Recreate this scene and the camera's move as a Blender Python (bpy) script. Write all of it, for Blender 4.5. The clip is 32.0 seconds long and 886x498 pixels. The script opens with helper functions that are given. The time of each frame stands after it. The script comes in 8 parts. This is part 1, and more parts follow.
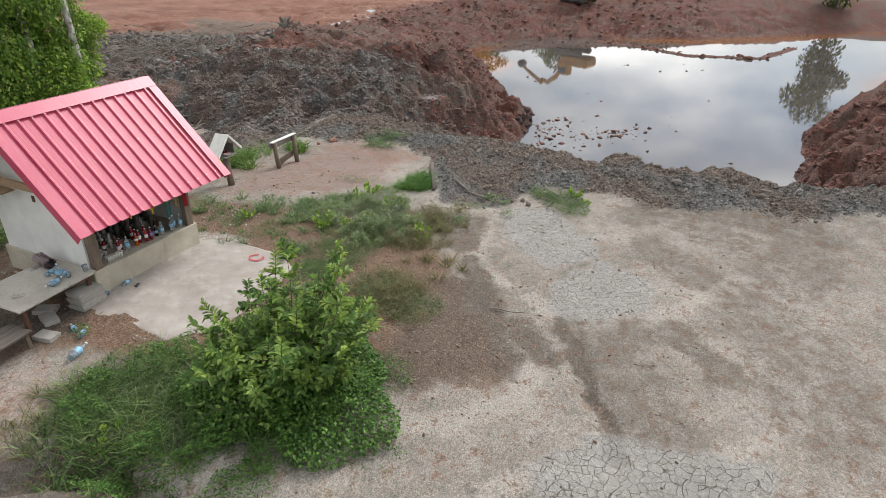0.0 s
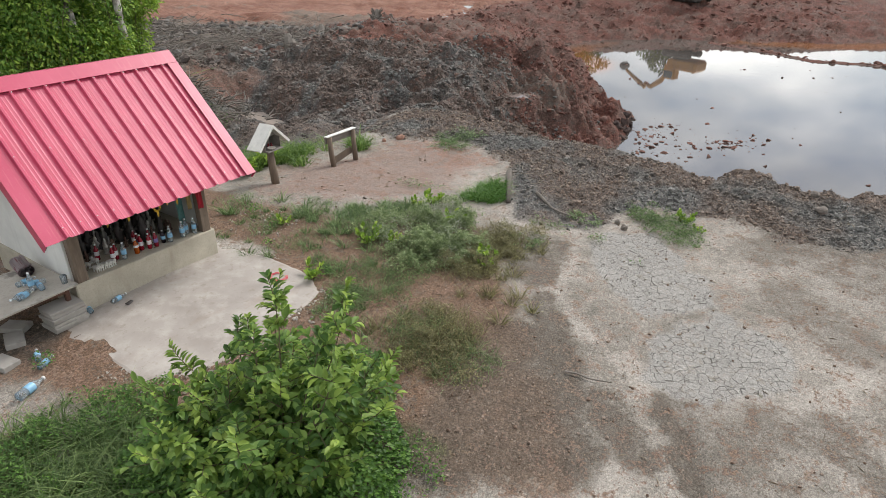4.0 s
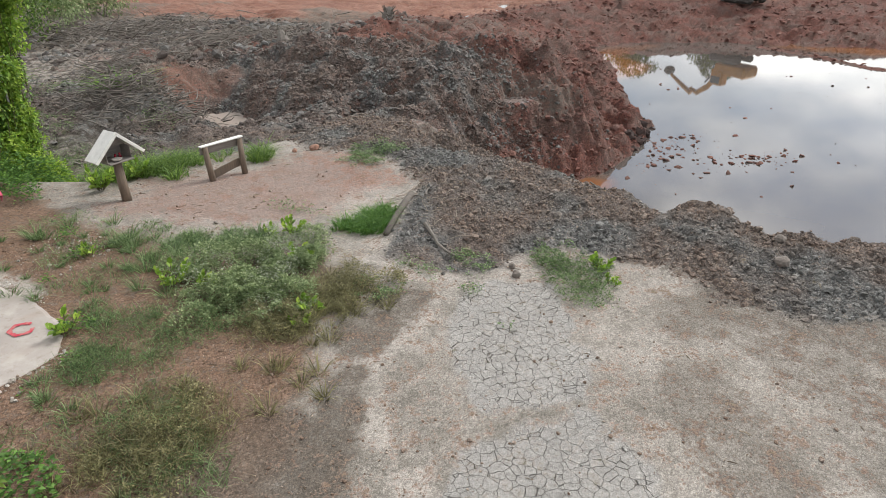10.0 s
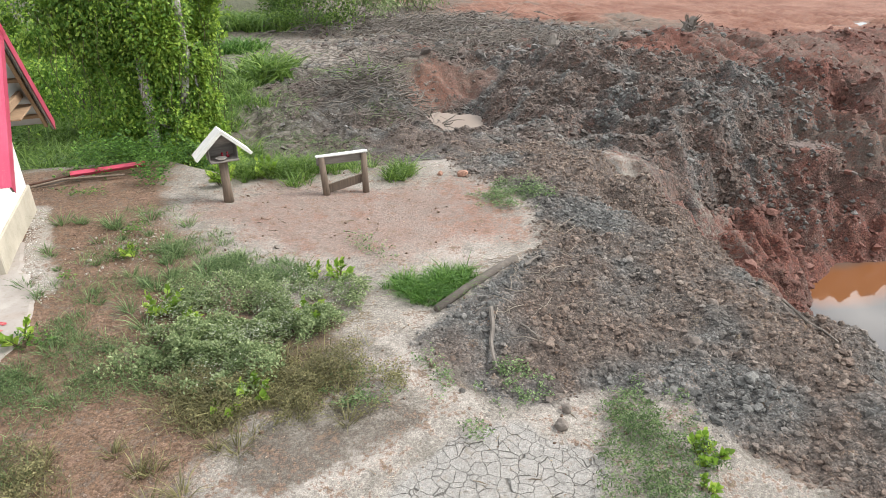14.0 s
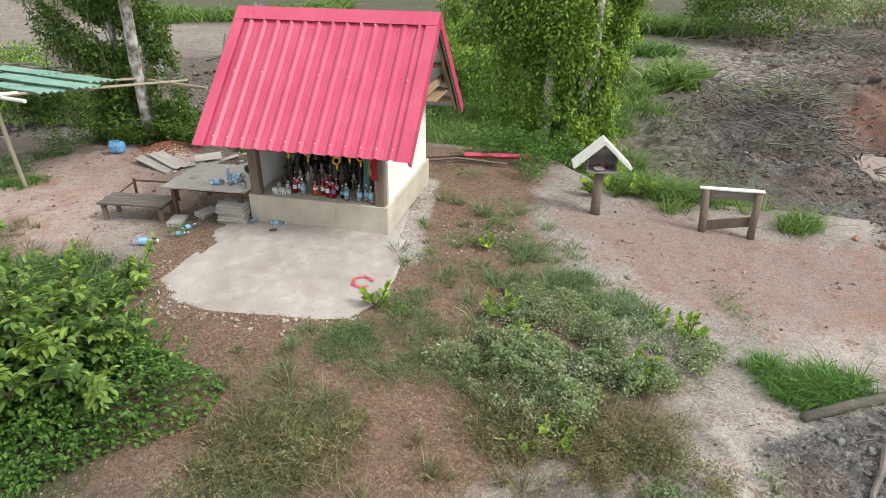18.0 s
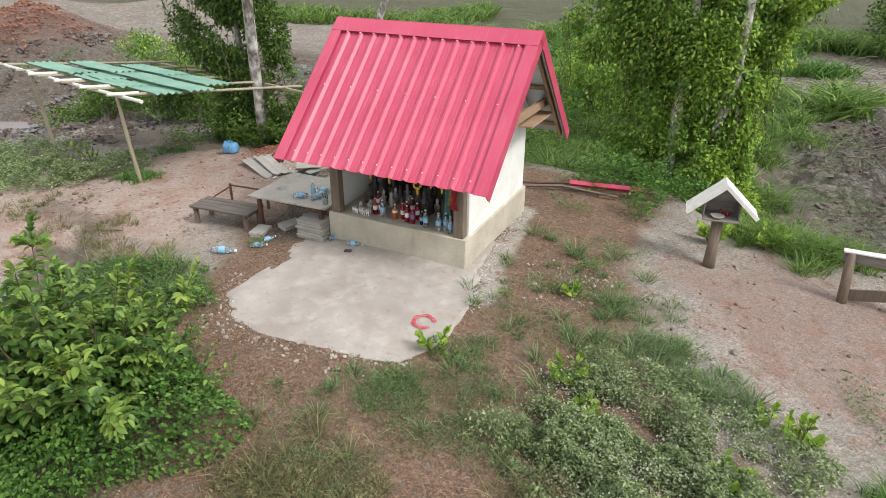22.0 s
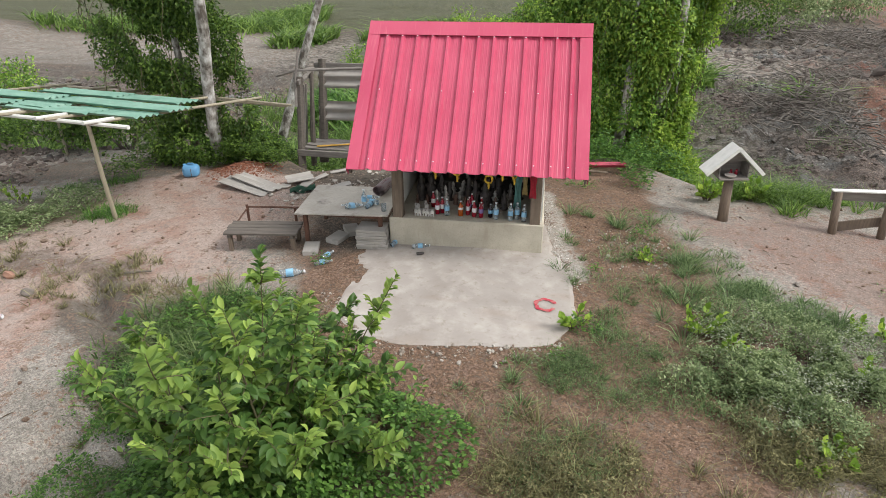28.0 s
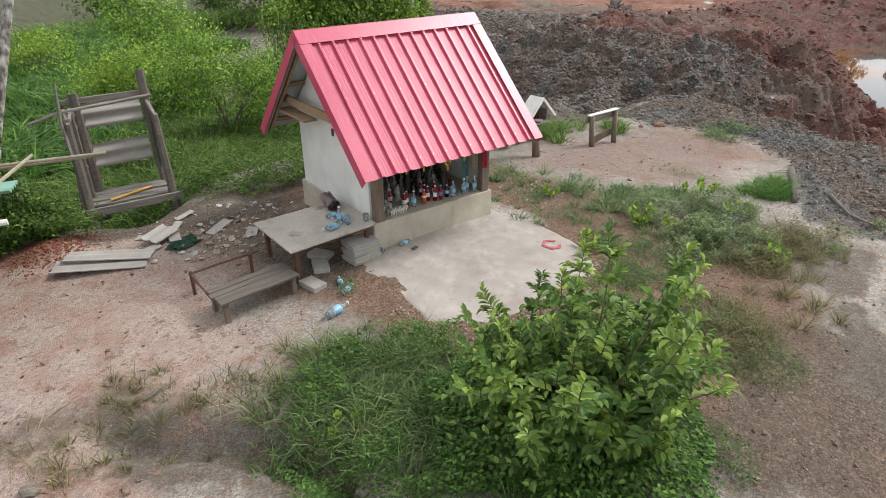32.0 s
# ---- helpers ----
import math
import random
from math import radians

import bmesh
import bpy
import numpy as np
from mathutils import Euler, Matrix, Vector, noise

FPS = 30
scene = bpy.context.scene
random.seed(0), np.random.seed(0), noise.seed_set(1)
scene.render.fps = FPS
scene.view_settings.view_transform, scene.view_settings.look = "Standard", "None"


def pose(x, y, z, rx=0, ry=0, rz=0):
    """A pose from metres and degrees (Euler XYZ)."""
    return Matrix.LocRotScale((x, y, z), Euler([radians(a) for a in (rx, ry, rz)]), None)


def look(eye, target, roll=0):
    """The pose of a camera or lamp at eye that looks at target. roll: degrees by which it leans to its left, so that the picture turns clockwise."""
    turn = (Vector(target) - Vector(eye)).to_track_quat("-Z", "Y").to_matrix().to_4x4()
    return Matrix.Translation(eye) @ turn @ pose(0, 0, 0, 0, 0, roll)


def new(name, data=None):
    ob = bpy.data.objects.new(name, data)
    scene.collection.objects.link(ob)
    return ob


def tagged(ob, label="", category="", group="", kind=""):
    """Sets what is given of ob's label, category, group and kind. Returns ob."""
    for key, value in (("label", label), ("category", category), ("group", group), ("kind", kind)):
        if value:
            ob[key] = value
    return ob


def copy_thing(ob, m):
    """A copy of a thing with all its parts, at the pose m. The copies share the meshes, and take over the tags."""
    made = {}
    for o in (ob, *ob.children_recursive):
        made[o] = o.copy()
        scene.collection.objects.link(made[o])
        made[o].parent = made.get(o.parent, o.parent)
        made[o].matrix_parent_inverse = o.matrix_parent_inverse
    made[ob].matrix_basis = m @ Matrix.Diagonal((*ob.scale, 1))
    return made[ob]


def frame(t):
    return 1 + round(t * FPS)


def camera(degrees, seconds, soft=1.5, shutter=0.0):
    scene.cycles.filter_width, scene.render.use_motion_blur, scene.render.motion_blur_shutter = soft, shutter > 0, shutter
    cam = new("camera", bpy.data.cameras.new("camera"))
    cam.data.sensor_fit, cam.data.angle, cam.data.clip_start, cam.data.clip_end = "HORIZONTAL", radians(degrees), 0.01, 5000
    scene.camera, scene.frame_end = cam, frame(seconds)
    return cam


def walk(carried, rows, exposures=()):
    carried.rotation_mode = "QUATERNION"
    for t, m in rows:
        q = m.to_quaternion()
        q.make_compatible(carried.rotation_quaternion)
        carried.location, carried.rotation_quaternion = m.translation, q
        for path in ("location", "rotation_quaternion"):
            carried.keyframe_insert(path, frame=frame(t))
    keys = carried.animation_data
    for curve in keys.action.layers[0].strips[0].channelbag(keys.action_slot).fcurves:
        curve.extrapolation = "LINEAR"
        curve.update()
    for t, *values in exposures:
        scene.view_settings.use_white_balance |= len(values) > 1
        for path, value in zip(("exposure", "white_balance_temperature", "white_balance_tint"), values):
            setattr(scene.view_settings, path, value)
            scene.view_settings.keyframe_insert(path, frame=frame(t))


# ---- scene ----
cam = camera(69.8, 32.0, 0.75)

PATH = [
    (0, (-6.06, -8.181, 4.94), (-4.46, -7.397, 4.032), 0.2),
    (0.5, (-5.809, -8.139, 4.833), (-4.241, -7.293, 3.924), 0.2),
    (1, (-5.495, -8.06, 4.696), (-3.962, -7.152, 3.788), 0.2),
    (1.5, (-5.154, -7.915, 4.586), (-3.653, -6.955, 3.677), 0.1),
    (2, (-4.796, -7.776, 4.496), (-3.317, -6.782, 3.588), 0.1),
    (2.5, (-4.433, -7.62, 4.422), (-2.967, -6.606, 3.514), 0.1),
    (3, (-4.114, -7.488, 4.361), (-2.649, -6.472, 3.455), 0.1),
    (3.5, (-3.926, -7.388, 4.296), (-2.462, -6.372, 3.389), 0.2),
    (5.5, (-3.867, -7.372, 4.131), (-2.401, -6.356, 3.226), 0.1),
    (6, (-3.821, -7.417, 4.102), (-2.356, -6.4, 3.196), 0.1),
    (6.5, (-3.771, -7.47, 4.064), (-2.306, -6.453, 3.159), 0.0),
    (7, (-3.719, -7.559, 4.022), (-2.254, -6.54, 3.118), -0.0),
    (7.5, (-3.643, -7.651, 3.987), (-2.182, -6.626, 3.083), -0.1),
    (8, (-3.519, -7.756, 3.943), (-2.063, -6.723, 3.04), 0.0),
    (8.5, (-3.162, -7.948, 3.909), (-1.712, -6.908, 3.006), -0.0),
    (9, (-2.514, -8.176, 3.869), (-1.073, -7.124, 2.965), -0.1),
    (9.5, (-1.571, -8.313, 3.85), (-0.163, -7.218, 2.946), 0.1),
    (10, (-0.405, -8.363, 3.829), (0.962, -7.217, 2.924), 0.1),
    (10.5, (0.878, -8.312, 3.794), (2.197, -7.112, 2.889), 0.0),
    (11, (2.054, -8.175, 3.73), (3.317, -6.914, 2.828), 0.0),
    (11.5, (2.988, -8.073, 3.691), (4.184, -6.748, 2.79), 0.1),
    (12, (3.345, -8.035, 3.66), (4.469, -6.648, 2.758), 0.2),
    (12.5, (3.42, -8.022, 3.638), (4.442, -6.557, 2.737), 0.1),
    (13, (3.409, -8.021, 3.633), (4.313, -6.481, 2.733), 0.0),
    (13.5, (3.391, -8.016, 3.637), (4.171, -6.409, 2.738), -0.0),
    (14, (3.384, -7.998, 3.619), (4.038, -6.335, 2.721), -0.0),
    (14.5, (3.378, -7.989, 3.62), (3.901, -6.28, 2.721), 0.0),
    (16.5, (3.42, -7.661, 3.622), (3.398, -5.876, 2.721), 0.3),
    (17, (3.445, -7.53, 3.618), (3.282, -5.751, 2.719), 0.4),
    (17.5, (3.454, -7.388, 3.614), (3.153, -5.626, 2.716), 0.4),
    (18, (3.467, -7.233, 3.609), (3.052, -5.495, 2.711), 0.3),
    (18.5, (3.511, -7.079, 3.631), (3.007, -5.366, 2.731), 0.2),
    (19, (3.576, -6.89, 3.648), (2.98, -5.208, 2.747), 0.0),
    (19.5, (3.675, -6.715, 3.664), (2.992, -5.065, 2.763), 0.1),
    (20, (3.813, -6.494, 3.649), (3.038, -4.883, 2.753), 0.2),
    (20.5, (3.904, -6.318, 3.648), (3.11, -4.715, 2.754), 0.3),
    (21, (3.921, -6.226, 3.682), (3.124, -4.626, 2.786), 0.2),
    (21.5, (3.902, -6.209, 3.69), (3.105, -4.608, 2.794), 0.2),
    (22, (3.798, -6.252, 3.67), (3.002, -4.648, 2.779), 0.3),
    (22.5, (3.69, -6.301, 3.687), (2.889, -4.701, 2.793), 0.1),
    (23, (3.554, -6.367, 3.683), (2.755, -4.766, 2.79), 0.1),
    (23.5, (3.404, -6.436, 3.667), (2.607, -4.831, 2.779), 0.2),
    (24, (3.246, -6.487, 3.653), (2.444, -4.884, 2.765), 0.2),
    (24.5, (3.025, -6.574, 3.657), (2.223, -4.972, 2.767), 0.1),
    (25, (2.779, -6.668, 3.681), (1.985, -5.065, 2.788), 0.0),
    (25.5, (2.542, -6.79, 3.671), (1.79, -5.164, 2.784), 0.0),
    (27.5, (1.231, -7.406, 3.694), (0.838, -5.66, 2.802), -0.3),
    (28, (0.86, -7.41, 3.713), (0.586, -5.643, 2.818), -0.4),
    (28.5, (0.451, -7.315, 3.694), (0.277, -5.533, 2.803), -0.3),
    (29, (-0.087, -7.234, 3.721), (-0.192, -5.448, 2.828), -0.4),
    (29.5, (-0.81, -7.174, 3.736), (-0.845, -5.386, 2.84), -0.4),
    (30, (-1.625, -7.119, 3.73), (-1.586, -5.329, 2.838), -0.4),
    (30.5, (-2.482, -6.984, 3.786), (-2.278, -5.211, 2.882), -0.6),
    (31, (-3.27, -6.849, 3.818), (-2.752, -5.145, 2.907), -0.6),
    (31.5, (-4.043, -6.674, 3.83), (-3.224, -5.095, 2.916), -0.5),
    (32, (-4.724, -6.464, 3.842), (-3.66, -5.04, 2.925), -0.3),
]
walk(cam, [(t, look(eye, target, roll)) for t, eye, target, roll in PATH],
     [(0, -0.12), (8, -0.1), (11, 0.12), (13, 0.44), (15, 0.32), (19, 0.15), (25, 0.05), (32, 0.0)])

# ---- light ----
world = bpy.data.worlds.new("world")
scene.world = world
world.use_nodes = True
SUN_EL, SUN_AZ = radians(46), radians(100)      # azimuth clockwise from +y
wn, wl = world.node_tree.nodes, world.node_tree.links
wn.clear()
w_out, w_bg = wn.new("ShaderNodeOutputWorld"), wn.new("ShaderNodeBackground")
w_sky, w_tex, w_map = wn.new("ShaderNodeTexSky"), wn.new("ShaderNodeTexCoord"), wn.new("ShaderNodeMapping")
w_noise, w_ramp, w_mix = wn.new("ShaderNodeTexNoise"), wn.new("ShaderNodeValToRGB"), wn.new("ShaderNodeMix")
w_noise2, w_ramp2 = wn.new("ShaderNodeTexNoise"), wn.new("ShaderNodeValToRGB")
w_gain = wn.new("ShaderNodeVectorMath")
w_sky.sky_type, w_sky.sun_disc = "NISHITA", False
w_sky.sun_elevation, w_sky.sun_rotation = SUN_EL, SUN_AZ
w_gain.operation = "SCALE"
w_gain.inputs["Scale"].default_value = 0.13
w_map.inputs["Scale"].default_value = (1, 1, 2.2)
w_noise.inputs["Scale"].default_value, w_noise.inputs["Detail"].default_value, w_noise.inputs["Roughness"].default_value = 2.6, 6, 0.55
w_ramp.color_ramp.elements[0].position, w_ramp.color_ramp.elements[1].position = 0.34, 0.58
w_noise2.inputs["Scale"].default_value, w_noise2.inputs["Detail"].default_value = 3.5, 5
w_ramp2.color_ramp.elements[0].position, w_ramp2.color_ramp.elements[1].position = 0.3, 0.72
w_ramp2.color_ramp.elements[0].color = (0.5, 0.55, 0.63, 1)
w_ramp2.color_ramp.elements[1].color = (2.7, 2.68, 2.62, 1)
w_mix.data_type = "RGBA"
wl.new(w_tex.outputs["Generated"], w_map.inputs["Vector"])
wl.new(w_map.outputs[0], w_noise.inputs["Vector"])
wl.new(w_map.outputs[0], w_noise2.inputs["Vector"])
wl.new(w_noise.outputs[0], w_ramp.inputs[0])
wl.new(w_noise2.outputs[0], w_ramp2.inputs[0])
wl.new(w_sky.outputs[0], w_gain.inputs[0])
wl.new(w_ramp.outputs[0], w_mix.inputs["Factor"])
wl.new(w_gain.outputs[0], w_mix.inputs["A"])
wl.new(w_ramp2.outputs[0], w_mix.inputs["B"])
wl.new(w_mix.outputs["Result"], w_bg.inputs["Color"])
w_bg.inputs["Strength"].default_value = 0.98
wl.new(w_bg.outputs[0], w_out.inputs[0])
sun = new("sun", bpy.data.lights.new("sun", "SUN"))
sun.data.energy, sun.data.angle, sun.data.color = 3.2, radians(18), (1, 0.97, 0.93)
sun.matrix_world = look((0, 0, 30), Vector((0, 0, 30)) - Vector((math.sin(SUN_AZ) * math.cos(SUN_EL), math.cos(SUN_AZ) * math.cos(SUN_EL), math.sin(SUN_EL))))
rng = np.random.default_rng(7)


# ---- material helpers ----
class Nodes:
    """A material's node tree with short calls."""

    def __init__(self, name):
        self.mat = bpy.data.materials.new(name)
        self.mat.use_nodes = True
        self.n, self.l = self.mat.node_tree.nodes, self.mat.node_tree.links
        self.bsdf = self.n["Principled BSDF"]
        self.pos = self.n.new("ShaderNodeTexCoord").outputs["Object"]
        self.world = None

    def geo(self):
        if self.world is None:
            self.world = self.n.new("ShaderNodeNewGeometry").outputs["Position"]
        return self.world

    def put(self, value, socket):
        if isinstance(value, bpy.types.NodeSocket):
            self.l.new(value, socket)
        elif isinstance(value, (tuple, list)) and len(value) == 3 and socket.type == "RGBA":
            socket.default_value = (*value, 1)
        else:
            socket.default_value = value

    def noise(self, scale, detail=4, rough=0.55, vec=None, stretch=None):
        tex = self.n.new("ShaderNodeTexNoise")
        tex.inputs["Scale"].default_value, tex.inputs["Detail"].default_value, tex.inputs["Roughness"].default_value = scale, detail, rough
        vec = vec or self.pos
        if stretch:
            m = self.n.new("ShaderNodeMapping")
            m.inputs["Scale"].default_value = stretch
            self.l.new(vec, m.inputs["Vector"])
            vec = m.outputs[0]
        self.l.new(vec, tex.inputs["Vector"])
        return tex.outputs[0]

    def voronoi(self, scale, feature="F1", vec=None, out=0, rand=1.0):
        tex = self.n.new("ShaderNodeTexVoronoi")
        tex.feature = feature
        tex.inputs["Scale"].default_value, tex.inputs["Randomness"].default_value = scale, rand
        self.l.new(vec or self.pos, tex.inputs["Vector"])
        return tex.outputs[out]

    def ramp(self, fac, *stops):
        r = self.n.new("ShaderNodeValToRGB")
        self.put(fac, r.inputs[0])
        els = r.color_ramp.elements
        while len(els) < len(stops):
            els.new(0.5)
        for e, (p, c) in zip(els, stops):
            e.position, e.color = p, (*c, 1) if isinstance(c, (tuple, list)) else (c, c, c, 1)
        return r.outputs[0]

    def mix(self, fac, a, b, mode="MIX"):
        m = self.n.new("ShaderNodeMix")
        m.data_type, m.blend_type = "RGBA", mode
        self.put(fac, m.inputs["Factor"])
        self.put(a, m.inputs["A"])
        self.put(b, m.inputs["B"])
        return m.outputs["Result"]

    def math(self, op, a, b=0.0, clamp=False):
        m = self.n.new("ShaderNodeMath")
        m.operation, m.use_clamp = op, clamp
        self.put(a, m.inputs[0])
        self.put(b, m.inputs[1])
        return m.outputs[0]

    def attr(self, name):
        a = self.n.new("ShaderNodeAttribute")
        a.attribute_name = name
        s = self.n.new("ShaderNodeSeparateColor")
        self.l.new(a.outputs["Color"], s.inputs[0])
        return s.outputs

    def random(self):
        return self.n.new("ShaderNodeObjectInfo").outputs["Random"]

    def island(self):
        return self.n.new("ShaderNodeNewGeometry").outputs["Random Per Island"]

    def bump(self, height, strength=0.3, distance=0.01):
        b = self.n.new("ShaderNodeBump")
        b.inputs["Strength"].default_value, b.inputs["Distance"].default_value = strength, distance
        self.put(height, b.inputs["Height"])
        self.l.new(b.outputs[0], self.bsdf.inputs["Normal"])

    def done(self, color=None, rough=0.8, metal=0.0, spec=None):
        if color is not None:
            self.put(color, self.bsdf.inputs["Base Color"])
        self.put(rough, self.bsdf.inputs["Roughness"])
        self.put(metal, self.bsdf.inputs["Metallic"])
        if spec is not None:
            self.put(spec, self.bsdf.inputs["Specular IOR Level"])
        return self.mat


def plain(name, color, rough=0.6, vary=0.25, scale=6, bump=0.15, metal=0.0, fine=60):
    """A surface of one colour with stains at one scale and grain at another."""
    m = Nodes(name)
    dark = tuple(c * (1 - vary) for c in color)
    light = tuple(min(1, c * (1 + vary * 0.5)) for c in color)
    c = m.mix(m.ramp(m.noise(scale), (0.3, 0.0), (0.7, 1.0)), dark, light)
    c = m.mix(m.math("MULTIPLY", m.noise(fine, 3), 0.35), c, tuple(x * 0.6 for x in color))
    m.bump(m.noise(fine, 5), bump, 0.004)
    return m.done(c, rough, metal)


def wood(name, color, grain=(3, 40, 40), rough=0.85, vary=0.45):
    m = Nodes(name)
    g = m.noise(1.0, 6, 0.65, stretch=grain)
    c = m.mix(m.ramp(g, (0.3, 0.0), (0.68, 1.0)), tuple(x * (1 - vary) for x in color), tuple(x * (1 + vary * 0.4) for x in color))
    c = m.mix(m.ramp(m.noise(4, 3), (0.45, 0.0), (0.75, 0.6)), c, tuple(x * 0.55 for x in color))
    c = m.mix(m.math("MULTIPLY", m.random(), 0.3), c, tuple(x * 0.6 for x in color))
    m.bump(g, 0.5, 0.004)
    return m.done(c, rough)


def leafy(name, young, old, rough=0.45, sheen=0.3):
    """Leaves: each island has its own tint; light passes through a little."""
    m = Nodes(name)
    r = m.island()
    c = m.ramp(r, (0.0, tuple(x * 0.6 for x in old)), (0.45, old), (0.85, young), (1.0, tuple(min(1, x * 1.25) for x in young)))
    c = m.mix(m.ramp(m.noise(1.3, 2), (0.35, 0.0), (0.7, 0.45)), c, tuple(x * 0.7 for x in old))
    m.bsdf.inputs["Base Color"].default_value = (*old, 1)
    m.done(c, rough, spec=sheen)
    tr, add = m.n.new("ShaderNodeBsdfTranslucent"), m.n.new("ShaderNodeMixShader")
    m.l.new(c, tr.inputs["Color"])
    add.inputs[0].default_value = 0.42
    m.l.new(m.bsdf.outputs[0], add.inputs[1])
    m.l.new(tr.outputs[0], add.inputs[2])
    m.l.new(add.outputs[0], m.n["Material Output"].inputs["Surface"])
    return m.mat


# ---- mesh helpers ----
def mesh_np(name, verts, faces, material=None, smooth=True):
    """A mesh from arrays of points and of equal-sized faces."""
    me = bpy.data.meshes.new(name)
    verts, faces = np.asarray(verts, np.float32), np.asarray(faces, np.int32)
    k = faces.shape[1]
    me.vertices.add(len(verts))
    me.vertices.foreach_set("co", verts.ravel())
    me.loops.add(faces.size)
    me.loops.foreach_set("vertex_index", faces.ravel())
    me.polygons.add(len(faces))
    me.polygons.foreach_set("loop_start", np.arange(len(faces), dtype=np.int32) * k)
    me.update(calc_edges=True)
    me.polygons.foreach_set("use_smooth", np.full(len(faces), smooth))
    if material:
        me.materials.append(material)
    return me


def part(name, bm, material, parent=None, label="", smooth=False):
    """Links a bmesh, or a mesh, as one object under a thing or a part."""
    if isinstance(bm, bmesh.types.BMesh):
        me = bpy.data.meshes.new(name)
        bmesh.ops.recalc_face_normals(bm, faces=bm.faces[:])
        bm.to_mesh(me)
        bm.free()
    else:
        me = bm
    if material and not me.materials:
        me.materials.append(material)
    if smooth:
        me.polygons.foreach_set("use_smooth", np.ones(len(me.polygons), bool))
    ob = new(name, me)
    if parent:
        ob.parent = parent
    if label:
        ob["label"] = label
    return ob


def thing(name, m, label, category, group="", kind=""):
    ob = new(name)
    ob.matrix_world = m
    ob.empty_display_size = 0.1
    return tagged(ob, label, category, group, kind)


def box(sx, sy, sz, m=Matrix(), bevel=0.004, bm=None, jitter=0.0, cuts=0):
    """A bevelled box with its centre at m; jitter wears the corners."""
    own = bmesh.new()
    bmesh.ops.create_cube(own, size=1)
    bmesh.ops.scale(own, vec=(sx, sy, sz), verts=own.verts)
    if cuts:
        long = max(sx, sy, sz)
        edges = [e for e in own.edges if e.calc_length() > long * 0.95]
        bmesh.ops.subdivide_edges(own, edges=edges, cuts=cuts, use_grid_fill=True)
    if bevel:
        bmesh.ops.bevel(own, geom=own.edges[:], offset=bevel, segments=1, affect="EDGES", clamp_overlap=True)
    if jitter:
        for v in own.verts:
            v.co += noise.noise_vector(v.co * 9 + Vector((sx * 31, sy * 17, sz * 7))) * jitter
    bmesh.ops.transform(own, matrix=m, verts=own.verts)
    if bm is None:
        return own
    me = bpy.data.meshes.new("tmp")
    own.to_mesh(me)
    own.free()
    bm.from_mesh(me)
    bpy.data.meshes.remove(me)
    return bm


def tube(points, radii, sides=8, bm=None, rough=0.0, cap=True):
    """A round bar along points, with a radius at each."""
    bm = bm or bmesh.new()
    pts = [Vector(p) for p in points]
    rings, up = [], Vector((0.31, 0.17, 0.93))
    for i, p in enumerate(pts):
        d = (pts[min(i + 1, len(pts) - 1)] - pts[max(i - 1, 0)]).normalized()
        a = d.cross(up if abs(d.dot(up)) < 0.95 else Vector((1, 0, 0))).normalized()
        b = d.cross(a)
        r = radii[i] if isinstance(radii, (list, tuple)) else radii
        ring = []
        for k in range(sides):
            q = 2 * math.pi * k / sides
            rr = r * (1 + rough * noise.noise(p * 5 + Vector((k * 1.7, i * 0.9, r * 11))))
            ring.append(bm.verts.new(p + (a * math.cos(q) + b * math.sin(q)) * rr))
        rings.append(ring)
    for r0, r1 in zip(rings, rings[1:]):
        for k in range(sides):
            bm.faces.new((r0[k], r0[(k + 1) % sides], r1[(k + 1) % sides], r1[k]))
    if cap:
        bm.faces.new(rings[0][::-1])
        bm.faces.new(rings[-1])
    return bm


def lathe(profile, sides=12, bm=None, m=Matrix()):
    """A turned body from rows of radius and height."""
    bm = bm or bmesh.new()
    rings = []
    for r, z in profile:
        rings.append([bm.verts.new(m @ Vector((r * math.cos(2 * math.pi * k / sides), r * math.sin(2 * math.pi * k / sides), z))) for k in range(sides)])
    for r0, r1 in zip(rings, rings[1:]):
        for k in range(sides):
            bm.faces.new((r0[k], r0[(k + 1) % sides], r1[(k + 1) % sides], r1[k]))
    bm.faces.new(rings[0][::-1])
    bm.faces.new(rings[-1])
    return bm


def sweep(profile, along, bm=None, thick=0.004):
    """A folded sheet: a profile of (across, height) pairs, swept between two frames (origin, across, up)."""
    bm = bm or bmesh.new()
    loops = []
    for o, ax, up in along:
        o, ax, up = Vector(o), Vector(ax), Vector(up)
        top = [bm.verts.new(o + ax * a + up * h) for a, h in profile]
        low = [bm.verts.new(o + ax * a + up * (h - thick)) for a, h in profile]
        loops.append((top, low))
    for (t0, l0), (t1, l1) in zip(loops, loops[1:]):
        for i in range(len(profile) - 1):
            bm.faces.new((t0[i], t0[i + 1], t1[i + 1], t1[i]))
            bm.faces.new((l0[i + 1], l0[i], l1[i], l1[i + 1]))
        bm.faces.new((t0[0], t1[0], l1[0], l0[0]))
        bm.faces.new((t0[-1], l0[-1], l1[-1], t1[-1]))
    for t, l in (loops[0], loops[-1]):
        for i in range(len(profile) - 1):
            bm.faces.new((t[i], t[i + 1], l[i + 1], l[i]))
    return bm


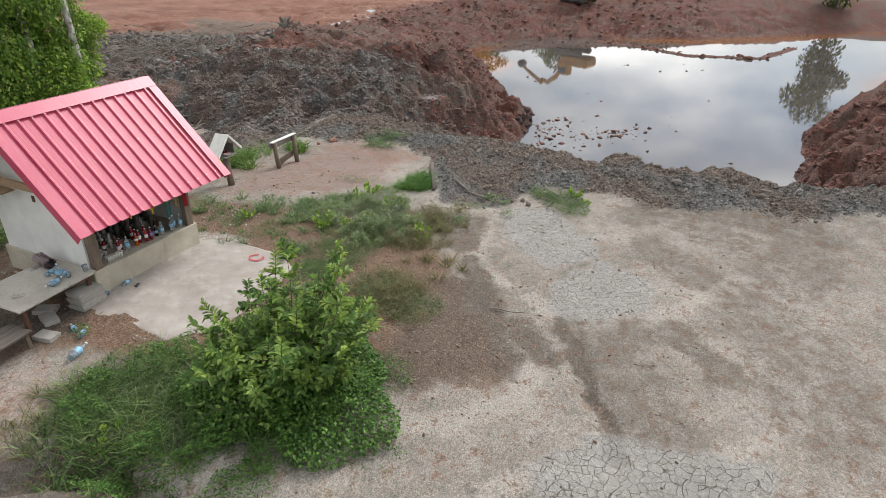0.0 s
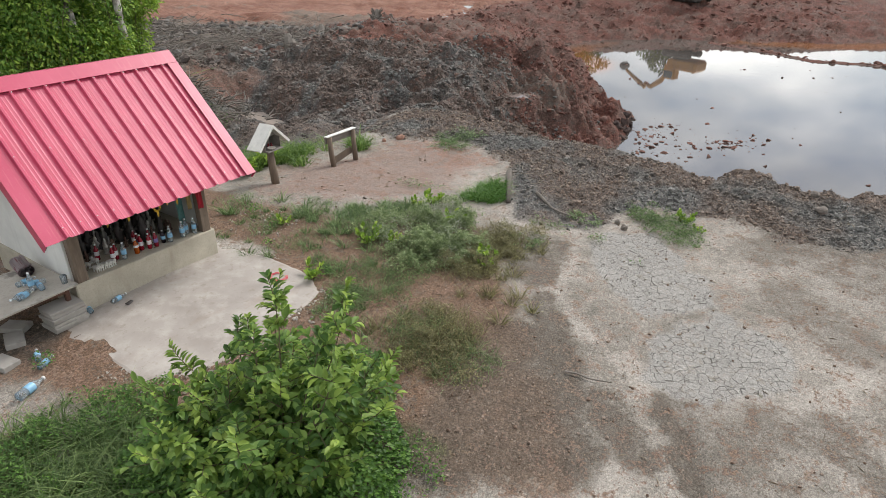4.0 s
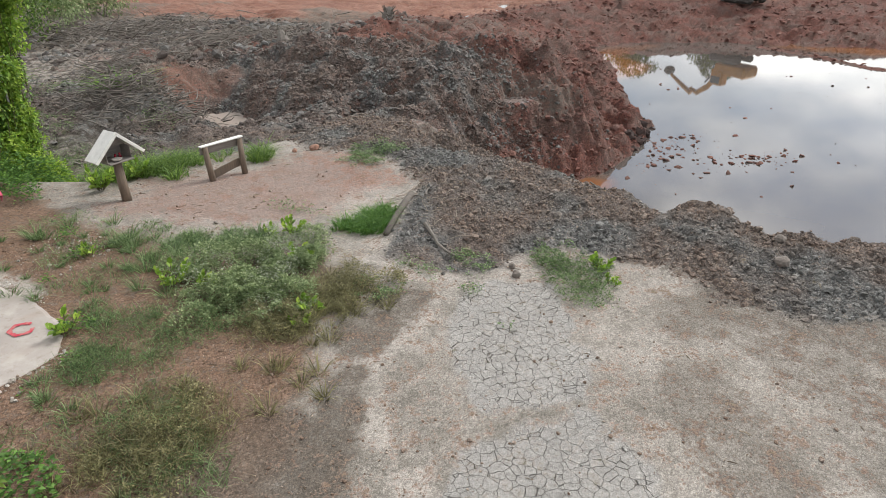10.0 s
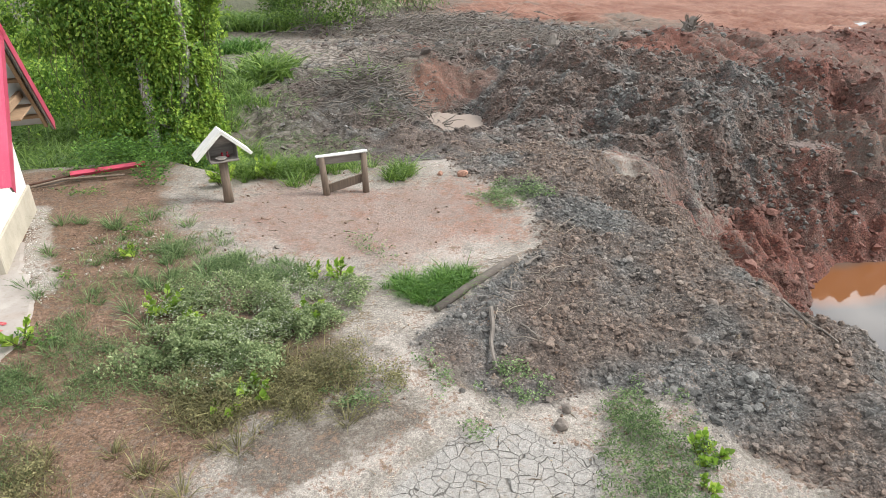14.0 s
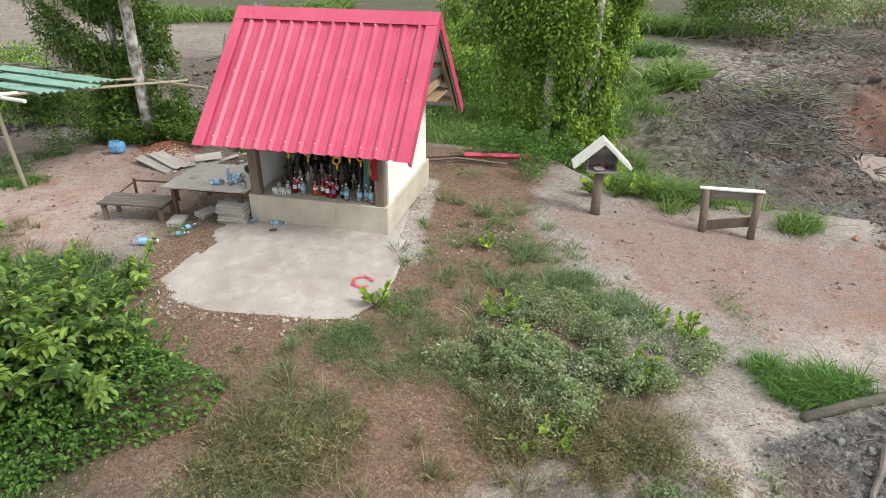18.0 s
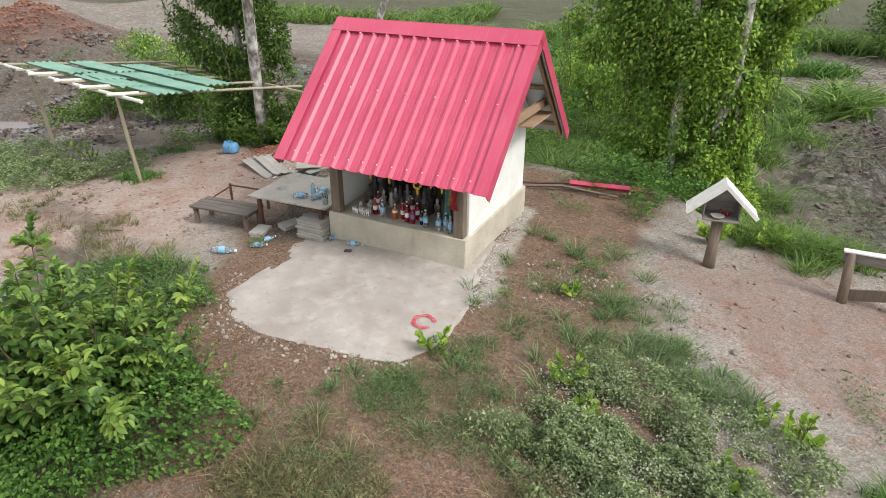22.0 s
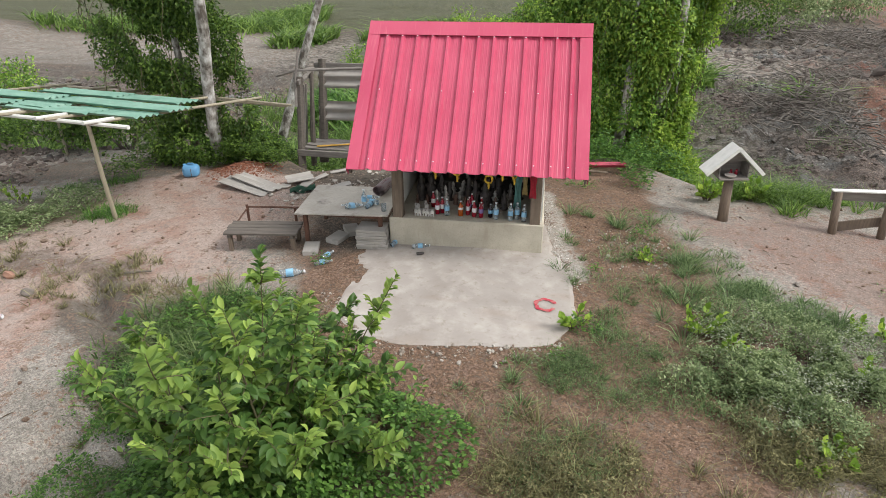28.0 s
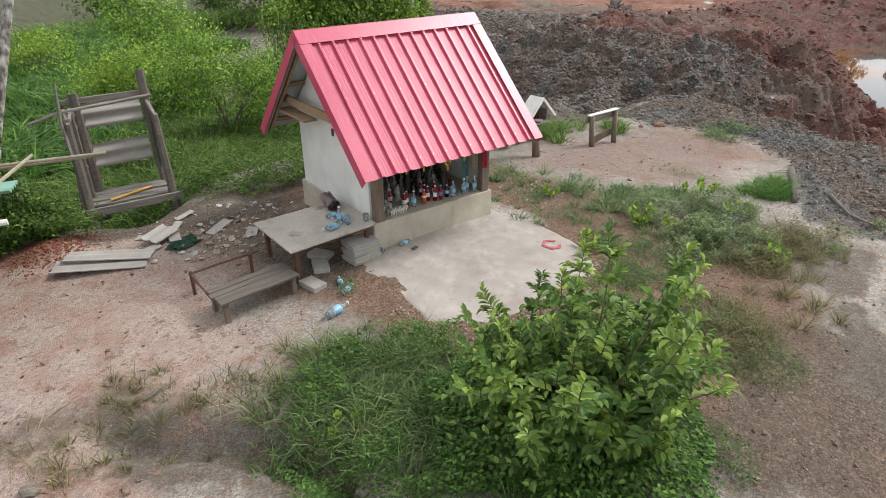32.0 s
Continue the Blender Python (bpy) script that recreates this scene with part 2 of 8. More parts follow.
def stones(centres, sizes, squash=0.7, seed=1, detail=1, jag=0.28):
    """Arrays of one mesh with many uneven lumps, each turned its own way."""
    ico = bmesh.new()
    bmesh.ops.create_icosphere(ico, subdivisions=detail, radius=1)
    base = np.array([v.co[:] for v in ico.verts])
    tri = np.array([[v.index for v in f.verts] for f in ico.faces])
    ico.free()
    r = np.random.default_rng(seed)
    n, k = len(centres), len(base)
    ang = r.uniform(0, 2 * np.pi, (n, 1))
    stretch = r.uniform(0.65, 1.25, (n, 1, 3)) * np.array([1, 1, squash])
    lump = 1 + r.uniform(-jag, jag, (n, k, 1))
    v = base[None] * lump * stretch
    tilt = r.uniform(-0.6, 0.6, (n, 1))
    y, z = v[..., 1] * np.cos(tilt) - v[..., 2] * np.sin(tilt), v[..., 1] * np.sin(tilt) + v[..., 2] * np.cos(tilt)
    x, y = v[..., 0] * np.cos(ang) - y * np.sin(ang), v[..., 0] * np.sin(ang) + y * np.cos(ang)
    v = np.stack([x, y, z], -1) * np.asarray(sizes)[:, None, None] + np.asarray(centres)[:, None]
    f = tri[None] + (np.arange(n) * k)[:, None, None]
    return v.reshape(-1, 3), f.reshape(-1, 3)


# ---- the lie of the land ----
def ease(a, b, x):
    t = np.clip((x - a) / (b - a), 0, 1)
    return t * t * (3 - 2 * t)


def hash2(ix, iy, seed):
    h = (ix * 374761393 + iy * 668265263 + seed * 974711) & 0x7FFFFFFF
    h = ((h ^ (h >> 13)) * 1274126177) & 0x7FFFFFFF
    return ((h ^ (h >> 16)) & 0xFFFF) / 65535.0


def vnoise(x, y, seed=0):
    """Smooth random values of 0 to 1 on the plane."""
    ix, iy = np.floor(x).astype(np.int64), np.floor(y).astype(np.int64)
    fx, fy = x - ix, y - iy
    fx, fy = fx * fx * (3 - 2 * fx), fy * fy * (3 - 2 * fy)
    a, b = hash2(ix, iy, seed), hash2(ix + 1, iy, seed)
    c, d = hash2(ix, iy + 1, seed), hash2(ix + 1, iy + 1, seed)
    return (a + (b - a) * fx) + ((c + (d - c) * fx) - (a + (b - a) * fx)) * fy


def fbm(x, y, octaves=4, seed=0, gain=0.5):
    total, amp, norm = 0.0, 1.0, 0.0
    for o in range(octaves):
        total = total + amp * vnoise(x * 2**o + 17.3 * o, y * 2**o - 9.1 * o, seed + o)
        norm += amp
        amp *= gain
    return total / norm


def blob(x, y, cx, cy, rx, ry=None, turn=0.0):
    """1 in the middle of an oval, fading to 0."""
    ry = ry or rx
    c, s = math.cos(turn), math.sin(turn)
    u, v = (x - cx) * c + (y - cy) * s, -(x - cx) * s + (y - cy) * c
    return np.exp(-((u / rx) ** 2 + (v / ry) ** 2))


def near_line(x, y, pts):
    """Distance to a line of points."""
    best = np.full(np.shape(x), 1e9)
    for (ax, ay), (bx, by) in zip(pts, pts[1:]):
        dx, dy = bx - ax, by - ay
        t = np.clip(((x - ax) * dx + (y - ay) * dy) / (dx * dx + dy * dy), 0, 1)
        best = np.minimum(best, np.hypot(x - ax - t * dx, y - ay - t * dy))
    return best


def inside(x, y, pts):
    """Signed distance to an outline, below 0 within it."""
    odd = np.zeros(np.shape(x), bool)
    for (ax, ay), (bx, by) in zip(pts, pts[1:] + pts[:1]):
        cross = (ay > y) != (by > y)
        odd ^= cross & (x < (bx - ax) * (y - ay) / (by - ay + 1e-12) + ax)
    d = near_line(x, y, pts + pts[:1])
    return np.where(odd, -d, d)


WATER = -5.3
POND = [(16.2, -9), (15.6, -3), (16.5, 0.3), (18.5, 2.4), (20.5, 3.2), (23, 2.5), (26, 2.6), (28, 3.0), (31.3, 3.7), (32, 5), (34, 6.3), (39, 9.5),
        (44, 12.5), (45, 16.6), (50, 17.6), (56, 15.5), (60.5, 9), (64, 0), (72, -10), (80, -19), (78, -27), (60, -23), (49, -16.5), (43, -13.7), (34, -11),
        (24.8, -10.5), (19, -11.5)]
SPIT = [(60, 7), (58, 2), (55.5, -2), (57, -8), (64, -10.5)]


def ground(x, y, fine=True):
    x, y = np.asarray(x, float), np.asarray(y, float)
    r = np.hypot(x, y - 1)
    top = -0.055 * np.clip(r - 0.8, 0, 9.5) + 0.05 * blob(x, y, -4.5, 0, 3)
    # the ridge of dug mud along the brink
    top = top + 0.34 * np.exp(-(((x - 9.4 - 0.25 * np.sin(y * 0.7)) / 1.5) ** 2)) * ease(4.5, 1.0, y) + 0.16 * blob(x, y, 7.0, -2.1, 1.1, 0.7)
    top = top + 0.1 * blob(x, y, 7.4, 0.6, 1.0) - 0.05 * blob(x, y, 3.6, -5.6, 2.2, 1.2) + 0.17 * blob(x, y, -4.4, 2.95, 0.4)
    # ruts and the shallow wash
    top = top - 0.06 * np.exp(-((near_line(x, y, [(2.1, -6.35), (1.1, -6.85), (0.5, -7.05), (0.1, -7.45)]) / 0.1) ** 2))
    top = top - 0.26 * np.exp(-((near_line(x, y, [(-4.55, -1.28), (-4.25, -1.6), (-3.88, -1.88), (-3.45, -2.35), (-3.2, -2.85), (-3.1, -4.2)]) / (0.13 + 0.1 * fbm(x * 3, y * 3, 3, 43))) ** 2))
    # the low ground round the terrace
    low = -1.65 - 0.25 * ease(8, 30, x) + 0.3 * (fbm(x * 0.12, y * 0.12, 3, 5) - 0.5)
    low = low - 1.7 * ease(32, 46, x)
    low = low - 1.9 * blob(x, y, 12.2, 13.2, 1.8, 2.6) - 0.5 * blob(x, y, 11.9, 10.6, 1.1, 1.3) + 0.75 * blob(x, y, 9.2, 13.2, 1.4, 2.2) + 0.6 * blob(x, y, 13.4, 17.4, 2.6, 1.0) - 0.8 * blob(x, y, 13.6, 15.0, 1.3, 1.1)
    low = low + 1.05 * blob(x, y, 17.6, 14.0, 3.4, 2.6, 0.5) + 0.5 * blob(x, y, 20.5, 11.0, 3.0, 2.2) + 0.9 * blob(x, y, 25, 17.5, 3.5, 2.2) - 0.75 * blob(x, y, 22.6, 6.6, 2.6, 1.3) - 0.8 * blob(x, y, 25.0, 4.9, 1.3, 1.0) + 0.55 * blob(x, y, 28.5, 8, 3.0, 1.6, 0.6) + 0.5 * blob(x, y, 24.5, 9.2, 2.2, 1.2)
    low = low + 0.7 * blob(x, y, 29.5, 21, 1.6) + 1.3 * blob(x, y, 53, 23.5, 6, 2.2, -0.3) + 1.7 * blob(x, y, 68, 20, 9, 3.5, -0.5) + 1.7 * blob(x, y, 80, 5, 4, 9, 0.5) + 0.6 * blob(x, y, 70.8, 11.6, 4, 4)
    low = low + 1.5 * blob(x, y, 86, -14, 7, 9) + 0.9 * blob(x, y, 40, 19, 4.5, 2.4) + 2.6 * blob(x, y, 25, -13.2, 8, 1.8, -0.1) - 1.1 * blob(x, y, -18.7, 5.6, 2.2, 1.6) - 0.7 * blob(x, y, -33, 21.5, 4, 1.5, 0.9) + 1.3 * blob(x, y, -38, 27, 9, 2.5, 0.6)
    low = low + 2.0 * blob(x, y, -30, 14.5, 5, 3.4, -0.4) + 0.5 * blob(x, y, -22, 8, 2.2) + 0.35 * blob(x, y, -9, 1, 3.5, 2)
    # the brink of the terrace
    edge_e = 10.9 + 0.25 * np.sin(y * 0.9) + 0.35 * (fbm(x * 0.9, y * 0.9, 3, 9) - 0.5)
    edge_n = 4.7 - 1.65 * np.exp(-(((x + 3.1) / 1.15) ** 2)) - 1.6 * ease(2.2, 4.2, x) + 0.9 * ease(8.0, 10.5, x) + 0.5 * (fbm(x * 0.7, y * 0.7, 3, 11) - 0.5)
    hold = (1 - ease(edge_e - 0.3, edge_e + 2.8, x)) * (1 - ease(edge_n - 0.3, edge_n + 2.6, y)) * ease(-15, -9.5, x)
    h = low + (top - low) * hold
    d = inside(x, y, POND)
    steep = 0.8 + 0.1 * ease(18, 20, x) * ease(27, 24, x) * ease(-2, 1, y) - 0.55 * ease(40, 45, x) - 0.34 * ease(25.5, 28, x) * ease(42, 36, x) * ease(-2, 1, y)
    gul = 1 - np.abs(2 * fbm(x * 0.42, y * 0.42, 3, 91, 0.5) - 1)
    gul2 = 1 - np.abs(2 * fbm(x * 1.3, y * 1.3, 2, 95, 0.5) - 1)
    dd = d + ease(0.2, 2.0, d) * (1.7 * (gul - 0.75) + 0.5 * (gul2 - 0.7))
    bank = WATER - 0.12 + dd * steep + 0.5 * (fbm(x * 0.6, y * 0.6, 3, 21) - 0.5) * ease(0, 1.5, d)
    h = np.minimum(h, np.maximum(bank, WATER - 0.7))
    spit = near_line(x, y, SPIT)
    h = np.maximum(h, WATER + 0.14 - 0.35 * spit)
    # a scoop and a small pan dug into the cut bank
    h = h - 0.95 * blob(x, y, 23.9, 4.85, 0.75, 0.5)
    pan = ease(1.5, 1.0, np.hypot((x - 21.22) / 0.6, (y - 5.85) / 0.55))
    if fine:
        mud = mud_mask(x, y)
        clod = fbm(x * 3.1, y * 3.1, 5, 31, 0.62) - 0.5
        big = fbm(x * 0.8, y * 0.8, 4, 37) - 0.5
        wild = ease(11, 14, np.hypot(x, y + 2)) * ease(-0.1, 0.5, d) * (1 - 0.9 * blob(x, y, 12.3, 12.8, 1.5, 2.0)) * (1 - 0.75 * ease(7, 4, np.abs(y - 25)) * ease(12, 9, x)) * (1 - 0.5 * ease(21, 25, y) * ease(60, 40, x))
        rid = 1 - np.abs(2 * fbm(x * 0.75 + 0.4 * y, y * 0.5 - 0.2 * x, 3, 71, 0.5) - 1)
        soft = fbm(x * 2.2, y * 2.2, 2, 33) - 0.5
        heap = ease(7.5, 4.0, np.hypot(x - 17.0, y - 10.5))
        h = h + heap * (0.55 * (1 - np.abs(2 * fbm(x * 0.4 - 0.3 * y, x * 0.25 + y * 0.45, 3, 76, 0.5) - 1)) - 0.35)
        cut = ease(13, 16, x) * ease(13, 9, y) * ease(0.05, 1.2, d) * ease(40, 34, x)
        groove = 1 - np.abs(2 * fbm(x * 2.3 + y * 1.1, d * 0.6 + x * 0.1, 3, 93, 0.5) - 1)
        h = h + cut * (0.8 * (rid - 0.72) + 0.2 * soft + 0.34 * (groove - 0.7))
        sharp = 1 - np.abs(2 * fbm(x * 5.2, y * 5.2, 3, 77, 0.6) - 1)
        h = h + mud * (0.24 * clod + 0.16 * big + 0.07 * (sharp - 0.7)) + wild * (0.35 * soft + 0.2 * clod + 0.7 * big + 0.9 * (rid - 0.72) * ease(11, 14, x) + 0.3 * (1 - np.abs(2 * fbm(x * 1.1 + 0.4 * y, y * 1.1, 2, 73, 0.5) - 1) - 0.7) * ease(11, 14, x)) * ease(90, 60, np.hypot(x, y)) + 0.022 * (fbm(x * 4, y * 4, 4, 41) - 0.5)
    h = h + pan * (-2.5 - h)
    return h


MUD = [(8.1, 4.4), (7.7, 1.95), (8.2, 0.5), (7.6, -1.2), (6.9, -1.85), (6.2, -1.9), (5.6, -2.4), (5.15, -2.6), (5.3, -3.2), (5.6, -3.7), (6.1, -3.85), (6.75, -4.15), (7.3, -4.45),
       (7.4, -5.05), (7.7, -5.55), (7.6, -6.2), (7.35, -6.6), (7.5, -7.6), (8.0, -8.3), (7.8, -9.5), (8.6, -11), (9, -14), (12.4, -14), (12.4, 4.4)]


PIT_WALL = [(10.4, 14.6), (11.2, 15.9), (12.8, 16.4), (14.6, 15.8)]


def mud_mask(x, y):
    d = inside(x, y, MUD) + 0.55 * (fbm(x * 1.7, y * 1.7, 4, 51, 0.6) - 0.5)
    return ease(0.22, -0.2, d) * ease(12.4, 11.4, x) * ease(4.6, 3.4, y) * ease(-14, -11, y)


def gz(x, y):
    return float(ground(np.array([x]), np.array([y]))[0])


# ---- ground ----
def steps(marks):
    """Grid lines: rows of (from, to, spacing), then wider and wider to the horizon."""
    out = []
    for a, b, s in marks:
        out += list(np.linspace(a, b, max(2, int(round((b - a) / s))), endpoint=False))
    last, s = marks[-1][1], marks[-1][2]
    while last < 2500:
        out.append(last)
        s *= 1.28
        last += s
    first, s = marks[0][0], marks[0][2]
    while first > -2500:
        s *= 1.28
        first -= s
        out.insert(0, first)
    return np.array(out)


def ground_material():
    m = Nodes("soil")
    p = m.geo()
    A, B = m.attr("soil_a"), m.attr("soil_b")
    big, mid, small, grit = m.noise(0.9, 5, 0.6, p), m.noise(5, 5, 0.62, p), m.noise(28, 4, 0.6, p), m.noise(150, 2, 0.5, p)

    def tint(light, dark, spread=0.5, grain=0.9):
        c = m.mix(m.ramp(mid, (0.5 - spread * 0.35, 0.0), (0.5 + spread * 0.35, 1.0)), dark, light)
        return m.mix(m.ramp(small, (0.4, grain), (0.58, 0.0)), c, tuple(x * 0.7 for x in dark))

    def weight(w, soft=0.34):
        shaken = m.math("ADD", w, m.math("MULTIPLY", m.math("SUBTRACT", small, 0.5), 1.8))
        shaken = m.math("ADD", shaken, m.math("MULTIPLY", m.math("SUBTRACT", mid, 0.5), 2.0))
        return m.ramp(shaken, (0.5 - soft, 0.0), (0.5 + soft, 1.0))

    sand = tint((0.45, 0.415, 0.366), (0.34, 0.308, 0.268), 0.6, 0.45)
    dusty = tint((0.345, 0.315, 0.27), (0.185, 0.166, 0.14), 0.6, 0.5)
    base = m.mix(m.ramp(m.math("ADD", m.math("MULTIPLY", big, 0.5), m.math("MULTIPLY", m.noise(2.7, 6, 0.68, p), 0.5)), (0.4, 0.0), (0.6, 1.0)), dusty, sand)
    base = m.mix(m.math("MULTIPLY", weight(A[0], 0.26), 0.95), base, tint((0.455, 0.418, 0.37), (0.39, 0.353, 0.308), 0.6, 0.3))
    C = m.attr("soil_c")
    base = m.mix(weight(A[1], 0.45), base, tint((0.285, 0.176, 0.112), (0.17, 0.104, 0.067)))
    base = m.mix(weight(A[2], 0.4), base, m.mix(m.ramp(m.noise(1.9, 6, 0.66, p), (0.46, 0.0), (0.62, 0.9)), tint((0.5, 0.408, 0.352), (0.37, 0.282, 0.238), 0.6, 0.4), tint((0.45, 0.305, 0.245), (0.33, 0.21, 0.165), 0.6, 0.5)))
    base = m.mix(m.math("MULTIPLY", weight(C[0], 0.32), 0.95), base, tint((0.185, 0.155, 0.123), (0.1, 0.083, 0.066)))
    base = m.mix(m.math("MULTIPLY", weight(C[1], 0.4), 0.7), base, tint((0.3, 0.225, 0.19), (0.2, 0.142, 0.118), 0.6, 0.5))
    base = m.mix(weight(B[0]), base, m.mix(m.ramp(m.noise(0.22, 6, 0.66, p), (0.42, 0.0), (0.62, 1.0)), tint((0.33, 0.145, 0.095), (0.17, 0.07, 0.047)), tint((0.42, 0.235, 0.17), (0.28, 0.14, 0.1))))
    base = m.mix(weight(B[1], 0.25), base, m.mix(m.ramp(m.noise(0.55, 4, 0.6, p), (0.41, 0.0), (0.54, 1.0)), tint((0.26, 0.26, 0.248), (0.1, 0.1, 0.097)), tint((0.25, 0.2, 0.17), (0.105, 0.083, 0.07))))
    base = m.mix(weight(B[2]), base, m.mix(m.ramp(m.noise(0.5, 5, 0.65, p), (0.42, 0.0), (0.6, 1.0)), tint((0.32, 0.125, 0.094), (0.14, 0.056, 0.045)), tint((0.3, 0.19, 0.158), (0.12, 0.075, 0.063))))
    grey = tint((0.4, 0.392, 0.37), (0.33, 0.322, 0.302), 0.6, 0.25)
    # dried mud with cracks
    warp = m.n.new("ShaderNodeVectorMath")
    warp.operation = "ADD"
    wn_ = m.n.new("ShaderNodeTexNoise")
    wn_.inputs["Scale"].default_value = 9
    m.l.new(p, wn_.inputs["Vector"])
    sc = m.n.new("ShaderNodeVectorMath")
    sc.operation = "SCALE"
    sc.inputs["Scale"].default_value = 0.06
    m.l.new(wn_.outputs["Color"], sc.inputs[0])
    m.l.new(p, warp.inputs[0])
    m.l.new(sc.outputs[0], warp.inputs[1])
    flat = m.n.new("ShaderNodeMapping")
    flat.inputs["Scale"].default_value = (1, 1, 0.02)
    m.l.new(warp.outputs[0], flat.inputs["Vector"])
    edge = m.voronoi(8.6, "DISTANCE_TO_EDGE", flat.outputs[0])
    line = m.math("MULTIPLY", m.ramp(edge, (0.004, 1.0), (0.026, 0.0)), m.ramp(m.noise(1.7, 3, 0.6, p), (0.3, 0.45), (0.5, 1.0)))
    crack = m.math("MULTIPLY", line, m.ramp(m.attr("soil_a_crack")[0], (0.35, 0.0), (0.6, 1.0)))
    base = m.mix(m.ramp(m.attr("soil_a_crack")[0], (0.2, 0.0), (0.55, 0.65)), base, grey)
    base = m.mix(m.math("MULTIPLY", crack, 0.75), base, (0.08, 0.07, 0.06))
    big_edge = m.voronoi(2.3, "DISTANCE_TO_EDGE", flat.outputs[0])
    crack_far = m.math("MULTIPLY", m.ramp(big_edge, (0.03, 1.0), (0.12, 0.0)), m.attr("soil_a_crack")[1])
    base = m.mix(crack_far, base, (0.07, 0.06, 0.05))
    base = m.mix(m.math("MULTIPLY", weight(m.attr("soil_a_crack")[2], 0.3), 0.75), base, tint((0.095, 0.12, 0.045), (0.05, 0.062, 0.026)))
    speck = m.ramp(m.voronoi(26, "F1", p), (0.0, 1.0), (0.16, 0.0))
    base = m.mix(m.math("MULTIPLY", speck, m.ramp(m.noise(2.1, 2, 0.5, p), (0.45, 0.0), (0.7, 0.5))), base, (0.45, 0.38, 0.32))
    base = m.mix(m.ramp(grit, (0.38, 0.45), (0.5, 0.0)), base, (0.11, 0.09, 0.072))
    # loose crumbs, each with a tone of its own
    def crumbs(scale, amount):
        tex = m.n.new("ShaderNodeTexVoronoi")
        tex.inputs["Scale"].default_value = scale
        m.l.new(p, tex.inputs["Vector"])
        tone = m.n.new("ShaderNodeSeparateColor")
        m.l.new(tex.outputs["Color"], tone.inputs[0])
        return tex.outputs["Distance"], m.ramp(tone.outputs[0], (0.0, 1 - amount), (1.0, 1 + amount * 0.9))
    d1, t1 = crumbs(75, 0.33)
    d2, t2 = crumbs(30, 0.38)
    d3, t3 = crumbs(12, 0.3)
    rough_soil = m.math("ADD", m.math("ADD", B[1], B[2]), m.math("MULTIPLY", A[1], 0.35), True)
    base = m.mix(m.math("SUBTRACT", 1.0, m.math("MULTIPLY", m.math("ADD", m.math("ADD", A[0], m.attr("soil_a_crack")[0]), m.math("MULTIPLY", A[2], 0.7)), 0.6), True), base, m.mix(1.0, base, t1, "MULTIPLY"))
    base = m.mix(m.ramp(m.noise(4, 3, 0.6, p), (0.35, 0.05), (0.65, 0.5)), base, m.mix(1.0, base, t2, "MULTIPLY"))
    base = m.mix(rough_soil, base, m.mix(1.0, base, t3, "MULTIPLY"))
    # gaps between crumbs darkened in the base colour, painted shade for rough soil
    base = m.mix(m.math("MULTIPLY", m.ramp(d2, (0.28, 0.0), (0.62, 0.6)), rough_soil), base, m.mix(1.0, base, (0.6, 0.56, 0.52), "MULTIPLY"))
    dots = m.math("MULTIPLY", m.ramp(m.voronoi(47, "F1", p), (0.0, 1.0), (0.2, 0.0)), m.ramp(m.noise(3.3, 3, 0.6, p), (0.45, 0.0), (0.62, 0.7)))
    base = m.mix(dots, base, (0.06, 0.045, 0.035))
    hgt = m.math("ADD", m.math("MULTIPLY", small, 0.6), m.math("MULTIPLY", grit, 0.3))
    hgt = m.math("SUBTRACT", hgt, m.math("MULTIPLY", crack, 1.4))
    hgt = m.math("ADD", hgt, m.math("MULTIPLY", mid, m.math("MULTIPLY", m.math("ADD", B[1], B[2]), 2.5)))
    round_ = m.math("SUBTRACT", 0.6, m.math("ADD", m.math("MULTIPLY", d3, 0.9), m.math("MULTIPLY", d2, 0.55)))
    hgt = m.math("ADD", hgt, m.math("MULTIPLY", round_, m.math("MULTIPLY", rough_soil, 1.5)))
    hgt = m.math("SUBTRACT", hgt, m.math("MULTIPLY", d1, 0.25))
    m.bump(hgt, 0.8, 0.03)
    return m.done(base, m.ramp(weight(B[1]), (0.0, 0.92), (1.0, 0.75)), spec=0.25)


